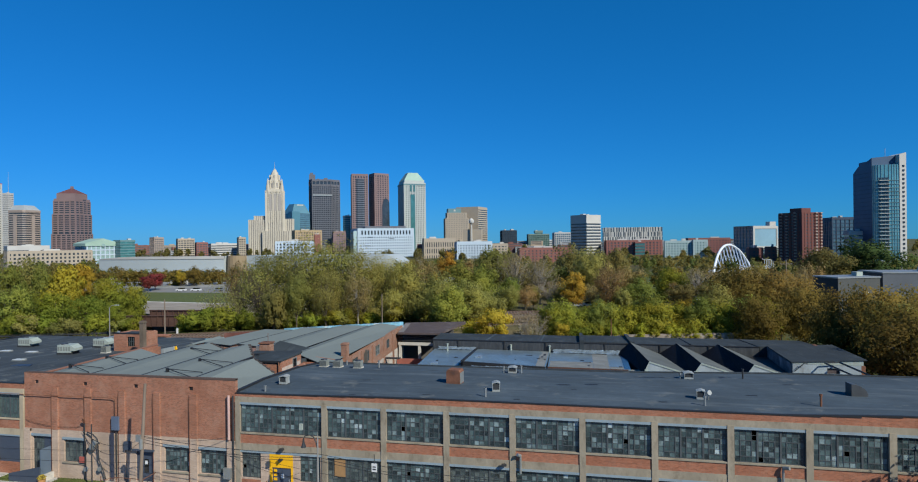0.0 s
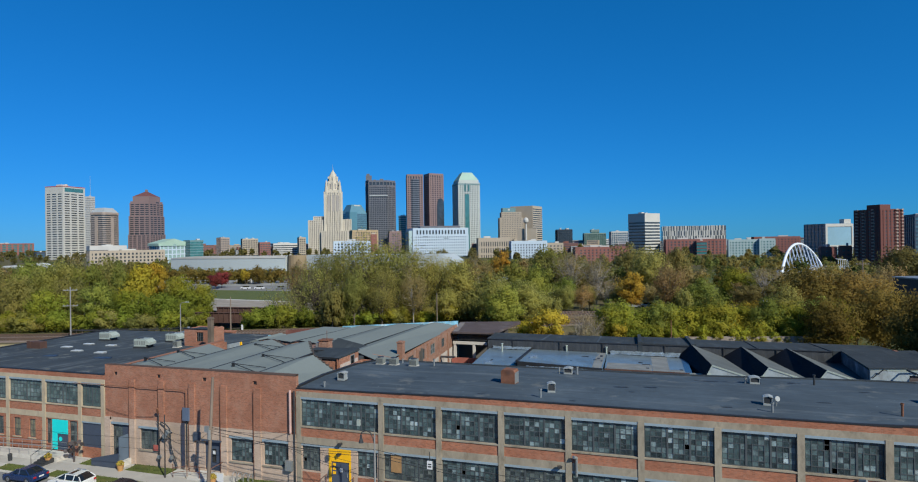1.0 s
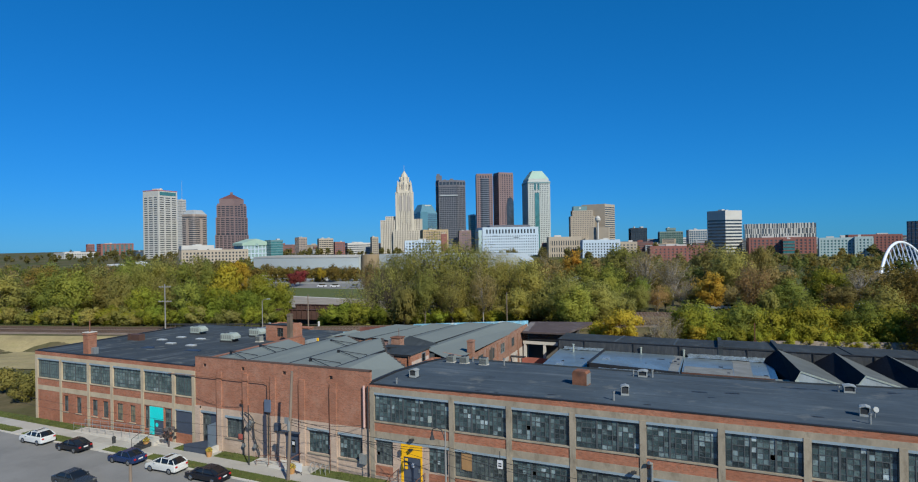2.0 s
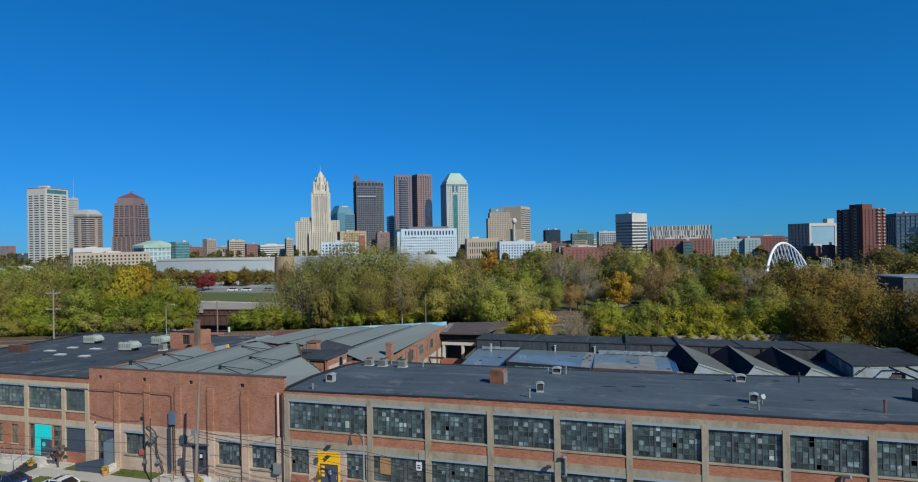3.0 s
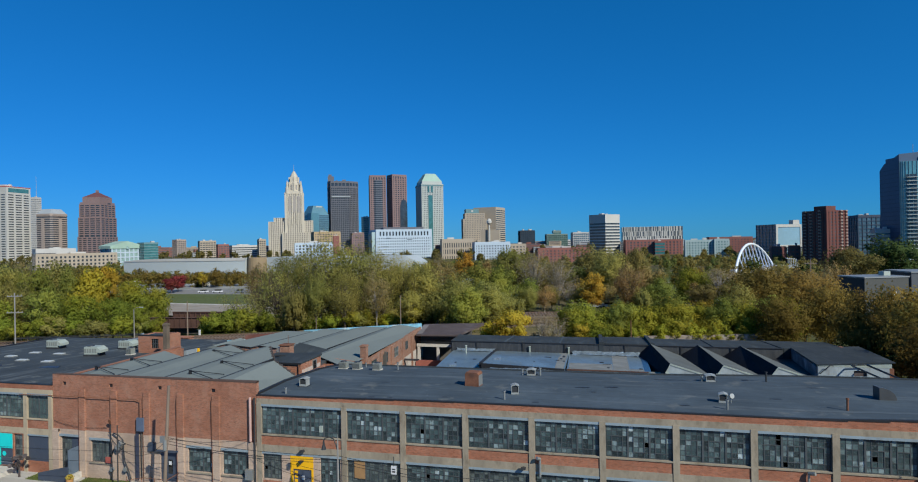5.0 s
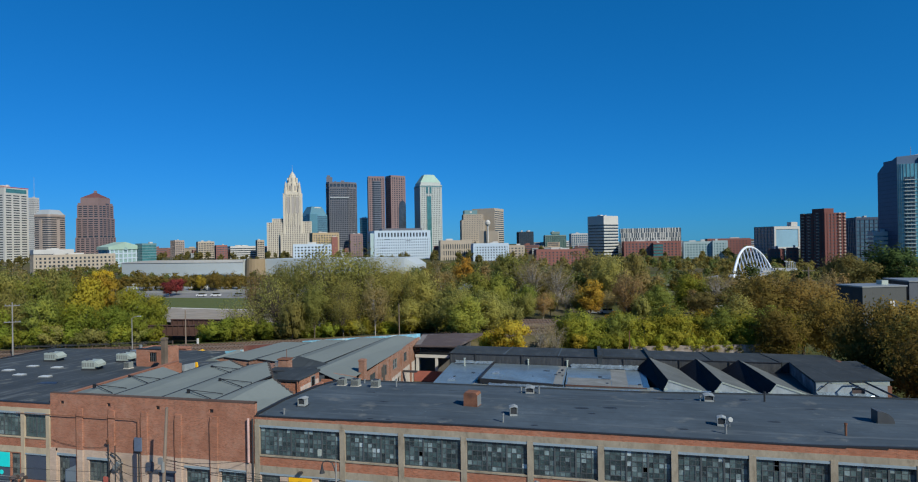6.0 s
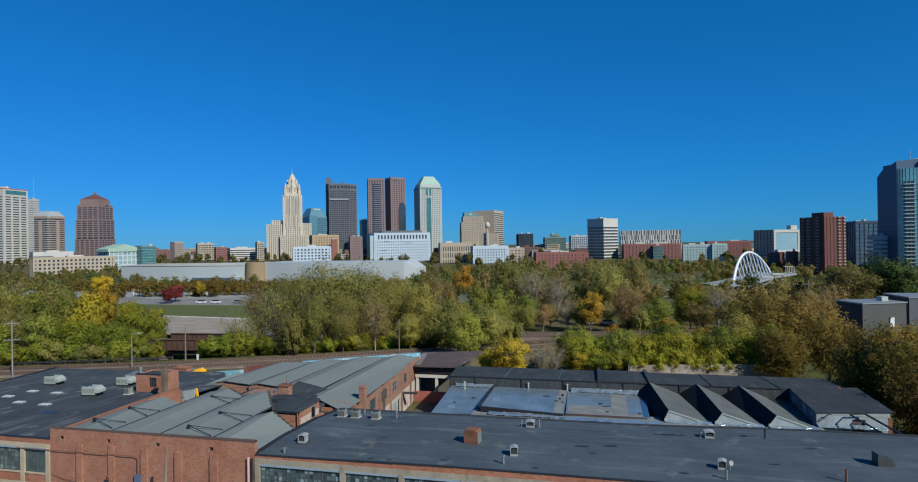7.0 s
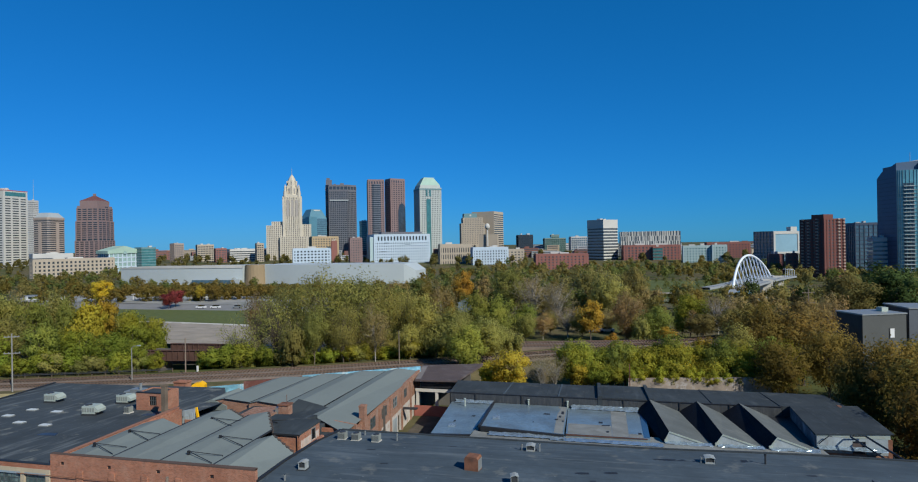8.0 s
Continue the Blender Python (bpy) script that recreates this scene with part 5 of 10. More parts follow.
for key, u, v, h in (("mid", 0.47, 0.985, 0.7), ("mid", 0.995, 0.985, 0.75), ("west", 0.37, 0.86, 0.95)):
    q = on_sheet(key, u, v)
    single("roof_vent_pipe", Shape().tube((0, 0, -0.2), (0, 0, h), 0.11).tube((0, 0, h), (0, 0, h + 0.1), 0.17), PALE_METAL, "thin galvanised vent pipe on the silver roof", "vent", pose(q.x, q.y, q.z), group="vent pipes")
for key, u, v in (("mid", 0.09, 0.30), ("west", 0.3, 0.2)):
    q = on_sheet(key, u, v)
    single("loose_sheet", Shape().prism([(0, 0), (0.9, 0.1), (0.8, 0.7), (0.1, 0.6)], -0.05, [0.14, 0.09, 0.26, 0.22]), SILVER_BRIGHT, "crumpled loose metal sheet lying on the roof", "debris", pose(q.x, q.y, q.z), group="loose sheets")
TOOTH_GREY = surface("worn_grey_felt", (0.105, 0.116, 0.118), 0.95, 0.15, 0.3, 4, (0.16, 0.17, 0.165), 0.5, 0.4, spec=0.05)
# each roof light: apex and valleys at the front and at the back
TF, TB = 22.8, 36.7
APEX_F, APEX_B = (35.0, 40.3, 45.5), (34.25, 40.05, 45.1)
VAL_F, VAL_B = (34.35, 39.4, 44.55, 49.45), (32.7, 37.9, 43.0, 48.3)
for i in range(3):
    t = thing("saw_tooth_roof", "grey saw-tooth roof light with white boarded gable", "roof light", group="saw-tooth roof lights")
    af, ab, lf, lb, rf, rb2 = APEX_F[i], APEX_B[i], VAL_F[i], VAL_B[i], VAL_F[i + 1] - 0.08, VAL_B[i + 1] - 0.02
    part("grey_slope", Shape().prism([(af, TF), (rf, TF), (rb2, TB), (ab, TB)], 4.9, [7.06, 5.8, 5.3, 6.7]), TOOTH_GREY, t)
    part("black_face", Shape().prism([(lf, TF), (af - 0.004, TF), (ab - 0.004, TB), (lb, TB)], 4.9, [5.8, 7.05, 6.69, 5.3]), TOOTH_GLASS, t, "glazed west face coloured near-black for its shade")
    part("gable", Shape().extrude_y([(lf + 0.06, 5.3), (rf - 0.1, 5.3), (rf - 0.1, 5.8), (af, 6.95), (lf + 0.06, 5.75)], TF - 0.14, TF - 0.01), WHITE_BOARD, t, "white boarded gable")
    vb = Shape()
    for (xa, za_), (xb, zb_) in (((lf, 5.75), (af, 7.08)), ((af, 7.08), (rf, 5.78))):
        vb.extrude_y([(xa, za_ - 0.13), (xb, zb_ - 0.13), (xb, zb_ + 0.03), (xa, za_ + 0.03)], TF - 0.2, TF - 0.142)
    part("verge_board", vb, PALE_METAL, t)
    part("louvre", Shape().box(lf + 0.15, lf + 0.5, TF - 0.3, TF - 0.142, 5.75, 6.2), PALE_METAL, t)
blk = thing("black_shed", "long low shed wrapped in black sheeting", "shed")
SY0, SY1 = 36.8, 46.3
bx = [7.4, 15, 22.5, 28.0, 34.4, 42, 50, 58]
for k, (a, b) in enumerate(zip(bx, bx[1:])):
    a2 = 6.4 if k == 0 else a
    up_ = 0.12 if k in (3,) else 0.0
    part("roof_sheet", Shape().prism([(a, SY0), (b - 0.03, SY0), (b - 0.03, SY1), (a2, SY1)], 5.2, [6.5 + up_, 6.45 + up_, 5.78 + up_, 5.8 + up_]), ROOF_TARP, blk)
    part("lap_seam", Shape().prism([(a - 0.1, SY0), (a + 0.1, SY0), (a2 + 0.1, SY1), (a2 - 0.1, SY1)], 5.3, [6.54, 6.54, 5.85, 5.85]), ROOF_BLACK if a in (15, 22.5) else ROOF_TARP, blk)
# sheeting hung on the front, drawn into folds
sheet = Shape()
sr_ = random.Random(12)
m_ = 150
for i in range(m_ + 1):
    x = 7.4 + 42.6 * i / m_
    for z, amp in ((6.44, 0.02), (5.9, 0.10), (5.35, 0.14), (4.7, 0.1)):
        sheet.v.append((x, SY0 - 0.1 - sr_.uniform(0, amp), z))
sheet.f = [(i * 4 + j + 1, (i + 1) * 4 + j + 1, (i + 1) * 4 + j, i * 4 + j) for i in range(m_) for j in range(3)]
part("front_sheet", sheet, surface("wind_blown_sheeting", (0.045, 0.048, 0.052), 0.45, 0.25, 1.2, 3, (0.09, 0.09, 0.09), 0.5, 1.5, stretch=(3, 1, 0.4), bump=0.6, spec=0.4), blk, smooth=True)
part("front_wall", Shape().box(7.4, 50, SY0 - 0.04, SY0 + 0.1, 0, 6.4), TAR, blk)
part("eave_trim", Shape().box(7.3, 50, SY0 - 0.22, SY0 - 0.05, 6.42, 6.5), TAR, blk)
part("side_sheet", Shape().prism([(7.25, SY0), (7.39, SY0), (6.39, SY1), (6.25, SY1)], 0, [6.4, 6.4, 5.72, 5.72]), ROOF_TARP, blk)
part("rear_wall", Shape().box(6.5, 58, SY1 - 0.3, SY1 - 0.05, 0, 5.6), OLD_BRICK, blk)
for x in (28.0, 34.5):
    part("fire_wall_fin", Shape().prism([(x - 0.3, SY0 - 0.2), (x + 0.3, SY0 - 0.2), (x + 0.15, SY1), (x - 0.3, SY1)], 5.2, [6.8, 6.8, 6.25, 6.25]), ROOF_TARP, blk, "sheeted fin wall")
for x in (11.0, 17.5, 23.2, 31, 38, 44):
    part("batten", Shape().box(x - 0.06, x + 0.06, SY0 - 0.28, SY0 - 0.2, 4.9, 6.44), TAR, blk)
east = thing("east_shed", "flat-roofed shed with a white boarded front and dark grey roof", "shed")
# the darker roofing colour here also stands in for tree shadow
part("roof_sheet", Shape().slab([(49.55, 24.2, 7.18), (56.7, 24.2, 7.58), (58.4, 36.8, 6.95), (50.9, 36.8, 6.62)], 0.1), ROOF_TARP, east)
part("front_boarding", Shape().wall(49.7, 56.2, 5.3, 6.95, 24.3, 24.6, [(53.0, 54.2, 5.3, 6.6)]), WHITE_BOARD, east, "stained white boarding")
part("fascia", Shape().prism([(49.7, 24.28), (56.4, 24.28), (56.4, 24.6), (49.7, 24.6)], 6.952, [7.07, 7.45, 7.45, 7.07]), PALE_METAL, east)
part("front_door", Shape().box(53.0, 54.2, 24.5, 24.58, 5.3, 6.6), BROWN_SHEET, east)
part("side_wall", Shape().prism([(49.65, 24.6), (49.85, 24.6), (51.1, 36.6), (50.9, 36.6)], 4.8, [6.9, 6.9, 6.5, 6.5]), surface("side_boarding", (0.10, 0.11, 0.13), 0.8, 0.4, 0.6, 4, (0.35, 0.38, 0.42), 0.6, 0.5), east, "dark boarding with pale patches")
part("east_wall", Shape().box(56.2, 56.6, 24.3, 37, 0, 6.9), RUST, east)
part("valley_gutter", Shape().prism([(49.3, 22.9), (49.9, 22.9), (51.0, 36.7), (48.1, 36.7)], 4.6, [5.7, 5.7, 5.2, 5.2]), TAR, east)
part("under_wall", Shape().box(49.7, 56.2, 24.35, 24.7, 0, 5.3), OLD_BRICK, east)
for pts_s, r_ in ((((52.65, 23.9, 7.2), (53.5, 18.0, 6.95)), 0.09), (((54.05, 23.9, 7.3), (55.0, 18.0, 6.97)), 0.1), (((52.65, 23.9, 7.22), (54.05, 23.9, 7.32)), 0.06),
                  (((49.8, 24.1, 6.2), (50.7, 23.9, 7.15), (51.0, 23.9, 7.1)), 0.05), (((53.7, 17.6, 6.6), (53.7, 17.6, 7.5)), 0.06), (((55.4, 17.6, 6.6), (55.4, 17.6, 7.2)), 0.05)):
    part("steel_strut", Shape().line(pts_s, r_), DARK_METAL, east, "dark diagonal steel strut")
brown = thing("open_shed", "open-fronted shed with a brown sheet roof", "shed")
part("roof_sheet", Shape().prism([(-0.7, 45.4), (6.2, 45.9), (8.0, 58), (-2.3, 55.3)], 5.55, [5.8, 5.8, 6.0, 6.0]), BROWN_SHEET, brown)
part("roof_stain", Shape().prism([(-0.75, 46.0), (0.1, 46.2), (-1.2, 54.6), (-2.1, 54.4)], 5.7, [5.83, 5.83, 6.02, 6.02]), surface("pale_streaked_sheet", (0.18, 0.16, 0.155), 0.85, 0.3, 0.6, 4), brown, "pale streaked sheet")
for x in (-0.6, 2.6, 5.6):
    part("concrete_frame", Shape().box(x - 0.2, x + 0.2, 46.4, 46.8, 0, 3.7), PALE_CONCRETE, brown)
part("concrete_frame", Shape().box(-0.9, 6.1, 46.35, 46.85, 3.7, 4.15), PALE_CONCRETE, brown)
tr = Shape().box(-0.9, 6.1, 46.4, 46.6, 5.3, 5.5)
for k in range(10):
    x = -0.7 + k * 0.65
    tr.tube((x, 46.5, 5.4), (x + 0.33, 46.5, 4.5), 0.025).tube((x + 0.33, 46.5, 4.5), (x + 0.65, 46.5, 5.4), 0.025)
tr.box(-0.9, 6.1, 46.4, 46.6, 4.4, 4.5).box(-0.9, 6.1, 46.45, 46.55, 4.85, 4.93)
part("steel_truss", tr, DARK_METAL, brown)
part("red_hoarding", Shape().box(-0.9, 6.2, 45.6, 45.7, 0, 1.7), surface("faded_red_paint", (0.30, 0.10, 0.075), 0.8, 0.2), brown)
part("back_wall", Shape().box(-1.8, 7.0, 52, 52.3, 0, 5.5), INTERIOR, brown)
part("canopy", Shape().box(-0.9, 1.6, 38.8, 39.7, 3.0, 3.12), DARK_METAL, brown)
single("yard", Shape().box(0.5, 13, 14.2, 47, -0.2, 0.05), surface("yard_ground", (0.09, 0.075, 0.06), 0.95, 0.4, 0.4, 5, (0.05, 0.07, 0.03), 0.6, 0.6), "damp dark yard with weeds between the buildings", "yard", kind="structure")

# ---------------------------------------------------------------- roof equipment


COIL = surface("coil_grey", (0.20, 0.215, 0.20), 0.6)


VENT_WHITE = surface("weathered_white_metal", (0.31, 0.33, 0.325), 0.5, 0.15, 1.5, 8, (0.30, 0.27, 0.23), 0.5, 1.6, metal=0.1)


def box_vent(x, y, z, w, h, label, leg=0.18, at_rot=0):
    """A square roof cowl: flashed kerb, neck with a dark block for its shaded throat, and a bent sheet hood."""
    t = thing("roof_vent", label, "vent", pose(x, y, z, 0, 0, at_rot), group="roof vents")
    part("flashing", Shape().box(-w * 0.72, w * 0.72, -w * 0.72, w * 0.72, -0.06, 0.02), TAR, t)
    part("kerb", Shape().box(-w / 2, w / 2, -w / 2, w / 2, -0.1, leg), VENT_WHITE, t)
    # solid near-black block paints the shade inside the neck
    part("throat", Shape().box(-w * 0.4, w * 0.4, -w * 0.4, w * 0.4, leg, h * 0.8), DARK_METAL, t, "solid dark block standing in for the shaded throat")
    for sx in (-1, 1):
        part("side_plate", Shape().box(sx * w * 0.46 - 0.02, sx * w * 0.46 + 0.02, -w * 0.5, w * 0.46, leg, h * 0.92), VENT_WHITE, t)
    hood = [(-w * 0.55, h * 0.84), (-w * 0.3, h * 0.93), (w * 0.1, h * 1.0), (w * 0.56, h * 0.88)]
    part("hood", Shape().extrude_y([(a, b - 0.03) for a, b in hood] + [(a, b + 0.03) for a, b in reversed(hood)], -w * 0.55, w * 0.55), VENT_WHITE, t, "bent white sheet hood")
    return t


def condenser(x, y, z, r=0.45, h=0.95):
    t = thing("condenser_unit", "grey air-conditioning condenser with a fan on top", "air conditioner", pose(x, y, z), group="condensers")
    part("casing", Shape().box(-r, r, -r, r, 0.08, h), COIL, t)
    part("fan_ring", Shape().tube((0, 0, h), (0, 0, h + 0.06), r * 0.85, r * 0.8, 16), DARK_METAL, t)
    g = Shape()
    for k in range(7):
        q = -r + 2 * r * (k + 0.5) / 7
        g.box(q - 0.02, q + 0.02, -r - 0.012, -r - 0.001, 0.15, h - 0.08)
    part("grille", g, DARK_METAL, t)
    part("plinth", Shape().box(-r - 0.05, r + 0.05, -r - 0.05, r + 0.05, -0.05, 0.08), PALE_CONCRETE, t)
    return t


def packaged_unit(x, y, w, d, h, rz=0):
    z = roof_w(y)
    t = thing("rooftop_unit", "pale green packaged rooftop air handler with a hood", "air conditioner", pose(x, y, z, 0, 0, rz), group="rooftop air handlers")
    part("casing", Shape().box(-w / 2, w / 2, -d / 2, d / 2, 0.25, h), PALE_METAL, t)
    part("base_rail", Shape().box(-w / 2 - 0.05, w / 2 + 0.05, -d / 2 - 0.05, d / 2 + 0.05, -0.1, 0.25), DARK_METAL, t)
    part("hood", Shape().prism([(w / 2, -d / 2), (w / 2 + 0.5, -d / 2), (w / 2 + 0.5, d / 2), (w / 2, d / 2)], 0.45, [h - 0.05, 0.75, 0.75, h - 0.05]), PALE_METAL, t)
    g = Shape()
    for k in range(5):
        q = -w / 2 + w * (k + 0.5) / 5
        g.box(q - w / 14, q + w / 14, -d / 2 - 0.02, -d / 2 - 0.002, 0.45, h - 0.2)
    part("coil_panel", g, COIL, t)
    part("fan_ring", Shape().tube((-w / 4, 0, h), (-w / 4, 0, h + 0.08), d * 0.3, d * 0.28, 14), DARK_METAL, t)
    return t


box_vent(2.5, 3.4, 8.21, 0.66, 0.72, "white box vent on the dark roof")
box_vent(20.9, 3.7, 8.22, 0.6, 0.8, "pale box vent on the dark roof", at_rot=12)
v3 = box_vent(36.45, 3.9, 8.22, 0.58, 0.72, "pale box vent with a dish on the dark roof", at_rot=-8)
part("dish", Shape().tube((0.55, -0.1, 0.55), (0.62, -0.2, 0.58), 0.19, 0.19, 14), GALV, v3, "small round dish")
part("dish_mast", Shape().tube((0.55, -0.1, -0.1), (0.55, -0.1, 0.6), 0.04), GALV, v3)
box_vent(21.25, 12.9, hall_roof_z(21, 12.9), 0.78, 0.62, "pale louvred roof unit")
box_vent(37.1, 12.4, hall_roof_z(37, 12.4), 0.78, 0.62, "pale louvred roof unit")
for x, y in ((1.95, 12.6), (3.5, 12.5), (5.7, 12.45)):
    condenser(x, y, hall_roof_z(x, y), 0.38, 0.72)
rb = thing("rusted_ventilator", "large square rusted sheet-metal roof ventilator", "vent", pose(17.0, 6.25, 8.1, 0, 0, -9))
part("casing", Shape().box(-0.62, 0.62, -0.5, 0.5, 0.0, 1.05).extrude_y([(-0.62, 1.05), (0.62, 1.05), (0.5, 1.22), (-0.5, 1.22)], -0.5, 0.5), RUST, rb)
part("side_panel", Shape().box(0.622, 0.64, -0.45, 0.45, 0.1, 1.0), GALV, rb)
hd = thing("curved_exhaust_hood", "dark curved sheet-metal exhaust hood", "vent", pose(48.3, 7.2, 8.06, 0, 0, 4) @ Matrix.Diagonal((0.62, 0.75, 0.72, 1)))
arc = [(-0.75, 0.1)] + [(-0.75 + 1.9 * math.sin(i * math.pi / 16), 0.15 + 1.25 * math.cos(i * math.pi / 16)) for i in range(9)]
HOOD_GREY = surface("weathered_hood_metal", (0.085, 0.09, 0.095), 0.45, 0.2, 1, 8, metal=0.3)
part("hood", Shape().extrude_y([(-0.75, 0.1), (1.15, 0.1)] + [(x, z) for x, z in reversed(arc[1:-1])], -0.6, 0.6), HOOD_GREY, hd)
part("kerb", Shape().box(-0.85, 1.18, -0.66, 0.66, -0.1, 0.1), TAR, hd)
for x, y, h, m in ((44.3, 2.9, 0.85, RUST), (41.8, 12.95, 0.9, DARK_METAL), (2.2, 0.8, 0.5, GALV), (20.4, 1.5, 0.7, GALV), (7.6, 13.3, 0.75, GALV), (36.3, 1.7, 0.7, GALV), (3.5, 14.8, 0.45, GALV), (20.4, 12.85, 0.6, GALV), (22.1, 12.8, 0.75, GALV), (36.4, 12.3, 0.5, GALV)):
    single("vent_pipe", Shape().tube((0, 0, -0.15), (0, 0, h), 0.08).tube((0, 0, h - 0.12), (0, 0, h), 0.11), m, "short vent pipe standing on the dark roof", "vent", pose(x, y, hall_roof_z(x, y)), group="roof pipes")
ACRYLIC = surface("white_acrylic", (0.5, 0.52, 0.51), 0.4, 0.08)
packaged_unit(-43.8, 20.7, 1.65, 1.35, 1.15, 4)
packaged_unit(-32.8, 16.1, 1.65, 1.35, 1.15, 8)
packaged_unit(-33.7, 22.2, 1.65, 1.35, 1.15, 4)
condenser(-29.0, 17.7, roof_w(17.7), 0.36, 0.8)
for x, y in ((-42.0, 13.1), (-37.6, 10.9), (-42.0, 16.2), (-33.6, 10.6), (-38.0, 16.0)):
    s = thing("skylight", "flat white roof light in a low kerb", "skylight", pose(x, y, roof_w(y), 0, 0, 3), group="skylights")
    part("kerb", Shape().box(-0.62, 0.62, -0.36, 0.36, -0.1, 0.1), GALV, s)
    part("pane", Shape().box(-0.58, 0.58, -0.32, 0.32, 0.1, 0.14), ACRYLIC, s)
single("roof_plant_box", Shape().box(-46.4, -44.2, 11.3, 12.2, 7.4, 8.35).box(-46.4, -45.8, 11.25, 11.3, 7.5, 8.45), GIRDER, "low rusted plant box on the black roof", "plant box")
single("roof_equipment", Shape().box(-37.5, -35.5, 27.0, 28.2, 6.4, 7.4).tube((-36, 27.4, 7.4), (-36, 27.4, 8.2), 0.2).box(-39, -37.6, 27.5, 28.5, 6.5, 6.9), GALV, "cluster of galvanised roof equipment", "equipment")
for x, y, w in ((-37.8, 6.8, 1.6), (-31.0, 7.4, 2.2), (-26.5, 17.0, 1.8)):
    single("blue_tarp_patch", Shape().prism([(x, y), (x + w, y + 0.2), (x + w * 0.8, y + 0.9), (x + 0.2, y + 0.7)], roof_w(y) - 0.1, roof_w(y) + 0.02), surface("blue_patch", (0.03, 0.05, 0.09), 0.6, 0.4), "faded blue patch on black roofing", "roof patch", group="roof patches")

# ---------------------------------------------------------------- street things


def rounded(ob, width):
    """Softened sheet-metal edges."""
    md = ob.modifiers.new("soft_edges", 'BEVEL')
    md.width, md.segments, md.limit_method = width, 3, 'ANGLE'
    for p in ob.data.polygons:
        p.use_smooth = True
    return ob


def car(x, y, paint_col, label, suv=False, rz=0.0, length=4.6):
    t = thing("car", label, "car", pose(x, y, 0, 0, 0, rz) @ Matrix.Diagonal((0.84, 0.84, 0.84, 1)), group="parked cars")
    L, W = length / 2, 0.9
    h = 1.58 if suv else 1.38
    belt = 1.02 if suv else 0.9
    paint = bpy.data.materials.get("paint_" + "%02d%02d%02d" % tuple(int(c * 99) for c in paint_col))
    if not paint:
        paint = surface("paint_" + "%02d%02d%02d" % tuple(int(c * 99) for c in paint_col), paint_col, 0.25, 0.04, 1, 20, bump=0, spec=0.6)
    # rear faces +x
    side = [(-L, 0.35), (-L + 0.05, 0.25), (L - 0.05, 0.28), (L, 0.45), (L - 0.03, belt - 0.05), (L - 0.15, belt + 0.02), (-L + 1.25, belt + 0.02), (-L + 0.25, belt - 0.2), (-L + 0.02, 0.62)]
    s = Shape()
    n = len(side)
    for yy, k in ((-W, 0.97), (-W * 0.55, 1.0), (W * 0.55, 1.0), (W, 0.97)):
        s.v += [(px * k, yy, pz if abs(yy) < W else min(pz, belt - 0.04) + 0.02) for px, pz in side]
    for r in range(3):
        s.f += [(r * n + (i + 1) % n, r * n + i, (r + 1) * n + i, (r + 1) * n + (i + 1) % n) for i in range(n)]
    s.f += [tuple(range(n)), tuple(range(4 * n - 1, 3 * n - 1, -1))]
    rounded(part("body", s, paint, t, smooth=False), 0.14)
    if suv:
        prof = [(-L + 1.05, belt), (L - 0.1, belt), (L - 0.55, h - 0.16), (L - 1.05, h), (-L + 2.4, h), (-L + 1.95, h - 0.1)]
    else:
        prof = [(-L + 1.15, belt), (L - 0.55, belt), (L - 1.25, h - 0.06), (L - 1.6, h), (-L + 2.2, h), (-L + 1.85, h - 0.07)]
    g = Shape()
    k = len(prof)
    for yy in (-1, 1):
        g.v += [(px, yy * (W - 0.06 - 0.2 * (pz - belt) / (h - belt)), pz) for px, pz in prof]
    g.f += [tuple(range(k)), tuple(range(2 * k - 1, k - 1, -1))] + [((i + 1) % k, i, k + i, k + (i + 1) % k) for i in range(k)]
    rounded(part("window_glass", g, CAR_GLASS, t, "dark tinted windows"), 0.12)
    rx0, rx1 = prof[4][0], prof[3][0]
    part("roof_panel", Shape().prism([(rx0 - 0.1, -W + 0.24), (rx1 + 0.15, -W + 0.24), (rx1 + 0.15, W - 0.24), (rx0 - 0.1, W - 0.24)], h - 0.05, h + 0.02), paint, t)
    pil = Shape()
    for yy in (-1, 1):
        yb, yt = yy * (W - 0.05), yy * (W - 0.25)
        for (a, b), (c, d) in ((prof[0], prof[5]), (prof[1], prof[2]), ((0.15, belt), (0.1, h))) + ((((L - 1.1, belt), (L - 1.05, h)),) if suv else ()):
            pil.tube((a, yb, b), (c, yt, d), 0.05, 0.045, 6)
        pil.tube((rx0 - 0.15, yt, h - 0.03), (rx1 + 0.3, yt, h - 0.03), 0.04, 0.04, 6)
    part("pillar", pil, paint, t)
    if suv:
        part("roof_window", Shape().box(rx0 + 0.1, rx1 - 0.5, -0.5, 0.5, h + 0.02, h + 0.03), CAR_GLASS, t)
        part("roof_rail", Shape().tube((rx0, -0.62, h + 0.05), (rx1, -0.62, h + 0.05), 0.025).tube((rx0, 0.62, h + 0.05), (rx1, 0.62, h + 0.05), 0.025), CHROME, t)
    for sx in (-L + 0.85, L - 0.9):
        for sy in (-1, 1):
            w = part("wheel", Shape().tube((sx, sy * (W - 0.2), 0.33), (sx, sy * (W + 0.015), 0.33), 0.34, 0.34, 18), RUBBER, t, "black tyre")
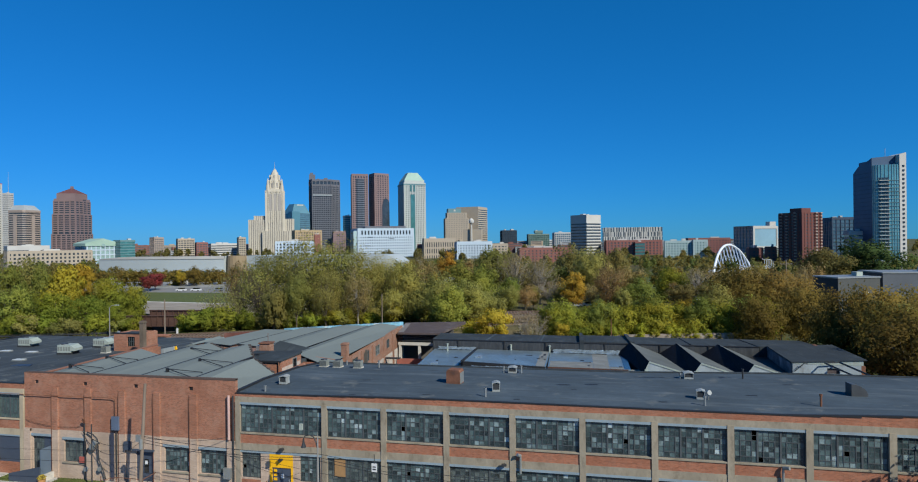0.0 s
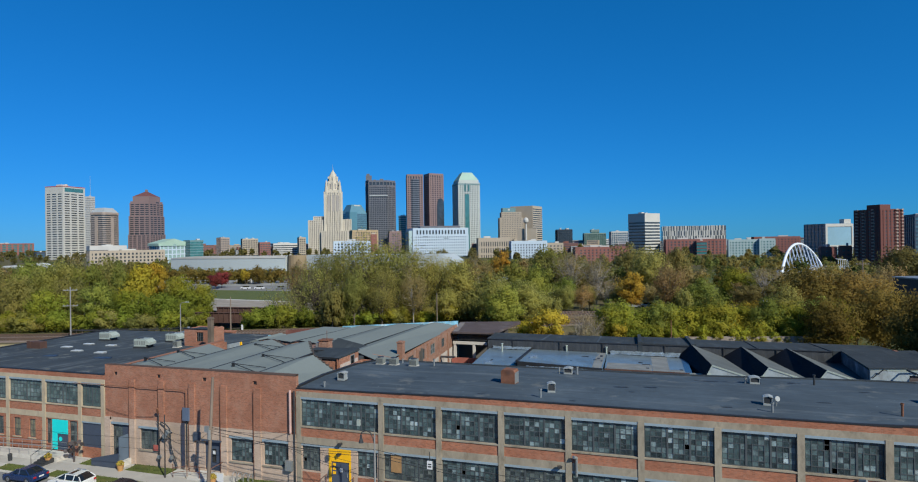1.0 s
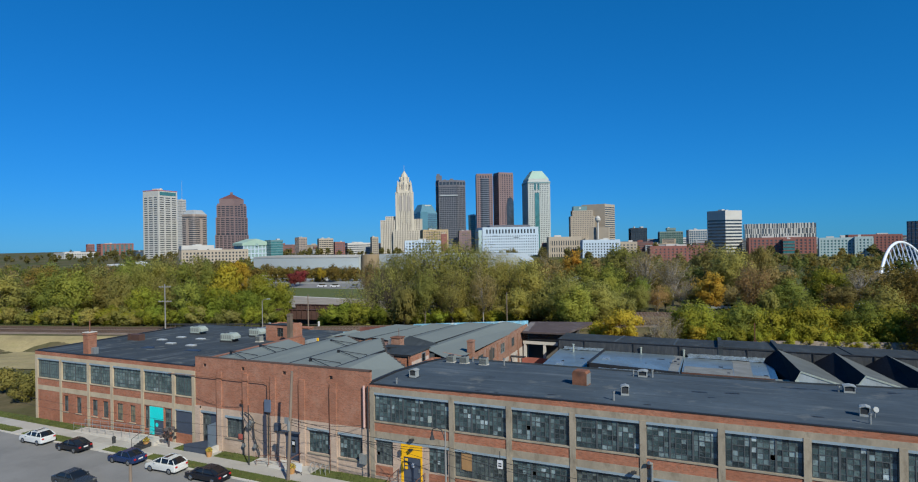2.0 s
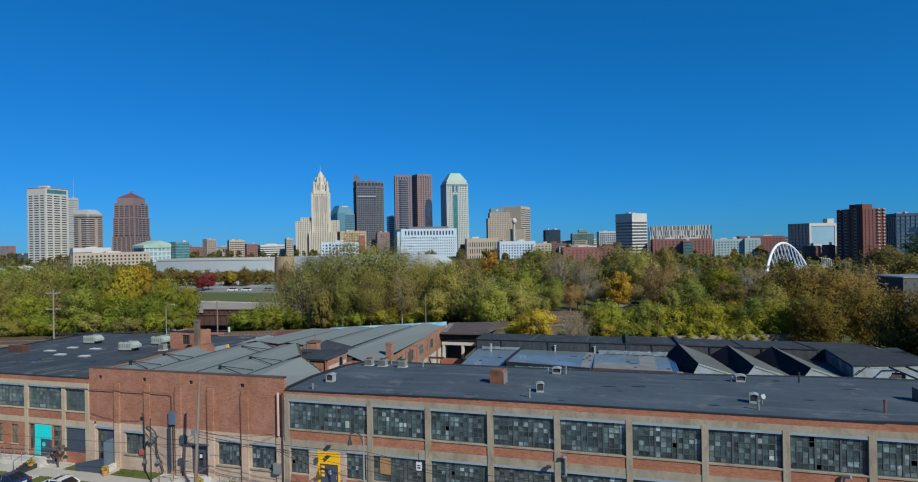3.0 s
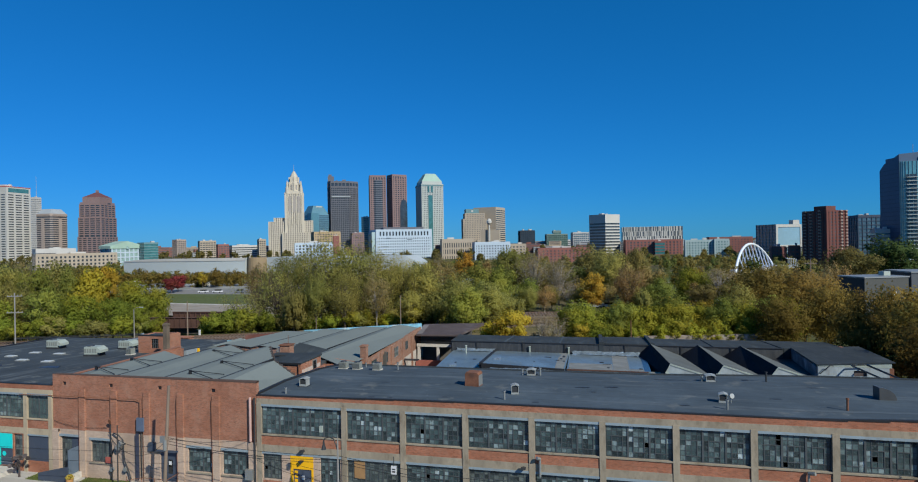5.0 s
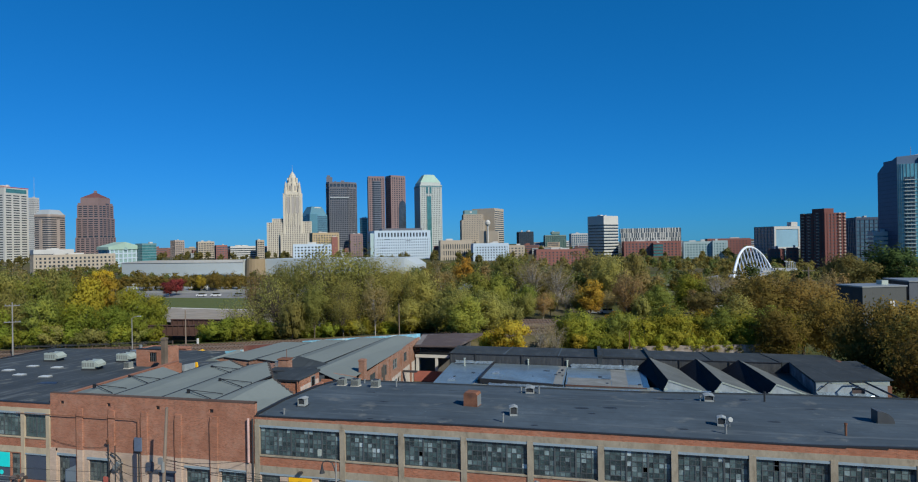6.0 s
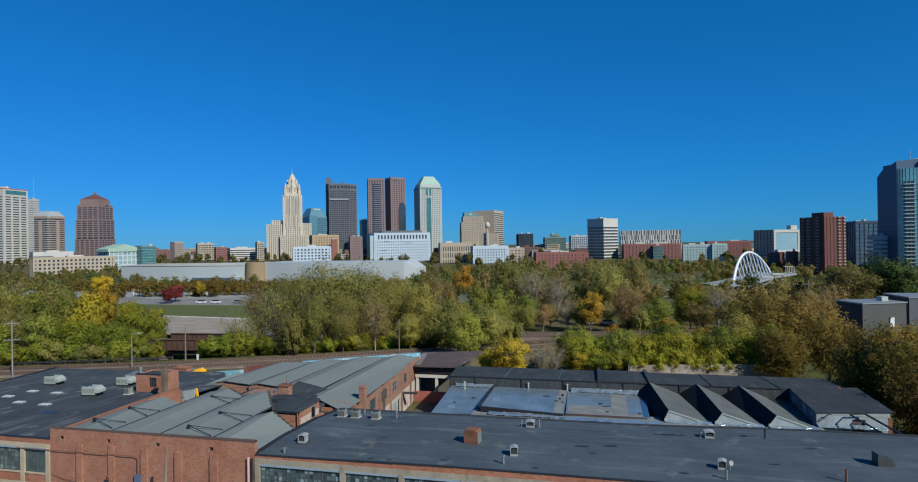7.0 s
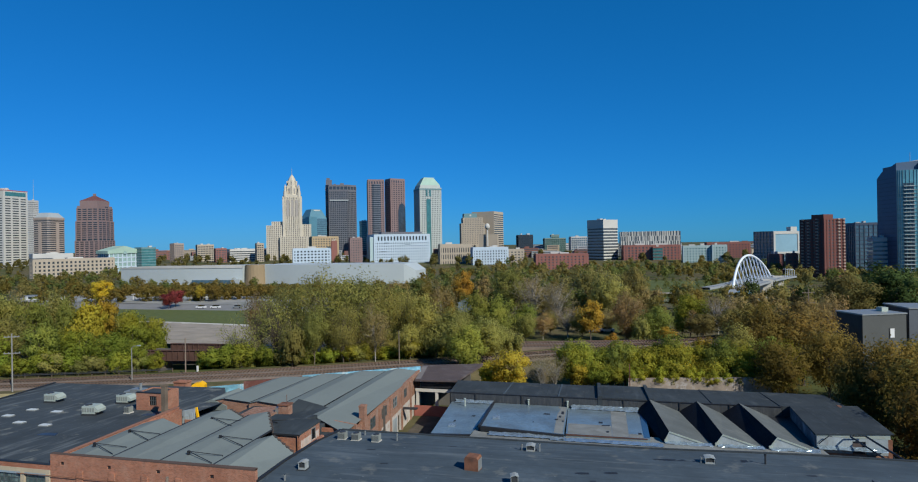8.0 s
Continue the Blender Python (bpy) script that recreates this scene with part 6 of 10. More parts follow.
            part("rim", Shape().tube((sx, sy * (W + 0.016), 0.33), (sx, sy * (W + 0.03), 0.33), 0.22, 0.2, 14), CHROME, w)
    for sy in (-1, 1):
        part("tail_light", Shape().box(L - 0.06, L + 0.015, sy * (W - 0.22) - 0.12, sy * (W - 0.22) + 0.12, belt - 0.26, belt - 0.1), TAIL_RED, t)
        part("headlight", Shape().box(-L - 0.005, -L + 0.12, sy * (W - 0.25) - 0.2, sy * (W - 0.25) + 0.2, 0.58, 0.72), CHROME, t)
        part("wing_mirror", Shape().box(-L + 1.55, -L + 1.7, sy * (W + 0.08) - 0.09, sy * (W + 0.08) + 0.09, belt, belt + 0.14), paint, t)
    part("number_plate", Shape().box(L, L + 0.02, -0.26, 0.26, 0.62, 0.76), PLATE_WHITE, t, "blank pale plate bar")
    part("bumper", Shape().box(L - 0.08, L + 0.03, -W + 0.1, W - 0.1, 0.36, 0.55), paint, t)
    return t


car(-18.45, -5.4, (0.55, 0.55, 0.53), "white sport utility car parked at the kerb", True, 2, 4.5)
car(-23.75, -5.35, (0.01, 0.027, 0.085), "dark blue saloon car parked at the kerb", False, 1, 4.3)
car(-31.9, -5.2, (0.008, 0.009, 0.014), "black saloon car parked at the kerb", False, 1, 4.3)
car(-37.9, -5.2, (0.55, 0.56, 0.56), "white car parked at the kerb", True, 1, 4.5)
car(-13.2, -5.5, (0.007, 0.009, 0.02), "very dark blue saloon car parked at the kerb", False, 1, 4.7)
car(-23.3, -10.6, (0.03, 0.035, 0.04), "dark grey saloon car standing in the street", False, 181, 4.6)


def utility_pole(x, y, z0, z1, r=0.15, arms=(), label="weathered wooden utility pole", mat_=POLE_WOOD, lean=(0, 0)):
    t = thing("utility_pole", label, "utility pole", pose(x, y, z0), group="utility poles")
    H = z1 - z0
    part("shaft", Shape().tube((0, 0, -0.3), (lean[0], lean[1], H), r, r * 0.7, 10), mat_, t)
    for z, w, rz in arms:
        a = part("crossarm", Shape().box(-w / 2, w / 2, -0.06, 0.06, z - z0 - 0.07, z - z0 + 0.07, pose(0, 0, 0, 0, 0, rz)), mat_, t)
        ins = Shape()
        for k in (-0.45, -0.2, 0.2, 0.45):
            px, py = math.cos(radians(rz)) * w * k, math.sin(radians(rz)) * w * k
            ins.tube((px, py, z - z0 + 0.07), (px, py, z - z0 + 0.25), 0.05)
        part("insulator", ins, GALV, a)
    return t


up = utility_pole(-6.4, -3.2, 0, 9.5, 0.15, (), "leaning weathered wooden utility pole beside the pavement", lean=(0.65, 0))
part("meter_can", Shape().tube((0.3, -0.1, 4.4), (0.3, -0.1, 5.2), 0.14), GALV, up)
part("bracket", Shape().box(-0.1, 0.35, -0.2, 0.0, 5.0, 5.5), GALV, up)
utility_pole(-12.0, -1.9, 0, 5.6, 0.06, (), "thin dark service post by the wall", DARK_METAL)
utility_pole(-37.0, -14.0, 0, 8.4, 0.16, (), "weathered wooden utility pole across the street")
utility_pole(-13.9, -12.2, 0, 3.6, 0.15, (), "short weathered wooden post beside the street")
utility_pole(-73.0, 38.6, 1.2, 12.8, 0.13, ((12.2, 2.4, 25), (9.3, 2.6, 25)), "grey wooden utility pole with crossarms beside the tracks", POLE_GREY)
utility_pole(-51.2, 55.6, 2.0, 9.6, 0.14, (), "plain wooden pole beside the tracks")
utility_pole(-12.0, 70.5, 2.0, 9.6, 0.12, (), "plain wooden pole beside the tracks")
utility_pole(80.0, 118.0, -0.5, 14.5, 0.2, ((13.5, 3.0, 10), (11.0, 3.0, 10)), "wooden utility pole with two crossarms among trees")
utility_pole(33.0, 57.0, 0, 7.0, 0.1, (), "thin rusty post behind the black shed", RUST)
tl = thing("track_lamp", "grey lamp post with a curved arm beside the railway", "street lamp", pose(-57.6, 49.0, 2.2))
part("post", Shape().tube((0, 0, -0.3), (0, 0, 6.6), 0.1, 0.07), POLE_GREY, tl)
part("arm", Shape().line([(0, 0, 6.5), (0.5, 0, 6.9), (1.4, 0.1, 7.0)], 0.05), POLE_GREY, tl)
part("lamp_head", Shape().box(1.2, 1.9, -0.05, 0.25, 6.92, 7.08), PALE_METAL, tl)
# street lamp with a hanging bell lamp, in front of the hall
sl = thing("street_lamp", "grey street lamp with scrolled arm and hanging black bell lamp", "street lamp", pose(8.88, -3.6, 0))
part("post", Shape().tube((0, 0, -0.1), (0, 0, 6.2), 0.09, 0.06, 10).tube((0, 0, 6.2), (0, 0, 6.7), 0.03, 0.01), POLE_GREY, sl)
arm = [(0, 0, 5.4), (-0.12, 0, 5.9), (-0.3, 0, 6.3), (-0.62, 0, 6.42), (-1.0, 0, 6.32), (-1.1, 0, 6.1)]
part("arm", Shape().line(arm, 0.04).line([(-0.1, 0, 6.4), (-0.85, 0, 6.42)], 0.02), DARK_METAL, sl)
part("bell_lamp", Shape().tube((-1.1, 0, 6.1), (-1.1, 0, 5.85), 0.06, 0.09).tube((-1.1, 0, 5.85), (-1.1, 0, 5.5), 0.09, 0.2), DARK_METAL, sl)
part("ballast_box", Shape().box(-1.4, -1.16, -0.08, 0.08, 6.75, 7.2), PALE_METAL, sl, "pale box above the arm")
wires = thing("overhead_cables", "sagging black overhead cables along the street", "cables", kind="stuff")


def cable(p, q, sag, r=0.014):
    p, q = Vector(p), Vector(q)
    pts = [p.lerp(q, i / 14) - Vector((0, 0, sag * 4 * (i / 14) * (1 - i / 14))) for i in range(15)]
    part("cable", Shape().line(pts, r, 4), TAR, wires)


for z, sg in ((5.4, 0.3), (5.15, 0.45), (4.9, 0.35)):
    cable((-6.1, -3.2, z), (8.88, -3.6, z - 0.3), sg, 0.02)
    cable((8.88, -3.6, z - 0.3), (34, -3.8, z - 0.6), sg + 0.5, 0.018)
cable((-6.2, -3.2, 5.2), (-14.6, -0.2, 4.3), 0.9, 0.02)
cable((-6.2, -3.2, 5.0), (-14.2, -0.2, 3.6), 1.2, 0.02)
cable((-6.2, -3.2, 5.3), (-0.6, -0.25, 4.6), 0.3, 0.02)
cable((-6.2, -3.2, 4.2), (-45, -3.5, 4.0), 0.5)
cable((-6.2, -3.2, 3.3), (-45, -3.5, 3.2), 0.5)
cable((-0.4, -0.3, 3.4), (30, -3.0, 2.2), 0.6)
cable((-0.4, -0.3, 3.1), (8.88, -3.6, 3.0), 0.3)
cable((3.5, -1.4, 1.6), (8.88, -3.6, 4.2), 0.05)
cable((-20.6, -0.1, 5.0), (-14.8, -0.1, 4.7), 0.3)
# service drop tangle on the painted wall
svc = thing("service_drop", "tangle of service conduits and meters on the painted wall", "electrical service")
part("conduits", Shape().line([(-14.3, -0.25, 5.2), (-14.3, -0.25, 0.3)], 0.04).line([(-14.0, -0.3, 4.3), (-13.3, -0.5, 4.25), (-12.9, -0.4, 3.8), (-12.8, -0.35, 2.0), (-12.4, -0.3, 1.0), (-12.2, -0.3, 0.4)], 0.05).line([(-14.2, -0.3, 2.3), (-13.8, -0.5, 2.9), (-13.2, -0.4, 3.6), (-12.7, -0.35, 3.4)], 0.06), DARK_METAL, svc)
part("weatherhead", Shape().tube((-14.3, -0.3, 5.1), (-14.1, -0.6, 5.6), 0.09), RUST, svc)
for x, z in ((-14.2, 1.1), (-12.8, 1.2)):
    part("meter", Shape().tube((x, -0.36, z), (x, -0.18, z), 0.2, 0.2, 12), GALV, svc)
part("transformer", Shape().box(-13.4, -13.0, -0.6, -0.25, 2.9, 3.7, Matrix.Translation((-13.2, 0, 3.3)) @ pose(0, 0, 0, 0, 35, 0) @ Matrix.Translation((13.2, 0, -3.3))), GALV, svc)
part("red_box", Shape().box(-14.9, -14.4, -0.25, -0.15, 1.6, 2.1), surface("dull_red", (0.35, 0.09, 0.07), 0.7), svc)
sgn = thing("hanging_sign", "small white sign hanging from the cables", "sign", pose(13.2, -3.65, 4.4))
part("board", Shape().box(-0.2, 0.2, -0.02, 0.02, -0.3, 0.3), PLATE_WHITE, sgn)
part("lettering_bar", Shape().box(-0.12, 0.12, -0.03, -0.021, 0.02, 0.1).box(-0.12, 0.12, -0.03, -0.021, -0.16, -0.06), TAR, sgn)
part("hanger", Shape().tube((0, 0, 0.3), (0, 0, 0.95), 0.03), DARK_METAL, sgn)


def planter(x, y, z, h=0.5):
    t = thing("planter", "terracotta pot with yellow autumn flowers", "planter", pose(x, y, z), group="planters")
    part("pot", Shape().tube((0, 0, 0), (0, 0, h), 0.22, 0.3, 12), surface("terracotta", (0.42, 0.22, 0.08), 0.8), t)
    r = random.Random(int(x * 10))
    s = Shape()
    for _ in range(160):
        a, b = r.uniform(0, 6.28), r.uniform(0.05, 1.4)
        p = Vector((math.cos(a) * math.sin(b), math.sin(a) * math.sin(b), math.cos(b))) * r.uniform(0.2, 0.38) + Vector((0, 0, h))
        u, v = Vector((r.gauss(0, 1), r.gauss(0, 1), r.gauss(0, 1))).normalized() * 0.07, Vector((r.gauss(0, 1), r.gauss(0, 1), r.gauss(0, 1))).normalized() * 0.07
        s.quad(p - u, p + v, p + u, p - v)
    part("flowers", s, surface("flower_yellow", (0.45, 0.33, 0.05), 0.8, 0.4, 3, 9, per_island=0.7), t)


planter(-25.5, -2.0, 0.1)
planter(-17.2, -1.7, 0.1)
planter(-7.0, -1.95, 0.1)
rack = thing("bicycle_rack", "row of galvanised hoop bicycle stands", "bicycle rack")
for k in range(4):
    x = -5.6 + k * 0.55
    pts = [(x, -1.2, 0.09), (x, -1.2, 0.7), (x, -1.05, 0.88), (x, -0.8, 0.88), (x, -0.65, 0.7), (x, -0.65, 0.09)]
    part("hoop", Shape().line(pts, 0.03), GALV, rack)
sb = thing("sign_board", "small white board on two legs", "sign", pose(-6.2, -1.95, 0.1))
part("board", Shape().box(-0.3, 0.3, -0.02, 0.02, 0.3, 0.95), PLATE_WHITE, sb)
part("leg", Shape().tube((-0.25, 0, 0), (-0.25, 0, 0.3), 0.02).tube((0.25, 0, 0), (0.25, 0, 0.3), 0.02), DARK_METAL, sb)
bin_ = thing("litter_bin", "black cylindrical litter bin on the pavement", "bin", pose(-29.6, -2.6, 0.1))
part("drum", Shape().tube((0, 0, 0), (0, 0, 0.6), 0.16, 0.19, 14), DARK_METAL, bin_)
part("lid", Shape().tube((0, 0, 0.6), (0, 0, 0.7), 0.2, 0.1, 14), DARK_METAL, bin_)
scul = thing("metal_flower_sculpture", "small sculpture of dark metal discs on a stem", "sculpture", pose(-23.3, -1.2, 0.08))
BRONZE = surface("dark_bronze", (0.10, 0.08, 0.075), 0.5, 0.4, 3, 9, per_object=0.7)
part("stem", Shape().tube((0, 0, 0), (0, 0, 0.9), 0.09, 0.07), BRONZE, scul)
srg = random.Random(4)
for _ in range(16):
    p = Vector((srg.uniform(-0.9, 0.9), srg.uniform(-0.3, 0.3), srg.uniform(0.8, 1.9)))
    d = Vector((srg.uniform(-1, 1), -1, srg.uniform(-0.5, 1))).normalized()
    part("disc", Shape().tube(p, p + d * 0.03, 0.2, 0.2, 9).tube((0, 0, 0.85), p, 0.02, 0.02, 4), BRONZE, scul)

# ---------------------------------------------------------------- railway
rail = thing("railway_track", "two railway tracks with rusty rails on stony ballast", "railway", kind="structure")
bed, slp, rls = Shape(), Shape(), Shape()
xs_r = [-140 + 4 * i for i in range(71)]


def rail_frame(x):
    k = rail_slope(x)
    n = Vector((-k, 1, 0)).normalized()
    return Vector((x, rail_y(x), 0)), n


for a, b in zip(xs_r, xs_r[1:]):
    (pa, na), (pb, nb) = rail_frame(a), rail_frame(b)
    q = lambda p, nn, o, z: tuple(p + nn * o + Vector((0, 0, z)))
    bed.quad(q(pa, na, -5.2, 2.25), q(pb, nb, -5.2, 2.25), q(pb, nb, -4.0, 2.66), q(pa, na, -4.0, 2.66))
    bed.quad(q(pa, na, -4.0, 2.66), q(pb, nb, -4.0, 2.66), q(pb, nb, 4.0, 2.66), q(pa, na, 4.0, 2.66))
    bed.quad(q(pa, na, 4.0, 2.66), q(pb, nb, 4.0, 2.66), q(pb, nb, 5.2, 2.25), q(pa, na, 5.2, 2.25))
    for o in (-2.9, -1.45, 1.45, 2.9):
        rls.tube(q(pa, na, o, 2.9), q(pb, nb, o, 2.9), 0.055, 0.055, 4)
xx = -120.0
while xx < 120:
    p, nn = rail_frame(xx)
    ang = math.degrees(math.atan(rail_slope(xx)))
    for o in (-2.17, 2.17):
        c = p + nn * o
        slp.box(-0.12, 0.12, -1.25, 1.25, 2.62, 2.83, Matrix.Translation((c.x, c.y, 0)) @ pose(0, 0, 0, 0, 0, ang))
    xx += 0.62
part("ballast", bed, BALLAST, rail)
part("sleepers", slp, SLEEPER, rail, kind="stuff")
part("rails", rls, RAIL_STEEL, rail)
yard_line = thing("second_railway_line", "pair of rusty tracks on brown ballast beyond the scrub", "railway", kind="structure")
bed2, rls2, slp2 = Shape(), Shape(), Shape()
bed2.prism([(-16, 87.2), (48, 101.0), (48, 109.4), (-16, 95.6)], 1.2, 2.55)
for k in range(84):
    x = -15 + 0.75 * k
    for o in (-2.1, 2.1):
        slp2.box(-0.12, 0.12, -1.25, 1.25, -0.08, 0.1, pose(x, 91.2 + 0.2155 * (x + 15) + o, 2.6, 0, 0, 12.2))
for o in (-2.1 - 0.72, -2.1 + 0.72, 2.1 - 0.72, 2.1 + 0.72):
    rls2.tube((-15, 91.2 + o, 2.78), (47, 104.56 + o, 2.78), 0.06, 0.06, 4)
part("ballast", bed2, BALLAST, yard_line)
part("sleepers", slp2, SLEEPER, yard_line, kind="stuff")
part("rails", rls2, RAIL_STEEL, yard_line)
grd = thing("guard_rail", "grey crash barrier on short posts beside the tracks", "barrier")
gx = [-82 + 2.4 * i for i in range(13)]
gpt = [(rail_frame(x)[0] + rail_frame(x)[1] * 6.0 + Vector((0, 0, 2.4))) for x in gx]
for p in gpt:
    part("post", Shape().box(-0.07, 0.07, -0.07, 0.07, -0.6, 0.9, Matrix.Translation(p)), SLEEPER, grd)
part("rail", Shape().line([tuple(p + Vector((0, -0.1, 0.6))) for p in gpt], 0.11, 6), DARK_METAL, grd)
part("top_rail", Shape().line([tuple(p + Vector((0, -0.1, 0.85))) for p in gpt], 0.05, 6), DARK_METAL, grd)
ABUT = surface("stained_abutment", (0.16, 0.135, 0.115), 0.9, 0.25, 0.5, 5)
brg = thing("railway_bridge", "brown riveted plate-girder railway bridge on a pier", "bridge")
for (ax, ay), (bx_, by), z0, z1 in (((-70.4, 65.9), (-53, 68.4), 2.6, 4.7), ((-67.4, 71.0), (-49, 72.3), 3.9, 5.4)):
    d = Vector((bx_ - ax, by - ay, 0)); L = d.length
    m = Matrix.Translation((ax, ay, 0)) @ pose(0, 0, 0, 0, 0, math.degrees(math.atan2(d.y, d.x)))
    g = part("girder", Shape().box(0, L, -0.1, 0.1, z0, z1, m).box(0, L, -0.35, 0.35, z1, z1 + 0.12, m).box(0, L, -0.35, 0.35, z0 - 0.12, z0, m), GIRDER, brg)
    st_ = Shape()
    for k in range(int(L / 1.3)):
        st_.box(k * 1.3 + 0.5, k * 1.3 + 0.6, -0.3, -0.1, z0, z1, m)
    part("stiffener", st_, GIRDER, g)
part("deck", Shape().prism([(-71, 66.3), (-53, 68.8), (-50, 72), (-71, 70.6)], 3.0, 3.4), ABUT, brg)
part("pier", Shape().box(-66.9, -66.2, 66.4, 70, 0, 2.95), ABUT, brg)
part("abutment", Shape().box(-74, -70.2, 66.6, 74, 0, 3.2), ABUT, brg)
part("abutment", Shape().box(-53, -50, 69.2, 74, 0, 3.0), ABUT, brg)
part("underpass_wall", Shape().box(-74, -53, 74, 74.5, 0, 3.6), INTERIOR, brg)
single("white_marker_post", Shape().box(-50.75, -50.45, 58.2, 58.45, 1.8, 3.6), PLATE_WHITE, "white trackside marker post", "marker")
dg = thing("yellow_track_machine", "small yellow track machine under a cover", "machine", pose(-40.4, 45.2, 2.3, 0, 0, 20))
part("body", Shape().extrude_y([(-1.3, 0.0), (1.3, 0.0), (1.3, 1.2), (0.6, 1.7), (-0.6, 1.4), (-1.3, 0.7)], -0.7, 0.7), YELLOW_PAINT, dg)
part("base", Shape().box(-1.4, 1.4, -0.8, 0.8, -0.3, 0.0), DARK_METAL, dg)
single("mural_fence", Shape().prism([(-36, 35.6), (-24.8, 41.8), (-24.9, 42.0), (-36.1, 35.8)], 0, [5.2, 5.4, 5.4, 5.2]), GRAFFITI, "fence painted with blue and white lettering-like shapes", "fence")
single("brick_hut", Shape().box(-39.0, -36.8, 37.6, 39, 0, 5.7).box(-39.1, -36.7, 37.5, 39.1, 5.7, 5.85), RED_BRICK, "small red brick hut beside the railway", "hut")
single("retaining_wall", Shape().prism([(33, 61.0), (56, 62.5), (56, 63.0), (33, 61.5)], 0, [3.6, 4.3, 4.3, 3.6]), GRAFFITI_WARM, "long pale retaining wall covered with graffiti", "wall")
PLAZA = surface("plaza_paving", (0.27, 0.265, 0.25), 0.9, 0.3, 0.06, 1.2, (0.12, 0.13, 0.09), 0.7, 0.09)


def draped(name, x0, x1, front, back, z, material, label, category, nx=14, ny=10, rough=0.25, seed=1):
    """A sheet of uneven ground between two lines."""
    r = np.random.RandomState(seed)
    s = Shape()
    bump_ = r.normal(size=(ny + 1, nx + 1)) * rough
    for j in range(ny + 1):
        for i in range(nx + 1):
            u, v = i / nx, j / ny
            y0, y1 = front(u), back(u)
            fx = x0[0] + (x0[1] - x0[0]) * u
            bx2 = x1[0] + (x1[1] - x1[0]) * u
            s.v.append((fx + (bx2 - fx) * v, y0 + (y1 - y0) * v, z(u, v) + bump_[j, i] * (0 < i < nx and 0 < j < ny)))
    s.f = [(j * (nx + 1) + i, j * (nx + 1) + i + 1, (j + 1) * (nx + 1) + i + 1, (j + 1) * (nx + 1) + i) for j in range(ny) for i in range(nx)]
    single(name, s, material, label, category, kind="structure")


draped("dirt_slope", (-80, -36), (-138, -44), lambda u: 84 - 4 * u, lambda u: 149 - 12 * u, lambda u, v: 2.9 - 1.9 * u * (1 - v) - 4.4 * v, DIRT, "bare sandy slope with dry patches and ruts", "slope", 24, 20, 0.07, 5)
draped("park_path", (-170, -60), (-172, -60), lambda u: 149 - 10 * u, lambda u: 152 - 10 * u, lambda u, v: -1.4, PALE_CONCRETE, "pale path along the lawn's edge", "path", 10, 2, 0)
draped("park_lawn", (-190, -60), (-220, -78), lambda u: 152 - 10 * u, lambda u: 185, lambda u, v: -1.45, LAWN, "mown park lawn", "lawn", 10, 8, 0.06, 6)
draped("park_road", (-240, -78), (-265, -92), lambda u: 185, lambda u: 208, lambda u, v: -1.5, ASPHALT, "grey park road with parked cars", "road", 8, 3, 0)
draped("park_plaza", (-290, -92), (-320, -110), lambda u: 208 + 4 * (1 - u), lambda u: 250, lambda u, v: -1.6, PLAZA, "pale paved plaza of the park", "plaza", 8, 3, 0)
draped("park_meadow", (34, 120), (44, 150), lambda u: 300, lambda u: 520, lambda u, v: ground_z(60, 300 + 220 * v) + 0.5, LAWN, "green riverside lawn beyond the road", "lawn", 6, 20, 0.1, 7)
draped("riverside_road", (30, 112), (36, 118), lambda u: 246 + 8 * u, lambda u: 296 + 10 * u, lambda u, v: ground_z(60, 246 + 50 * v) + 0.6, ASPHALT, "grey riverside road and car park", "road", 6, 8, 0)
DRY = surface("dry_grass_ground", (0.30, 0.245, 0.125), 0.95, 0.3, 0.15, 3, (0.17, 0.16, 0.06), 0.6, 0.3, bump=0.4)


def dry_edge(u):
    return rail_y(-110 + 54 * u) - 7.5


draped("dry_grass", (-110, -56), (-110, -56), lambda u: 8 + 14 * u, dry_edge, lambda u, v: ground_z(-110 + 54 * u, (8 + 14 * u) * (1 - v) + dry_edge(u) * v) + 0.12, DRY, "strip of dry tan grass between the wing and the railway", "grass", 20, 12, 0.05, 13)
draped("river_bank", (34, 128), (35, 130), lambda u: 372, lambda u: 396, lambda u, v: ground_z(60, 372 + 24 * v) + 1.2 * (1 - v) + 0.6, DIRT, "brown earth bank above the river", "bank", 8, 3, 0.15, 9)
draped("river_walk", (34, 126), (35, 127), lambda u: 330, lambda u: 337, lambda u, v: ground_z(60, 330 + 7 * v) + 0.75, PALE_CONCRETE, "pale riverside footpath", "path", 8, 2, 0)

# ---------------------------------------------------------------- trees
FAR_OLIVE = foliage("brown_olive_leaves", [(0.20, 0.165, 0.058), (0.24, 0.18, 0.062), (0.165, 0.155, 0.052)])
FAR_GREEN = foliage("dull_green_leaves", [(0.125, 0.14, 0.04), (0.165, 0.165, 0.045), (0.10, 0.12, 0.038)])
OLIVE = foliage("olive_leaves", [(0.275, 0.255, 0.068), (0.32, 0.28, 0.078), (0.225, 0.228, 0.068)])
GREEN = foliage("green_leaves", [(0.215, 0.235, 0.048), (0.28, 0.275, 0.055), (0.17, 0.20, 0.048)])
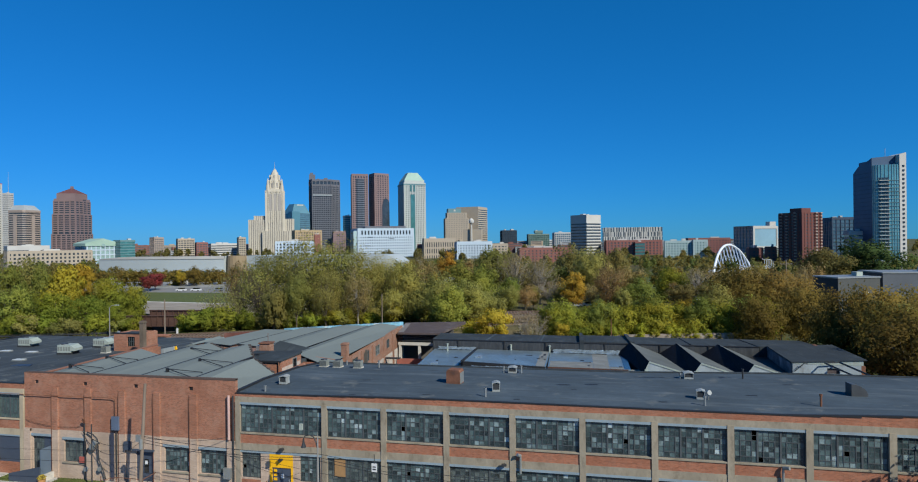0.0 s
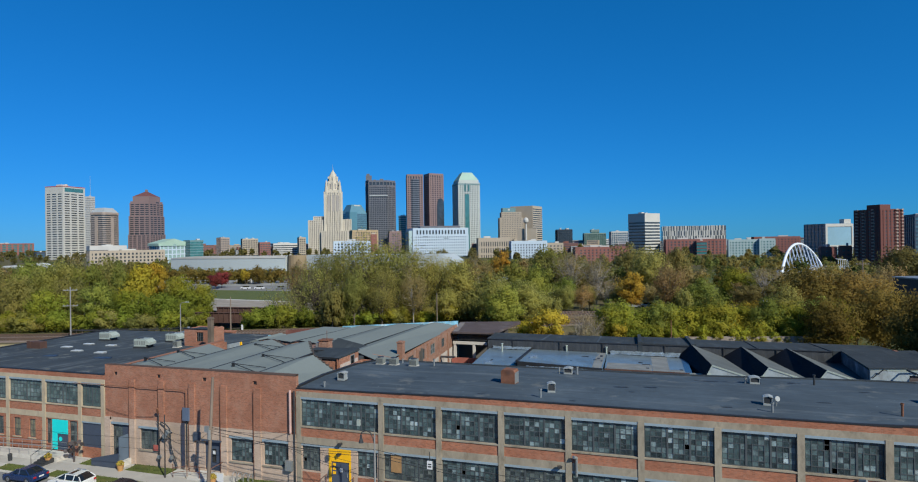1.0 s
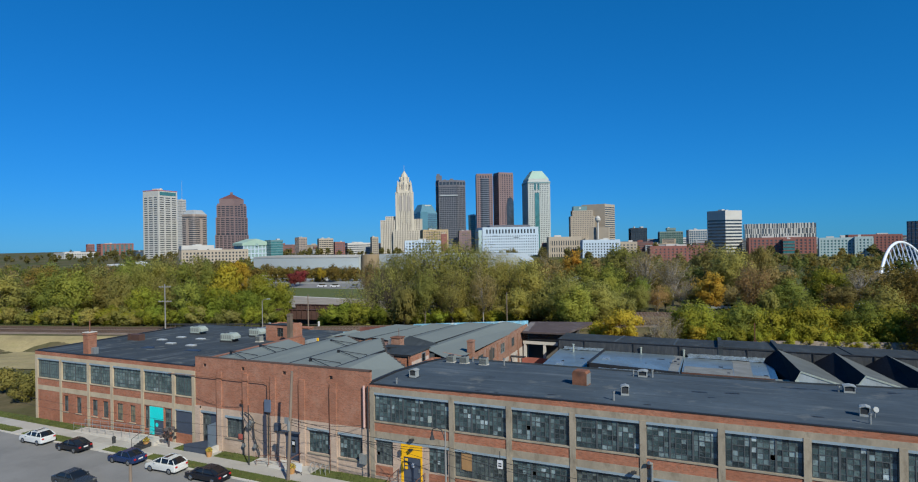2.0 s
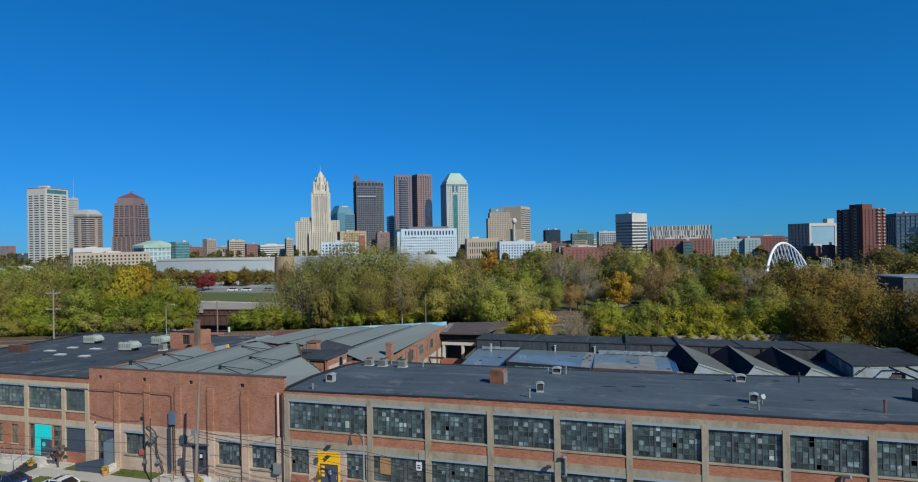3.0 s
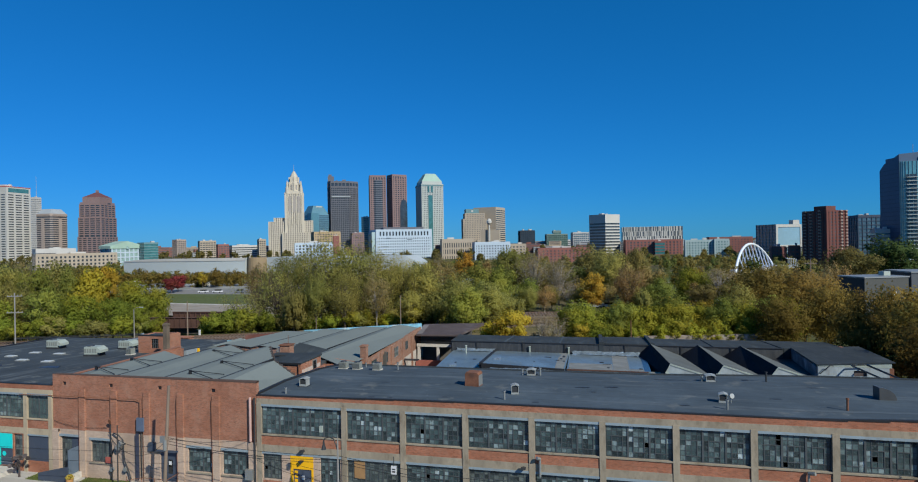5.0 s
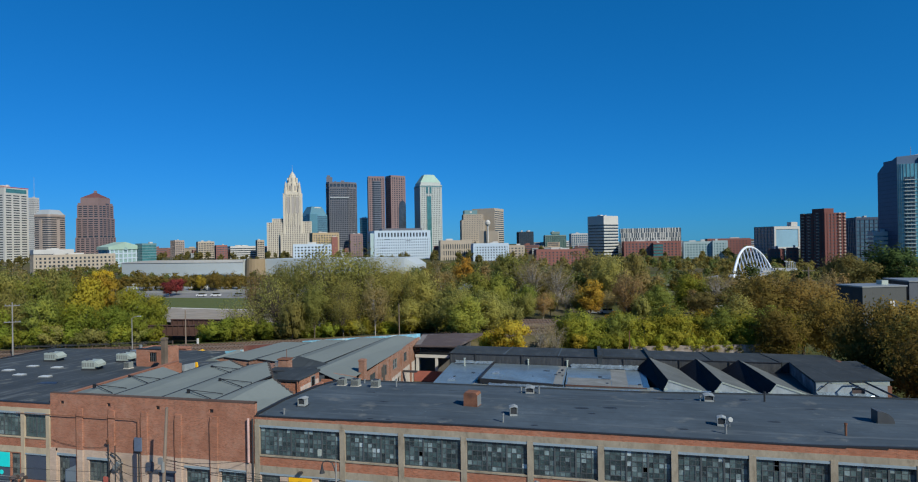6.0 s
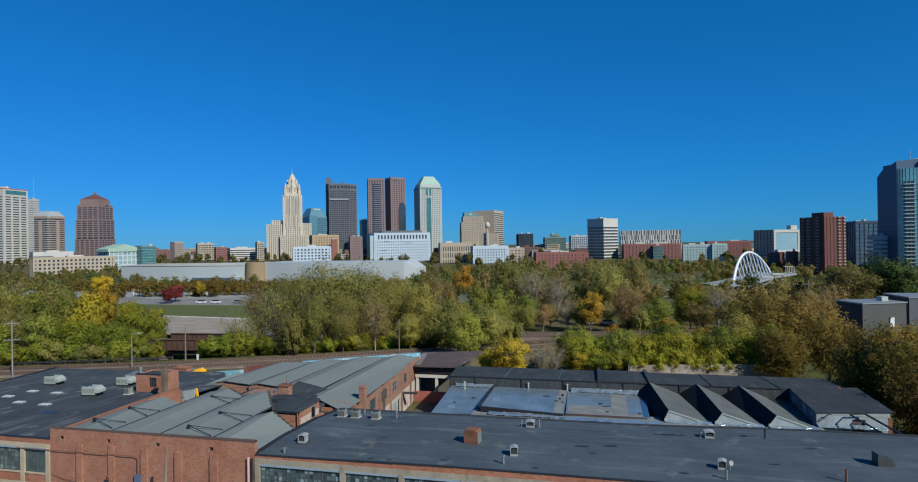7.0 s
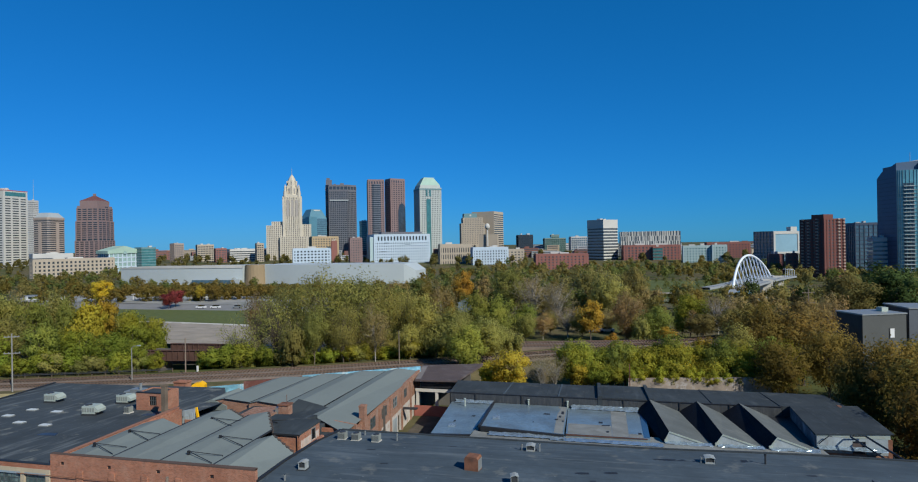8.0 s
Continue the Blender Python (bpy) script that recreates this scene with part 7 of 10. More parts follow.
LIME = foliage("yellow_green_leaves", [(0.255, 0.265, 0.034), (0.34, 0.295, 0.038), (0.17, 0.215, 0.036)])
YELLOW = foliage("yellow_leaves", [(0.42, 0.31, 0.032), (0.48, 0.33, 0.040), (0.32, 0.28, 0.041)])
BROWN = foliage("russet_leaves", [(0.215, 0.162, 0.038), (0.185, 0.148, 0.038), (0.21, 0.14, 0.036)])
TAN = foliage("tan_leaves", [(0.31, 0.225, 0.10), (0.26, 0.20, 0.085), (0.34, 0.21, 0.085)])
ORANGE = foliage("orange_leaves", [(0.42, 0.25, 0.033), (0.33, 0.20, 0.038), (0.38, 0.28, 0.042)])
REDLEAF = foliage("crimson_leaves", [(0.30, 0.055, 0.061), (0.24, 0.05, 0.05), (0.28, 0.09, 0.06)])
DARKGREEN = foliage("dark_green_leaves", [(0.040, 0.062, 0.018), (0.055, 0.075, 0.02), (0.034, 0.054, 0.017)], 0.3)
TWIG = foliage("grey_twigs", [(0.20, 0.155, 0.085), (0.17, 0.135, 0.07), (0.22, 0.165, 0.085)], 0.3)


def crown_mesh(seed, h, w, base, count, leaf, clumps, ragged=1.0, flat=1.0, slim=0.75):
    """Leaf clusters set in clumps round the limbs; also the limb ends, for the wood."""
    r = np.random.RandomState(seed)
    mid, half = (h + base) / 2, (h - base) / 2
    d = r.normal(size=(clumps, 3))
    d /= np.linalg.norm(d, axis=1)[:, None]
    rad = r.uniform(0.35, 1.0, clumps) ** 0.6
    c = d * rad[:, None] * np.array([w * 0.44, w * 0.44, half * 0.87]) * r.uniform(1 - 0.28 * ragged, 1 + 0.12 * ragged, clumps)[:, None]
    low = c[:, 2] < 0
    c[low, :2] *= 0.85
    c[:, 2] += mid
    per = max(4, count // clumps)
    sig = w * 0.085 * r.uniform(0.7, 1.5, clumps)
    off = r.normal(size=(clumps * per, 3))
    off /= np.linalg.norm(off, axis=1)[:, None]
    off *= (r.uniform(0.0, 1.0, clumps * per) ** 0.45 * 1.75)[:, None]
    p = np.repeat(c, per, 0) + off * np.repeat(sig, per)[:, None] * np.array([1, 1, 0.8 * flat])
    n = len(p)
    soft = (p - np.array([0, 0, mid])) / np.array([w / 2, w / 2, half]) * 0.8 + off * 0.75 + np.array([0, 0, 0.2])
    soft /= np.linalg.norm(soft, axis=1)[:, None] + 1e-6
    soft += r.normal(size=(n, 3)) * 0.07
    soft /= np.linalg.norm(soft, axis=1)[:, None]
    out = soft + r.normal(size=(n, 3)) * 0.42
    out /= np.linalg.norm(out, axis=1)[:, None]
    u = np.cross(out, r.normal(size=(n, 3)))
    u /= np.linalg.norm(u, axis=1)[:, None]
    v = np.cross(out, u)
    s = leaf * r.uniform(0.6, 1.3, n)[:, None]
    u, v = u * s * 0.58, v * s * 0.58 * slim
    q = np.stack([p - u * 0.7 - v * 0.75, p + u, p - u * 0.5 + v * 0.9], 1).reshape(-1, 3)
    return leaf_mesh("crown", q, np.repeat(soft, 3, 0)), c


def leaf_mesh(name, q, nrm):
    """One small triangle for each leaf spray, shaded with the roundness of its clump."""
    n = len(q) // 3
    me = bpy.data.meshes.new(name)
    me.vertices.add(3 * n)
    me.vertices.foreach_set("co", q.astype(np.float32).ravel())
    me.loops.add(3 * n)
    me.loops.foreach_set("vertex_index", np.arange(3 * n, dtype=np.int32))
    me.polygons.add(n)
    me.polygons.foreach_set("loop_start", np.arange(0, 3 * n, 3, dtype=np.int32))
    me.update(calc_edges=True)
    me.polygons.foreach_set("use_smooth", np.ones(n, dtype=bool))
    me.normals_split_custom_set_from_vertices(nrm.astype(np.float32))
    return me


def wood_mesh(seed, h, base, ends, r0, count):
    r = random.Random(seed)
    s = Shape()
    lean = Vector((r.uniform(-0.4, 0.4), r.uniform(-0.4, 0.4), 0))
    fork = max(0.6, base * 0.9)
    s.tube((0, 0, -0.8), lean * 0.5 + Vector((0, 0, fork)), r0, r0 * 0.75, 8)
    s.tube(lean * 0.5 + Vector((0, 0, fork)), lean + Vector((0, 0, h * 0.72)), r0 * 0.7, r0 * 0.15, 6)
    for e in ends[:count]:
        k = r.uniform(0.0, 0.55)
        a = lean * (0.5 + 0.5 * k) + Vector((0, 0, fork + (h * 0.7 - fork) * k))
        b = Vector(e)
        if b.z < a.z:
            a = lean * 0.5 + Vector((0, 0, min(fork, b.z)))
        m = a.lerp(b, 0.5) + Vector((r.uniform(-0.3, 0.3), r.uniform(-0.3, 0.3), 0.12 * (b - a).length))
        s.tube(a, m, r0 * 0.38, r0 * 0.22, 5).tube(m, b, r0 * 0.22, r0 * 0.06, 4)
        for _ in range(2):
            q = b + Vector((r.gauss(0, 0.9), r.gauss(0, 0.9), r.gauss(0.4, 0.7)))
            s.tube(m.lerp(b, r.uniform(0.3, 0.9)), q, r0 * 0.1, r0 * 0.03, 3)
    return s.mesh("trunk")


TREES = {}


def tree_kind(key, mat_, bark, label, category, h, w, base, count, leaf, clumps, r0, limbs, seeds, ragged=1.0, flat=1.0, slim=0.85):
    kinds = []
    for sd in seeds:
        me, ends = crown_mesh(sd, h, w, base, count, leaf, clumps, ragged, flat, slim)
        me.materials.append(mat_)
        wood = wood_mesh(sd, h, base, [tuple(e) for e in ends], r0, limbs)
        wood.materials.append(bark)
        kinds.append((me, wood))
    TREES[key] = (kinds, label, category)


def plant(key, x, y, scale, rng_, stretch=1.0, z=None, group=""):
    kinds, label, category = TREES[key]
    me, wood = kinds[rng_.randrange(len(kinds))]
    at = pose(x, y, ground_z(x, y) if z is None else z, 0, 0, rng_.uniform(0, 360)) @ Matrix.Diagonal((scale, scale, scale * stretch, 1))
    t = thing("shrub" if category == "shrub" else "tree", label, category, at, group)
    part("trunk", wood, None, t)
    part("crown", me, None, t)
    return t


tree_kind("olive", OLIVE, BARK, "broad tree with olive autumn leaves beside the railway", "tree", 14, 12, 1.5, 9200, 0.40, 74, 0.26, 22, (1, 2, 3))
tree_kind("willow", OLIVE, BARK, "tall airy tree with thinning olive leaves and visible limbs", "tree", 19, 16.5, 1.2, 9600, 0.34, 130, 0.24, 70, (4, 5, 6), 1.2)
tree_kind("green", GREEN, BARK, "leafy green tree beside the railway", "tree", 13, 11, 0.8, 9000, 0.40, 66, 0.25, 14, (7, 8, 9))
tree_kind("lime", LIME, BARK, "bright yellow-green tree beside the railway", "tree", 12, 10.5, 0.5, 9000, 0.39, 64, 0.22, 12, (10, 11, 12))
tree_kind("yellow", YELLOW, BARK, "bright yellow autumn tree", "tree", 9, 8, 1.0, 6400, 0.36, 44, 0.2, 18, (13, 14))
tree_kind("brown", BROWN, BARK, "broad tree with russet brown autumn leaves", "tree", 14, 13, 1.0, 10500, 0.38, 84, 0.3, 26, (15, 16, 17))
tree_kind("tan", TAN, PALE_BARK, "thin tree with faded tan autumn leaves", "tree", 13, 12, 2.0, 5600, 0.35, 66, 0.22, 40, (30, 31), 1.2)
tree_kind("dark", DARKGREEN, BARK, "dark green leafy tree beyond the yards", "tree", 13, 11, 0.8, 8500, 0.42, 60, 0.25, 14, (32, 33))
tree_kind("orange", ORANGE, BARK, "orange autumn tree among the wood", "tree", 11, 8, 2.0, 5000, 0.40, 44, 0.2, 14, (18, 19))
tree_kind("bare", TWIG, PALE_BARK, "nearly bare tree with grey twigs", "tree", 12, 9, 2.0, 2400, 0.5, 70, 0.17, 70, (20, 21), 1.3, 1.0, 0.14)
tree_kind("airy", OLIVE, BARK, "open spreading tree with sparse olive leaves and dark limbs", "tree", 14, 12, 1.2, 2100, 0.30, 80, 0.22, 80, (44, 45), 1.5)
tree_kind("dusky", FAR_OLIVE, BARK, "dull olive-brown tree between railway and river", "tree", 13, 11.5, 1.0, 8600, 0.40, 70, 0.24, 20, (47, 48))
tree_kind("thicket", LIME, BARK, "dense yellow-green shrub thicket beside the tracks", "shrub", 4.2, 5.2, 0.1, 3600, 0.28, 32, 0.08, 10, (22, 23, 24))
tree_kind("scrub", OLIVE, BARK, "olive scrub beside the tracks", "shrub", 3.6, 5.0, 0.1, 3000, 0.28, 30, 0.07, 14, (25, 26))
tree_kind("red", REDLEAF, BARK, "crimson autumn tree in the park", "tree", 8, 8, 1.5, 4200, 0.42, 36, 0.2, 10, (41,))


def fill(x0, x1, low, high, step, rng_):
    """Uneven planting points over a stretch of the plan; low and high give the y range at each x."""
    out = []
    x = x0
    while x < x1:
        y = low(x) + rng_.uniform(0, step)
        while y < high(x):
            out.append((x + rng_.uniform(-0.45, 0.45) * step, y + rng_.uniform(-0.4, 0.4) * step))
            y += step
        x += step
    return out


def wood_stuff(name, label, material, points, rng_, count, leaf, size):
    """A distant stand of trees joined into one: crowns of leaf clusters over short stems."""
    protos = [crown_mesh(200 + k, 13, 10.5, 0.5, count, leaf, 26, 1.2)[0] for k in range(4)]
    cos = []
    for me in protos:
        a = np.empty(len(me.vertices) * 3, np.float32)
        b = np.empty(len(me.loops) * 3, np.float32)
        me.vertices.foreach_get("co", a)
        me.corner_normals.foreach_get("vector", b)
        cos.append((a.reshape(-1, 3), b.reshape(-1, 3)))
    parts_, norms_ = [], []
    for x, y in points:
        c, b = cos[rng_.randrange(4)]
        k, a = rng_.uniform(*size), rng_.uniform(0, 6.28)
        ca, sa = math.cos(a), math.sin(a)
        parts_.append(np.stack([(c[:, 0] * ca - c[:, 1] * sa) * k + x, (c[:, 0] * sa + c[:, 1] * ca) * k + y, c[:, 2] * k * rng_.uniform(0.85, 1.15) + ground_z(x, y)], 1))
        norms_.append(np.stack([b[:, 0] * ca - b[:, 1] * sa, b[:, 0] * sa + b[:, 1] * ca, b[:, 2]], 1))
    me = leaf_mesh(name, np.concatenate(parts_), np.concatenate(norms_))
    me.materials.append(material)
    for pm in protos:
        bpy.data.meshes.remove(pm)
    tagged(new(name, me), label, "trees", kind="stuff")


tr_ = random.Random(77)
# named trees of the wood west of the bridge
for x, y, key, s, up in ((-81.7, 62, "yellow", 1.26, 1.52), (-84.8, 69.5, "yellow", 1.07, 1.80), (-76.4, 69.4, "lime", 0.81, 1.41), (-76.0, 75.6, "lime", 0.69, 1.50),
                        (-85.5, 75.5, "olive", 0.60, 1.48), (-102.5, 73.5, "olive", 0.94, 1.39), (-108.4, 70.1, "tan", 0.76, 1.85), (-102.0, 61.4, "olive", 0.79, 1.65),
                        (-94.1, 61.2, "green", 0.82, 1.67), (-84.1, 59.4, "green", 0.57, 2.30), (-92.1, 53.4, "olive", 0.73, 1.33), (-83.0, 53.4, "green", 0.75, 1.29),
                        (-76.1, 55.1, "lime", 0.76, 1.30), (-69.8, 56.5, "lime", 0.72, 1.22), (-63.9, 56.9, "lime", 0.46, 1.33), (-103.7, 56.9, "olive", 0.80, 1.49),
                        (-92.7, 49.1, "lime", 0.80, 1.19), (-120.2, 65.3, "green", 0.95, 1.51), (-102.9, 50.9, "olive", 0.71, 1.49)):
    plant(key, x, y, s, tr_, up, group="wood west of the bridge")
# tall airy trees over the dirt slope
for x, y, key, s, up in ((-31.7, 78.7, "willow", 1.19, 1.05), (-39.5, 82.1, "willow", 0.98, 1.12), (-26.8, 83, "willow", 1.13, 1.01), (-23.2, 87.9, "willow", 1.02, 1.05),
                        (-18.6, 91.1, "willow", 0.68, 1.44), (-48.4, 86.2, "willow", 0.86, 1.15), (-48.6, 76.9, "airy", 0.98, 1.2), (-51.2, 72.5, "airy", 0.72, 1.15),
                        (-43.0, 75, "airy", 0.95, 1.25), (-44.4, 67.0, "airy", 0.6, 1.1), (-24.7, 71.1, "willow", 0.58, 1.20), (-18.1, 72.7, "tan", 0.59, 1.71),
                        (-29.9, 67.9, "olive", 0.56, 1.54), (-33.3, 65, "scrub", 1.31, 1.96), (-37.0, 72.0, "airy", 0.8, 1.3), (-58.4, 92.1, "tan", 0.69, 1.83)):
    plant(key, x, y, s, tr_, up, group="tall airy trees")
# mixed trees behind the tracks
for x, y, key, s, up in ((-11.9, 87.5, "olive", 0.83, 1.42), (-11.5, 76.3, "olive", 0.61, 0.92), (-5.9, 77.6, "scrub", 1.47, 1.45), (-9.4, 103.5, "orange", 0.56, 1.98),
                        (-22.0, 175, "orange", 1.25, 1.18), (-1.1, 99.2, "green", 0.92, 1.37), (3.9, 100.4, "green", 0.79, 1.50), (-1.8, 161.7, "olive", 1.30, 1.03),
                        (7.5, 148.5, "bare", 2.07, 0.75), (16.1, 140.2, "bare", 1.75, 0.81), (26.8, 168.4, "dusky", 1.53, 0.96), (41.9, 183.2, "dusky", 1.06, 1.40),
                        (31.4, 148.9, "olive", 1.14, 1.08), (26.5, 114.9, "orange", 1.04, 1.01), (4.2, 86, "olive", 0.65, 0.86), (-16.4, 122.4, "tan", 0.84, 1.58)):
    plant(key, x, y, s, tr_, up, group="wood behind the works")
# trees beyond the second line
for x, y, key, s, up in ((-1.1, 88, "green", 0.60, 1.11), (7.4, 88, "scrub", 1.33, 1.24), (-5.5, 90, "lime", 0.58, 1.12), (35.9, 116, "tan", 0.81, 1.42),
                        (43.0, 114, "green", 0.87, 0.93), (52.9, 124, "lime", 0.89, 1.33), (59.1, 120, "bare", 1.14, 0.87), (44.8, 105, "orange", 0.66, 0.51),
                        (60.9, 112, "dusky", 0.79, 0.83), (54.0, 112, "dusky", 0.79, 0.68), (39.2, 112, "scrub", 1.26, 1.84), (20.3, 122, "bare", 1.26, 0.68),
                        (8.8, 122, "green", 0.76, 1.02), (31.7, 107, "orange", 0.53, 0.70), (6.8, 80.5, "olive", 0.61, 0.88), (10.2, 81.3, "scrub", 1.06, 1.58),
                        (1.3, 77.2, "olive", 0.51, 0.99), (-3.5, 190, "tan", 1.19, 0.95)):
    plant(key, x, y, s, tr_, up, group="wood behind the works")
# big russet trees east of the sheds
for x, y, key, s, up in ((58.7, 78, "brown", 1.18, 0.97), (65.1, 76, "brown", 1.16, 0.90), (65.8, 66, "brown", 0.81, 1.14), (53.3, 72, "olive", 0.78, 1.09),
                        (57.0, 62, "brown", 0.74, 1.16), (64.0, 48, "brown", 0.74, 1.34), (68.0, 46, "brown", 0.87, 1.25), (78.5, 60, "brown", 0.96, 0.99),
                        (64.5, 44, "brown", 0.74, 1.08), (68.1, 42, "olive", 0.86, 1.01), (94.6, 132, "dusky", 1.34, 0.97), (107.4, 136, "dark", 1.74, 0.88),
                        (76.9, 112, "dusky", 0.98, 1.01), (65.4, 104, "dusky", 1.00, 0.82), (84.4, 116, "tan", 0.67, 1.64)):
    plant(key, x, y, s, tr_, up, group="russet trees east of the sheds")
# wood on the far side of the tracks, west of the bridge
for x, y in fill(-190, -104, lambda x: rail_y(max(-140, x)) + 12, lambda x: rail_y(max(-140, x)) + (62 if x < -130 else 50), 8.6, tr_):
    if x > -112 and y < 82:
        continue
    plant(tr_.choice(("green", "olive", "lime", "olive", "tan", "brown", "green", "lime")), x, y, tr_.uniform(0.85, 1.22), tr_, group="wood west of the bridge")
for k in range(20):
    x = -140 + 62 * (k + tr_.random()) / 20
    plant(tr_.choice(("thicket", "scrub", "thicket")), x, rail_y(x) + tr_.uniform(8, 10), tr_.uniform(0.75, 1.25), tr_, group="trackside shrubs")
for k in range(18):
    x = -104 + 44 * (k + tr_.random()) / 18
    plant(tr_.choice(("thicket", "scrub", "scrub", "thicket")), x, rail_y(x) + tr_.uniform(7.2, 9.5), tr_.uniform(0.8, 1.3), tr_, group="trackside shrubs")
# shrubs along the tracks, east of the bridge
for k in range(44):
    x = -47 + 54 * (k + tr_.random()) / 44
    plant(tr_.choice(("thicket", "thicket", "thicket", "scrub")), x, rail_y(x) + tr_.choice((8.5, 10.5, 13)) + tr_.uniform(-1, 1), tr_.uniform(0.7, 1.15), tr_, group="trackside shrubs")
# undergrowth below the tall trees
for x, y in fill(-46, -2, lambda x: rail_y(x) + 17, lambda x: 116, 8.0, tr_):
    plant(tr_.choice(("olive", "tan", "scrub", "bare", "olive", "green")), x, y, tr_.uniform(0.34, 0.56), tr_, group="undergrowth behind the tracks")
for x, y in fill(-30, 76, lambda x: 112 + 0.12 * x, lambda x: 142, 9.0, tr_):
    plant(tr_.choice(("olive", "tan", "bare", "green", "olive", "olive")), x, y, tr_.uniform(0.38, 0.62), tr_, group="undergrowth behind the tracks")
# vine-covered row behind the black shed
for k in range(26):
    x = 22 + 38 * (k + tr_.random()) / 26
    plant(("green", "lime", "yellow", "lime", "yellow", "lime")[k % 6], x, 63.5 + 0.06 * (x - 24) + tr_.uniform(0.5, 4.5), tr_.uniform(0.66, 0.84), tr_, group="row behind the black shed")
for k in range(14):
    x = 26 + 32 * (k + tr_.random()) / 14
    plant("thicket", x, 61.4 + 0.06 * (x - 24), tr_.uniform(0.5, 0.8), tr_, z=2.4, group="vines on the wall")
plant("yellow", 12.6, 59.5, 0.98, tr_)
plant("yellow", 9.0, 61.5, 0.7, tr_)
plant("bare", 18.2, 60.5, 0.72, tr_)
plant("bare", 20.2, 62.5, 0.66, tr_)
plant("orange", 48.5, 77.0, 0.78, tr_)
plant("green", 3.5, 67.0, 0.8, tr_)
plant("olive", 0.5, 70.0, 0.72, tr_)
plant("olive", 6.0, 74.0, 0.7, tr_)
plant("olive", -3.0, 82.0, 0.8, tr_)
plant("brown", 53.5, -6.6, 0.85, tr_, z=0)
for x, y, key, k, up in ((64.0, 30.5, "brown", 0.82, 1.08), (66.5, 37.0, "brown", 0.92, 1.05), (71.0, 25.5, "olive", 0.8, 1.1), (76.0, 33.0, "brown", 0.95, 1.0)):
    plant(key, x, y, k, tr_, up, group="russet trees east of the sheds")
plant("red", -167, 189, 1.0, tr_, z=-1.7)
plant("red", -170, 197, 1.15, tr_, z=-1.7)
plant("orange", -174.5, 221, 0.8, tr_, z=-1.8)
plant("brown", -168, 223, 0.72, tr_, z=-1.8)
for x, y, k in ((-49.5, 61.5, 1.15), (-46.8, 62.2, 1.2), (-52.2, 63.6, 0.95), (-44.0, 63.5, 1.25), (-50.5, 66.0, 1.2)):
    plant("thicket", x, y, k, tr_, group="trackside shrubs")
for x, y, k in ((-52.5, 5.5, 0.75), (-55.0, 9.5, 0.95), (-56.5, 3.5, 0.8), (-59.5, 7.0, 1.0), (-57.0, 15.0, 0.8), (-61.5, 12.5, 0.9), (-64.5, 6.0, 1.05), (-58.5, 28.5, 0.9)):
    plant("scrub", x, y, k, tr_, group="shrubs beside the wing")
plant("yellow", -222, 206, 1.5, tr_, z=-1.8)


def clear(x, y):
    """Open ground: lawn and dirt, the bridge approach, the park by the river, the museum."""
    if -215 < x < -66 and 78 < y < 215:
        return False
    if 36 < x < 118 and 196 < y < 540:
        return False
    if 86 < x < 190 and 226 < y < 440:
        return False
    if 74 < x < 112 and 80 < y < 112:
        return False
    return not (-480 < x < -125 and 425 < y < 530)


pts_ = [(x, y) for x, y in fill(-100, 215, lambda x: 150 if -5 < x < 70 else 165 if x < 0 else 140, lambda x: 300, 10, tr_) if clear(x, y)]
tr_.shuffle(pts_)
k = len(pts_)
for name, mat_, lo, hi in (("olive_wood", FAR_OLIVE, 0, 0.42), ("russet_wood", TAN, 0.42, 0.62), ("green_wood", FAR_GREEN, 0.62, 0.78), ("dark_green_wood", DARKGREEN, 0.78, 0.86), ("leafless_wood", BROWN, 0.86, 1.0)):
    wood_stuff(name, "stand of autumn trees between railway and river", mat_, pts_[int(k * lo):int(k * hi)], tr_, 1100, 0.85, (0.6, 0.95))
rows = [(-262 + 5.6 * i + tr_.uniform(-1, 1), 205 + 1.6 * i + tr_.uniform(-4, 4)) for i in range(30)] + [(-270 + 7 * i, 252 + 1.5 * i + tr_.uniform(-5, 5)) for i in range(22)] + [(-300 + 6.5 * i + tr_.uniform(-2, 2), 285 + 1.2 * i + tr_.uniform(-8, 8)) for i in range(34)] + [(-310 + 7 * i, 330 + tr_.uniform(-14, 14)) for i in range(30)]
bank = [(38 + 4.6 * i + tr_.uniform(-1.5, 1.5), 348 + tr_.uniform(-5, 5)) for i in range(16)] + [(36 + 5 * i + tr_.uniform(-2, 2), 425 + tr_.uniform(-12, 12)) for i in range(20)] + [(40 + 7 * i, 500 + tr_.uniform(-12, 12)) for i in range(16)]
wood_stuff("riverside_row", "small trees in rows along the riverside lawn", FAR_GREEN, bank, tr_, 700, 0.8, (0.35, 0.6))
wood_stuff("park_row", "clipped russet trees in park rows", BROWN, rows, tr_, 900, 0.95, (0.72, 0.98))
pts_ = [(x, y) for x, y in fill(-640, 420, lambda x: 300, lambda x: 760 if x > -110 else 640, 18, tr_) if clear(x, y) and not (-380 < x < -110 and y < 425 and tr_.random() < 0.5)]
tr_.shuffle(pts_)
k = len(pts_)
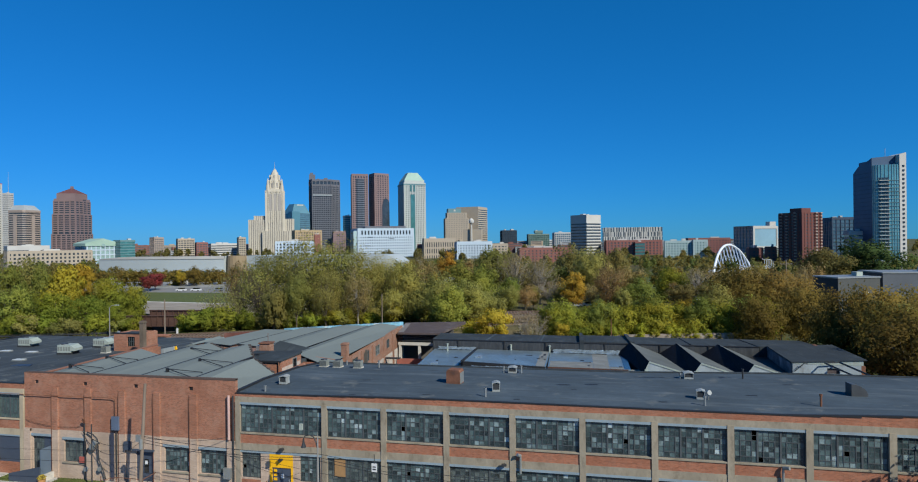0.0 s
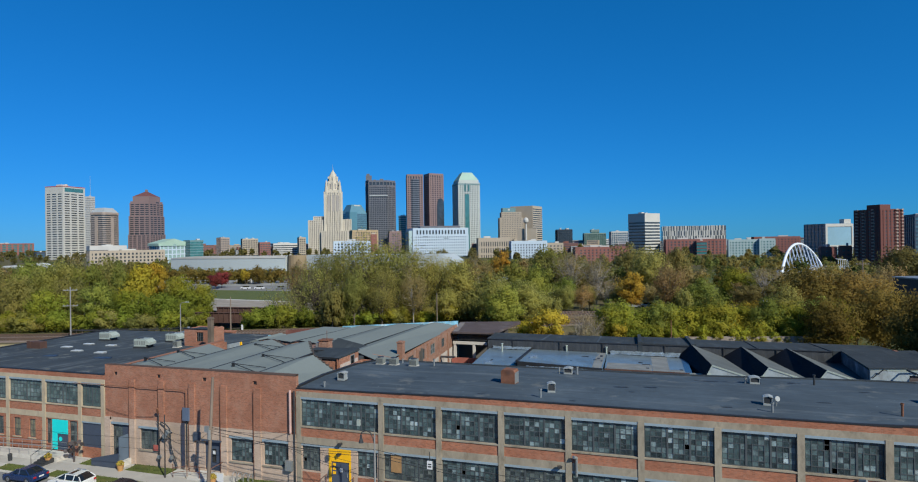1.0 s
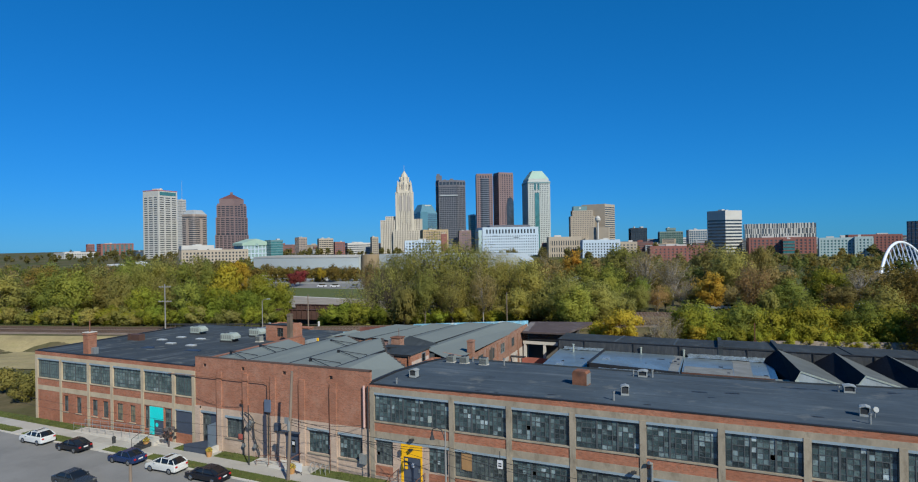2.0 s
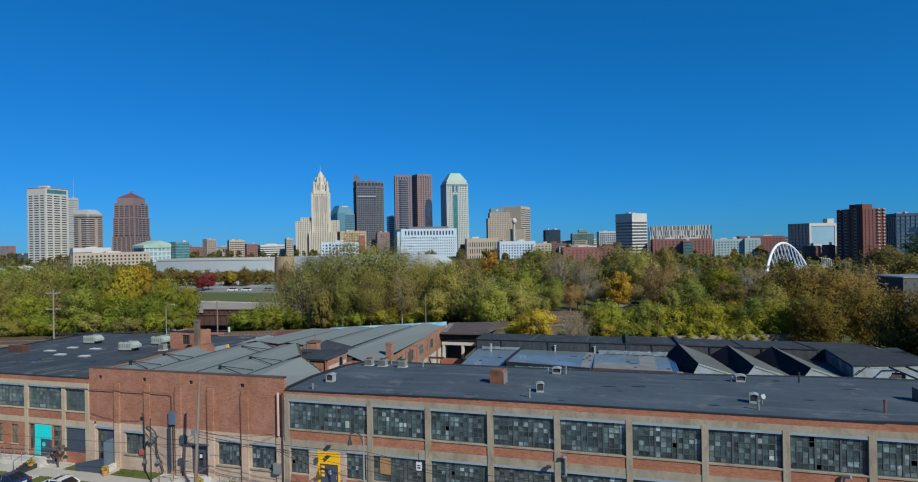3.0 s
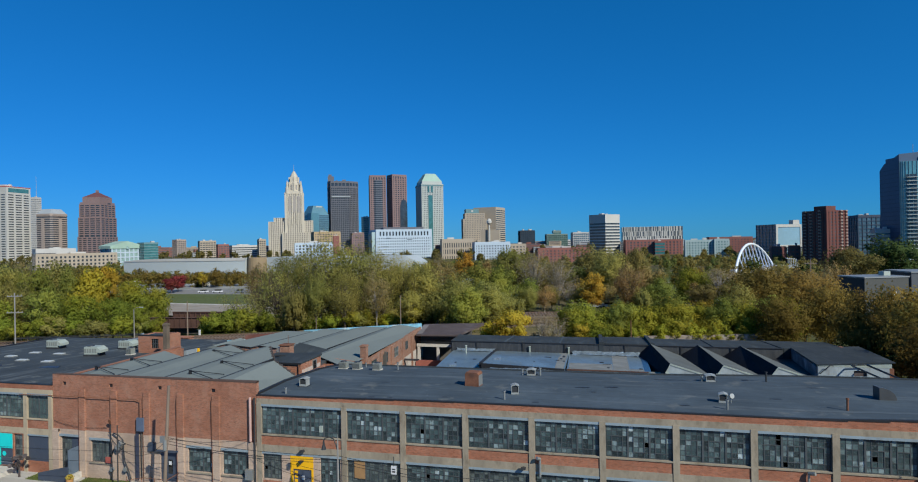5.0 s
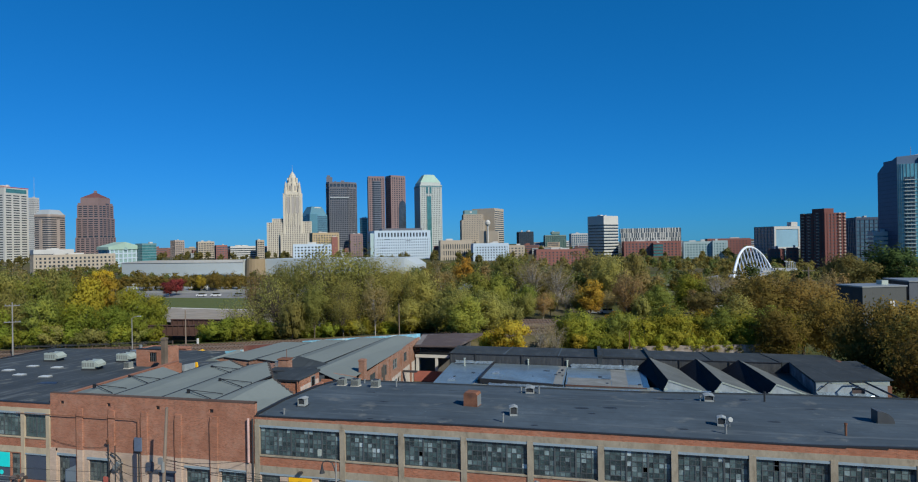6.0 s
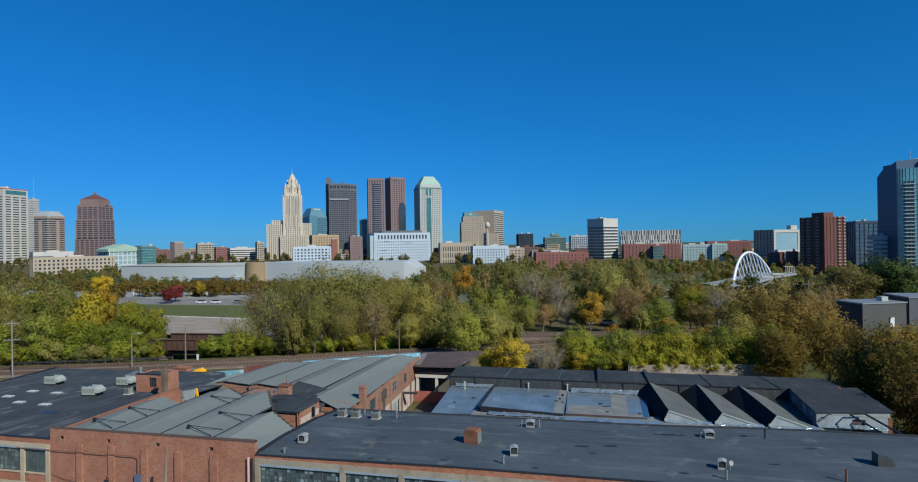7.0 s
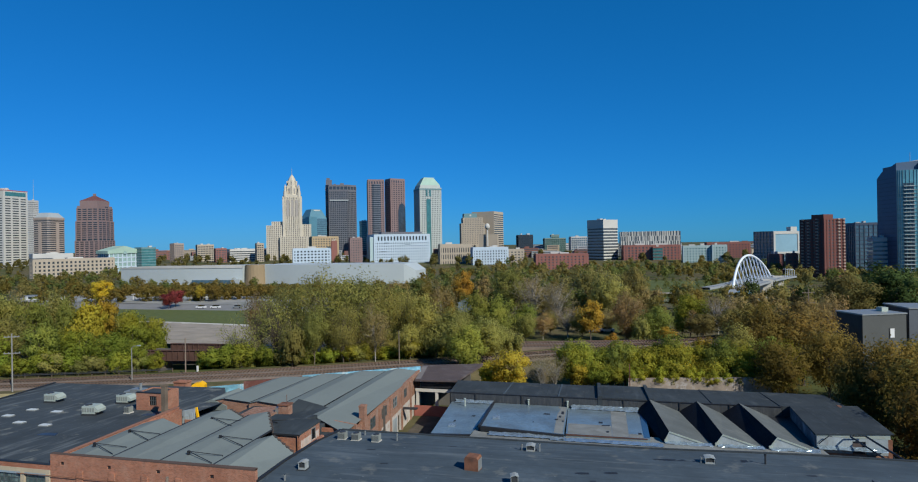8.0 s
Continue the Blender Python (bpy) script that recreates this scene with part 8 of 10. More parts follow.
for name, mat_, lo, hi in (("riverbank_olive_trees", FAR_OLIVE, 0, 0.45), ("riverbank_russet_trees", BROWN, 0.45, 0.7), ("riverbank_green_trees", FAR_GREEN, 0.7, 1.0)):
    wood_stuff(name, "distant riverbank and park trees in autumn leaf", mat_, pts_[int(k * lo):int(k * hi)], tr_, 330, 1.6, (0.6, 1.05))
pts_ = [(x, y) for x, y in fill(-1500, 700, lambda x: 650 if x < -110 else 770, lambda x: 1250, 36, tr_) if tr_.random() < 0.75]
wood_stuff("street_trees", "far street trees between the town's buildings", FAR_OLIVE, pts_, tr_, 100, 3.2, (0.7, 1.3))

# ---------------------------------------------------------------- middle distance
WHITE_WALL = surface("white_precast", (0.45, 0.44, 0.41), 0.8, 0.06, 0.05, 0.5, bump=0)
TEALW_WALL = surface("pale_teal_render", (0.34, 0.44, 0.45), 0.8, 0.06, 0.05, 0.5, bump=0)
CREAM_STONE = surface("cream_green_stone", (0.40, 0.43, 0.41), 0.8, 0.06, 0.05, 0.5, bump=0)
WHITE_STONE = surface("white_stone", (0.41, 0.49, 0.57), 0.8, 0.06, 0.05, 0.5, bump=0)
PALE_WALL = surface("pale_grey_panel", (0.45, 0.44, 0.42), 0.8, 0.08, 0.05, 0.5, bump=0)
BROWN_WALL = surface("brown_grey_stone", (0.32, 0.26, 0.225), 0.8, 0.08, 0.05, 0.5, bump=0)
TAN_WALL = surface("tan_stone", (0.36, 0.305, 0.24), 0.8, 0.08, 0.05, 0.5, bump=0)
OCHRE_WALL = surface("ochre_brick", (0.38, 0.285, 0.17), 0.8, 0.08, 0.05, 0.5, bump=0)
REDB_WALL = surface("far_red_brick", (0.235, 0.10, 0.085), 0.85, 0.1, 0.05, 0.5, bump=0)
STEEL_WALL = surface("steel_mullion", (0.30, 0.33, 0.35), 0.6, 0.08, 0.05, 0.5, bump=0)
GRANITE_WALL = surface("grey_granite", (0.12, 0.122, 0.142), 0.75, 0.08, 0.05, 0.5, bump=0)
PINK_WALL = surface("red_granite", (0.205, 0.138, 0.132), 0.75, 0.08, 0.05, 0.5, bump=0)
BLACK_WALL = surface("black_panel", (0.035, 0.04, 0.05), 0.5, 0.1, 0.05, 0.5, bump=0)
GREEN_WALL = surface("green_panel", (0.16, 0.22, 0.20), 0.6, 0.1, 0.05, 0.5, bump=0)
TEAL_WALL = surface("teal_panel", (0.12, 0.22, 0.24), 0.6, 0.1, 0.05, 0.5, bump=0)
NAVY_WALL = surface("navy_panel", (0.05, 0.07, 0.11), 0.6, 0.1, 0.05, 0.5, bump=0)
COPPER = surface("weathered_copper", (0.30, 0.42, 0.35), 0.8, 0.1, 0.05, 0.5, bump=0)
DARK_GLASS = glass("dark_glass", (0.035, 0.045, 0.055), 0.15)
GREY_GLASS = glass("grey_glass", (0.08, 0.095, 0.11), 0.15)
BLUE_GLASS = glass("blue_glass", (0.07, 0.13, 0.18), 0.12)
TEAL_GLASS = glass("teal_glass", (0.05, 0.16, 0.17), 0.12)
GREEN_GLASS = glass("green_glass", (0.07, 0.13, 0.12), 0.12)
WARM_GLASS = glass("warm_grey_glass", (0.17, 0.155, 0.14), 0.2)
PALE_GREEN_GLASS = glass("pale_green_glass", (0.24, 0.34, 0.33), 0.15)
SKY_GLASS = glass("pale_blue_glass", (0.22, 0.36, 0.45), 0.12, 0.08)
TEAL_BLUE_WALL = surface("teal_blue_panel", (0.075, 0.19, 0.255), 0.35, 0.1, 0.05, 0.5, bump=0, spec=0.6)
RED_LINE = surface("red_cornice_paint", (0.42, 0.09, 0.08), 0.7, 0.1, bump=0)


def place(name, label, cx, cy, phi):
    return thing(name, label, "building", pose(cx, cy, 0, 0, 0, phi))


def shell(t, wr, wl, z0, z1, wall, gl, fh, band, pier, pw, x0=0.0, y0=0.0):
    """Glass core, a band for each floor and piers, so that the windows are recessed between them."""
    part("glazed_core", Shape().box(x0 + 0.5, x0 + wr - 0.5, y0 + 0.5, y0 + wl - 0.5, z0, z1 - 0.3), gl, t)
    s = Shape()
    z = z1 - band
    while z > z0:
        s.box(x0, x0 + wr, y0, y0 + wl, z, z + band)
        z -= fh
    part("floor_banding", s, wall, t, kind="stuff")
    if pier:
        p = Shape()
        for length, fixed in ((wr, "y"), (wl, "x")):
            k = max(1, round(length / pier))
            for i in range(k + 1):
                c = min(max(length * i / k, pw / 2), length - pw / 2)
                if fixed == "y":
                    p.box(x0 + c - pw / 2, x0 + c + pw / 2, y0 - 0.12, y0 + 0.6, z0, z1).box(x0 + c - pw / 2, x0 + c + pw / 2, y0 + wl - 0.6, y0 + wl + 0.12, z0, z1)
                else:
                    p.box(x0 - 0.12, x0 + 0.6, y0 + c - pw / 2, y0 + c + pw / 2, z0, z1).box(x0 + wr - 0.6, x0 + wr + 0.12, y0 + c - pw / 2, y0 + c + pw / 2, z0, z1)
        part("pier_grid", p, wall, t, kind="stuff")


def tower(label, cx, cy, phi, wr, wl, z1, wall, gl, fh, band, pier, pw=1.0, head=1.5):
    t = place("office_building" if z1 > 45 else "city_building", label, cx, cy, phi)
    shell(t, wr, wl, -14, z1 - head, wall, gl, fh, band, pier, pw)
    part("attic", Shape().box(0.2, wr - 0.2, 0.2, wl - 0.2, z1 - head - 0.3, z1), wall, t)
    r = random.Random(int(abs(cx) * 7))
    eq = Shape()
    for _ in range(r.randrange(1, 4)):
        a, b = r.uniform(0.15, 0.7) * wr, r.uniform(0.2, 0.6) * wl
        eq.box(a, a + wr * r.uniform(0.08, 0.22), b, b + wl * 0.2, z1, z1 + r.uniform(0.8, 2.6))
    part("roof_plant", eq, PALE_WALL, t)
    return t


def pyramid_tower(label, cx, cy, phi, wr, wl, z1):
    t = place("office_building", label, cx, cy, phi)
    w = surface("brown_granite", (0.215, 0.15, 0.145), 0.8, 0.08, 0.05, 0.5, bump=0)
    shell(t, wr, wl, 42, z1 - 4, w, DARK_GLASS, 4.0, 2.0, wr / 4.0, 2.2)
    part("crown_band", Shape().box(0.8, wr - 0.8, 0.8, wl - 0.8, z1 - 4, z1), w, t)
    for k in range(3):
        part("crown_window", Shape().box(wr * 0.5 + 3.2 * k, wr * 0.5 + 3.2 * k + 2.2, 0.62, 0.79, z1 - 3.6, z1 - 0.8), DARK_GLASS, t)
    shell(t, wr + 5, wl + 5, -14, 42, w, DARK_GLASS, 4.0, 2.0, wr / 5.0, 2.4, -2.5, -2.5)
    shell(t, wr + 2.8, wl + 2.8, 42, z1 - 30, w, DARK_GLASS, 4.0, 2.0, wr / 4.0, 2.2, -1.4, -1.4)
    part("upper_storeys", Shape().box(4, wr - 4, 4, wl - 4, z1, z1 + 10), w, t)
    part("pyramid_roof", Shape().quad((4, 4, z1 + 10), (wr - 4, 4, z1 + 10), (wr / 2, wl / 2, z1 + 22)).quad((wr - 4, 4, z1 + 10), (wr - 4, wl - 4, z1 + 10), (wr / 2, wl / 2, z1 + 22)).quad((wr - 4, wl - 4, z1 + 10), (4, wl - 4, z1 + 10), (wr / 2, wl / 2, z1 + 22)).quad((4, wl - 4, z1 + 10), (4, 4, z1 + 10), (wr / 2, wl / 2, z1 + 22)), surface("dark_red_roof", (0.14, 0.06, 0.055), 0.7, bump=0), t)
    part("finial", Shape().box(wr / 2 - 2, wr / 2 + 2, wl / 2 - 2, wl / 2 + 2, z1 + 18, z1 + 25), w, t)


def gabled_civic(label, cx, cy, phi, wr, wl, z1):
    t = place("city_building", label, cx, cy, phi)
    shell(t, wr + 8, wl, -14, z1 - 2, WHITE_STONE, PALE_GREEN_GLASS, 7, 1.6, 6, 1.4)
    s = Shape()
    s.extrude_y([(-2, z1 - 4), (wr + 10, z1 - 4), (wr + 10, z1), (wr / 2 + 4, z1 + 7), (-2, z1)], -1, wl + 1)
    part("copper_gable", s, COPPER, t)
    part("clock_arch", Shape().tube((wr / 2 + 4, -1.4, z1 - 3), (wr / 2 + 4, -1.02, z1 - 3), 2.2, 2.2, 14), PALE_GREEN_GLASS, t)


def mansard_tower(label, cx, cy, phi, wr, wl, z1):
    t = place("office_building", label, cx, cy, phi)
    shell(t, wr, wl, -14, z1, CREAM_STONE, GREY_GLASS, 4.0, 1.9, 3.6, 1.8)
    part("glass_strip", Shape().box(wr * 0.30, wr * 0.50, -0.6, -0.13, -10, z1 - 24).box(wr * 0.28, wr * 0.36, -0.6, -0.13, z1 - 18, z1 - 5).box(wr * 0.44, wr * 0.52, -0.6, -0.13, z1 - 18, z1 - 5), TEAL_GLASS, t, "vertical teal glass strip")
    part("cornice", Shape().box(-0.8, wr + 0.8, -0.8, wl + 0.8, z1 - 4.5, z1 - 2.5), TEAL_WALL, t)
    a, b, zt = 2.0, 13.0, z1 + 22
    k = [(a, a, z1 + 5), (wr - a, a, z1 + 5), (wr - a, wl - a, z1 + 5), (a, wl - a, z1 + 5)]
    u = [(b, b, zt), (wr - b, b, zt), (wr - b, wl - b, zt), (b, wl - b, zt)]
    s = Shape()
    for i in range(4):
        s.quad(k[i], k[(i + 1) % 4], u[(i + 1) % 4], u[i])
    s.quad(*u)
    part("attic", Shape().box(2, wr - 2, 2, wl - 2, z1, z1 + 5), CREAM_STONE, t)
    part("mansard_roof", s, COPPER, t, "pale green copper mansard")


def balcony_tower(label, cx, cy, phi, wr, wl, z1):
    t = place("apartment_tower", label, cx, cy, phi)
    w = surface("dark_red_brick", (0.135, 0.052, 0.045), 0.85, 0.1, 0.05, 0.6, bump=0)
    shell(t, wr, wl, -14, z1 - 3, w, GREY_GLASS, 3.0, 1.5, 4.2, 2.2)
    part("upper_block", Shape().box(wr * 0.0, wr * 0.45, 0.3, wl * 0.5, z1 - 3, z1 + 1), w, t)
    for k in range(18):
        z = -8 + k * 3.0
        if z > z1 - 4:
            break
        for x in (wr * 0.62, wr * 0.86):
            part("balcony", Shape().box(x, x + 2.6, -1.5, -0.1, z, z + 0.25).box(x, x + 2.6, -1.5, -1.4, z + 0.25, z + 1.1), BROWN_WALL, t)
        for y in (wl * 0.2, wl * 0.55, wl * 0.8):
            part("balcony", Shape().box(-1.5, -0.1, y, y + 2.6, z, z + 0.25).box(-1.5, -1.4, y, y + 2.6, z + 0.25, z + 1.1), BROWN_WALL, t)


CT_GLASS = glass("blue_green_curtain_glass", (0.09, 0.25, 0.31), 0.12)
CT_FLANK = surface("dark_blue_flank", (0.055, 0.095, 0.16), 0.5, 0.1, 0.05, 0.5, bump=0)


def curved_tower(label, cx, cy, phi, wr, wl, z1):
    t = place("apartment_tower", label, cx, cy, phi)
    n = 10
    # flank with a roof that swells upwards to the front
    prof = [(0, 0.0), (0.25, 5.5), (0.5, 8.0), (0.75, 9.5), (1.0, 12.0)]
    for (u0, h0), (u1, h1) in zip(prof, prof[1:]):
        y0, y1 = wl * (1 - u0), wl * (1 - u1)
        part("dark_flank", Shape().prism([(0, y1 + 0.01), (wr - 4, y1 + 0.01), (wr - 4, y0), (0, y0)], -14, [z1 - 3 + h1, z1 + h1 - 1, z1 + h0 - 1, z1 - 3 + h0]), CT_FLANK, t, "dark glass flank")
    lines_ = Shape()
    for k in range(24):
        lines_.box(-0.15, 0.1, 0.6, wl - 0.2, -10 + k * 3.9, -9.5 + k * 3.9)
    part("flank_bands", lines_, NAVY_WALL, t, kind="stuff")
    w2 = wr - 6.5
    pts = [(w2 * i / n - 2.4 * math.sin(math.pi * min(1, i / n * 1.6)) * (i < 7), -0.02 - 5.0 * math.sin(math.pi * (0.02 + 0.5 * i / n))) for i in range(n + 1)]
    part("glazed_core", Shape().prism(pts + [(w2, 0.0), (0, 0.0)], -14, [z1 + 2] * (n + 3)), CT_GLASS, t, "blue-green curved glass front")
    k = 0
    while -10 + k * 3.4 < z1 - 10:
        z = -10 + k * 3.4
        o = [(x - 0.1, y - 0.5) for x, y in pts]
        part("floor_slab", Shape().prism(o + [(x, y + 0.4) for x, y in reversed(pts)], z, z + 0.45), TEAL_WALL, t)
        # balconies stand in a stack where the curve turns
        b0, b1 = pts[3], pts[6]
        part("balcony", Shape().prism([(b0[0], b0[1] - 1.9), (b1[0], b1[1] - 1.6), (b1[0], b1[1] - 0.1), (b0[0], b0[1] - 0.1)], z, z + 0.5), PALE_WALL, t, "pale balcony slab")
        # dark strip paints the shade in the recess above each balcony slab
        part("painted_balcony_shade", Shape().prism([(b0[0] + 0.2, b0[1] - 0.3), (b1[0] - 0.2, b1[1] - 0.3), (b1[0] - 0.2, b1[1] - 0.05), (b0[0] + 0.2, b0[1] - 0.05)], z + 0.9, z + 3.0), DARK_GLASS, t)
        k += 1
    fins = Shape()
    for i in range(n + 1):
        x, y = pts[i]
        fins.box(x - 0.12, x + 0.12, y - 0.35, y + 0.4, -14, z1 + 2)
    part("mullion_grid", fins, TEAL_WALL, t, kind="stuff")
    part("pale_end", Shape().prism([(w2 + 0.02, -5.6), (wr, -4.6), (wr, wl - 4), (w2 + 0.02, wl - 4)], -14, [z1 + 11, z1 + 13, z1 + 13, z1 + 11]), PALE_WALL, t, "pale stone end wall")
    for k in range(24):
        part("end_window", Shape().box(w2 + 2.6, w2 + 4.4, -5.55, -5.0, -8 + k * 4.0, -6.2 + k * 4.0), DARK_GLASS, t)
    part("penthouse", Shape().prism([(2, 2), (w2, 1), (w2, wl - 6), (2, wl - 6)], z1, [z1 + 7, z1 + 10, z1 + 10, z1 + 7]), CT_FLANK, t)
    part("mast", Shape().tube((w2 - 4, 8, z1 + 6), (w2 - 4, 8, z1 + 19), 0.2), STEEL_WALL, t)


def frustum(x0, x1, y0, y1, z0, z1, inset):
    """A block with its sides drawn in towards the top."""
    s = Shape()
    a = [(x0, y0, z0), (x1, y0, z0), (x1, y1, z0), (x0, y1, z0)]
    b = [(x0 + inset, y0 + inset, z1), (x1 - inset, y0 + inset, z1), (x1 - inset, y1 - inset, z1), (x0 + inset, y1 - inset, z1)]
    for i in range(4):
        s.quad(a[i], a[(i + 1) % 4], b[(i + 1) % 4], b[i])
    return s.quad(*b)


def chamfered(w, d, c):
    return [(c, 0), (w - c, 0), (w, c), (w, d - c), (w - c, d), (c, d), (0, d - c), (0, c)]


def courthouse_tower(label, cx, cy, phi, wr, wl, z1):
    t = place("office_building", label, cx, cy, phi)
    shell(t, wr, wl, -14, z1 - 13, WHITE_WALL, DARK_GLASS, 4.6, 2.6, wr / 3, 3.4)
    part("upper_storeys", Shape().box(0.1, wr - 0.1, 0.1, wl - 0.1, z1 - 13, z1 - 1.6), WHITE_WALL, t)
    part("crown_glazing", Shape().box(wr * 0.08, wr * 0.92, -0.12, 0.09, z1 - 11.5, z1 - 4), TEAL_GLASS, t, "teal glazed top storey")
    part("cornice", Shape().box(-0.3, wr + 0.3, -0.3, wl + 0.3, z1 - 1.6, z1 - 0.4), RED_LINE, t, "thin red cornice line")
    part("roof_plant", Shape().box(wr * 0.1, wr * 0.4, wl * 0.2, wl * 0.5, z1 - 0.4, z1 + 3).tube((wr * 0.3, wl * 0.2, z1), (wr * 0.3, wl * 0.2, z1 + 4), 2.5), WHITE_WALL, t)


def banded_tower(label, cx, cy, phi, wr, wl, z1):
    t = place("office_building", label, cx, cy, phi)
    c = 3.5
    part("glazed_core", Shape().prism([(x + 0.5 * (1 if x < wr / 2 else -1), y + 0.5 * (1 if y < wl / 2 else -1)) for x, y in chamfered(wr, wl, c)], -14, z1 - 9), DARK_GLASS, t)
    bands = Shape()
    z = z1 - 9.5
    while z > -12:
        bands.prism(chamfered(wr, wl, c), z, z + 1.9)
        z -= 4.0
    part("floor_banding", bands, BROWN_WALL, t, kind="stuff")
    for a, b in ((wr * 0.42, wr * 0.58),):
        part("centre_pier", Shape().box(a, b, -0.8, 0.4, -14, z1 - 14), BROWN_WALL, t)
        part("centre_pier", Shape().box(-0.8, 0.4, a, b, -14, z1 - 14), BROWN_WALL, t)
    part("crown", Shape().prism(chamfered(wr, wl, c), z1 - 9, z1 - 4), BROWN_WALL, t, "pale grey sloping crown")
    part("crown", frustum(2.5, wr - 2.5, 2.5, wl - 2.5, z1 - 4, z1 + 5, 6), STEEL_WALL, t, "pale grey sloping crown")


def chamfer_glass_tower(label, cx, cy, phi, wr, wl, z1):
    t = place("office_building", label, cx, cy, phi)
    part("glazed_core", Shape().box(0.4, wr - 0.4, 0.4, wl - 0.4, -14, z1 - 20), BLUE_GLASS, t)
    grid = Shape()
    for k in range(int((z1 - 6) / 4)):
        grid.box(0.2, wr - 0.2, 0.2, wl - 0.2, -10 + 4 * k, -9.0 + 4 * k)
    part("floor_banding", grid, TEAL_BLUE_WALL, t, kind="stuff")
    part("corner_shaft", Shape().box(-0.4, wr * 0.42, -0.4, wl * 0.42, -14, z1 - 16), TEAL_BLUE_WALL, t)
    part("sloped_top", frustum(0, wr, 0, wl, z1 - 20, z1, 9), TEAL_BLUE_WALL, t, "chamfered glass top")
    part("sign_band", Shape().box(wr * 0.35, wr * 0.7, 7.4, 8.2, z1 - 3.2, z1 - 1.0), WHITE_WALL, t)


def twin_tower(label, cx, cy, phi, wr, wl, z1, arched):
    t = place("office_building", label, cx, cy, phi)
    shell(t, wr, wl, -14, z1 - 4, PINK_WALL, DARK_GLASS, 3.9, 1.7, 5.5, 2.4)
    part("attic", Shape().box(0.2, wr - 0.2, 0.2, wl - 0.2, z1 - 4.3, z1), PINK_WALL, t)
    top = Shape()
    for k in range(6):
        top.box(wr * (0.06 + 0.155 * k), wr * (0.06 + 0.155 * k) + 2.4, -0.1, 0.19, z1 - 7.5, z1 - 3.6)
    part("attic_windows", top, DARK_GLASS, t, kind="stuff")
    if arched:
        q = [(wr * 0.5, -14), (wr + 0.02, -14), (wr + 0.02, z1 * 0.60)] + [(wr * 0.77 + wr * 0.25 * math.cos(a), z1 * 0.6 + 13 * math.sin(a)) for a in (0.5, 1.0, 1.57, 2.1, 2.6)] + [(wr * 0.5, z1 * 0.58)]
        part("arched_glass", Shape().extrude_y(q, -0.7, -0.13), DARK_GLASS, t, "dark glass strip with a round head")
    else:
        bay, ribs = Shape(), Shape()
        z = -8.0
        while z < z1 - 9:
            bay.prism([(wr * 0.26, -0.15), (wr * 0.36, -1.5), (wr * 0.66, -1.5), (wr * 0.76, -0.15)], z, z + 2.1)
            ribs.prism([(wr * 0.26, -0.14), (wr * 0.36, -1.6), (wr * 0.66, -1.6), (wr * 0.76, -0.14)], z + 2.1, z + 3.9)
            z += 3.9
        part("bay_glazing", bay, DARK_GLASS, t, "banded dark bay", kind="stuff")
        part("bay_bands", ribs, GRANITE_WALL, t, kind="stuff")


def granite_tower(label, cx, cy, phi, z1):
    """Five-sided tower: narrow recessed bays, an open colonnade at the top and a lift core."""
    t = place("office_building", label, cx, cy, phi)
    plan = [(0.0, 0.0), (39.0, 0.0), (57.6, 14.0), (57.6, 50.0), (-7.0, 50.0), (-7.0, 12.0)]
    mid = Vector((26.0, 25.0))

    def ring(k):
        return [tuple(mid + (Vector(q) - mid) * k) for q in plan]
    part("glazed_core", Shape().prism(ring(0.975), -14, z1 - 4), DARK_GLASS, t)
    bands = Shape()
    z = z1 - 15.0
    while z > -12:
        bands.prism(ring(0.992), z, z + 1.7)
        z -= 4.2
    part("floor_banding", bands, GRANITE_WALL, t, kind="stuff")
    piers = Shape()
    for a, b in zip(plan, plan[1:] + plan[:1]):
        a, b = Vector(a), Vector(b)
        turn_ = math.degrees(math.atan2(b.y - a.y, b.x - a.x))
        count = max(1, round((b - a).length / 3.9))
        for i in range(count + 1):
            c = a.lerp(b, i / count)
            piers.box(-0.6, 0.6, -0.15, 0.9, -14, z1 - 12, pose(c.x, c.y, 0, 0, 0, turn_))
            if i % 2 == 0:
                piers.box(-0.9, 0.9, -0.15, 0.9, z1 - 12, z1 - 4, pose(c.x, c.y, 0, 0, 0, turn_))
    part("pier_grid", piers, GRANITE_WALL, t, kind="stuff")
    part("upper_band", Shape().prism(ring(1.0), z1 - 14, z1 - 10.5), GRANITE_WALL, t)
    part("roof_band", Shape().prism(ring(1.004), z1 - 4.2, z1), GRANITE_WALL, t)
    part("ledge", Shape().box(1.5, 41.0, -1.4, 0.2, 119.5, 122.0), STEEL_WALL, t, "grey ledge across the bays")
    part("lift_core", Shape().box(-6.0, 6.5, 9, 22, z1, z1 + 11).box(-4.6, 2.0, 10, 18, z1 + 11, z1 + 15), GRANITE_WALL, t)
    part("roof_plant", Shape().box(24, 32, 14, 26, z1, z1 + 4.5).box(10, 15, 12, 20, z1, z1 + 2.6), GRANITE_WALL, t)


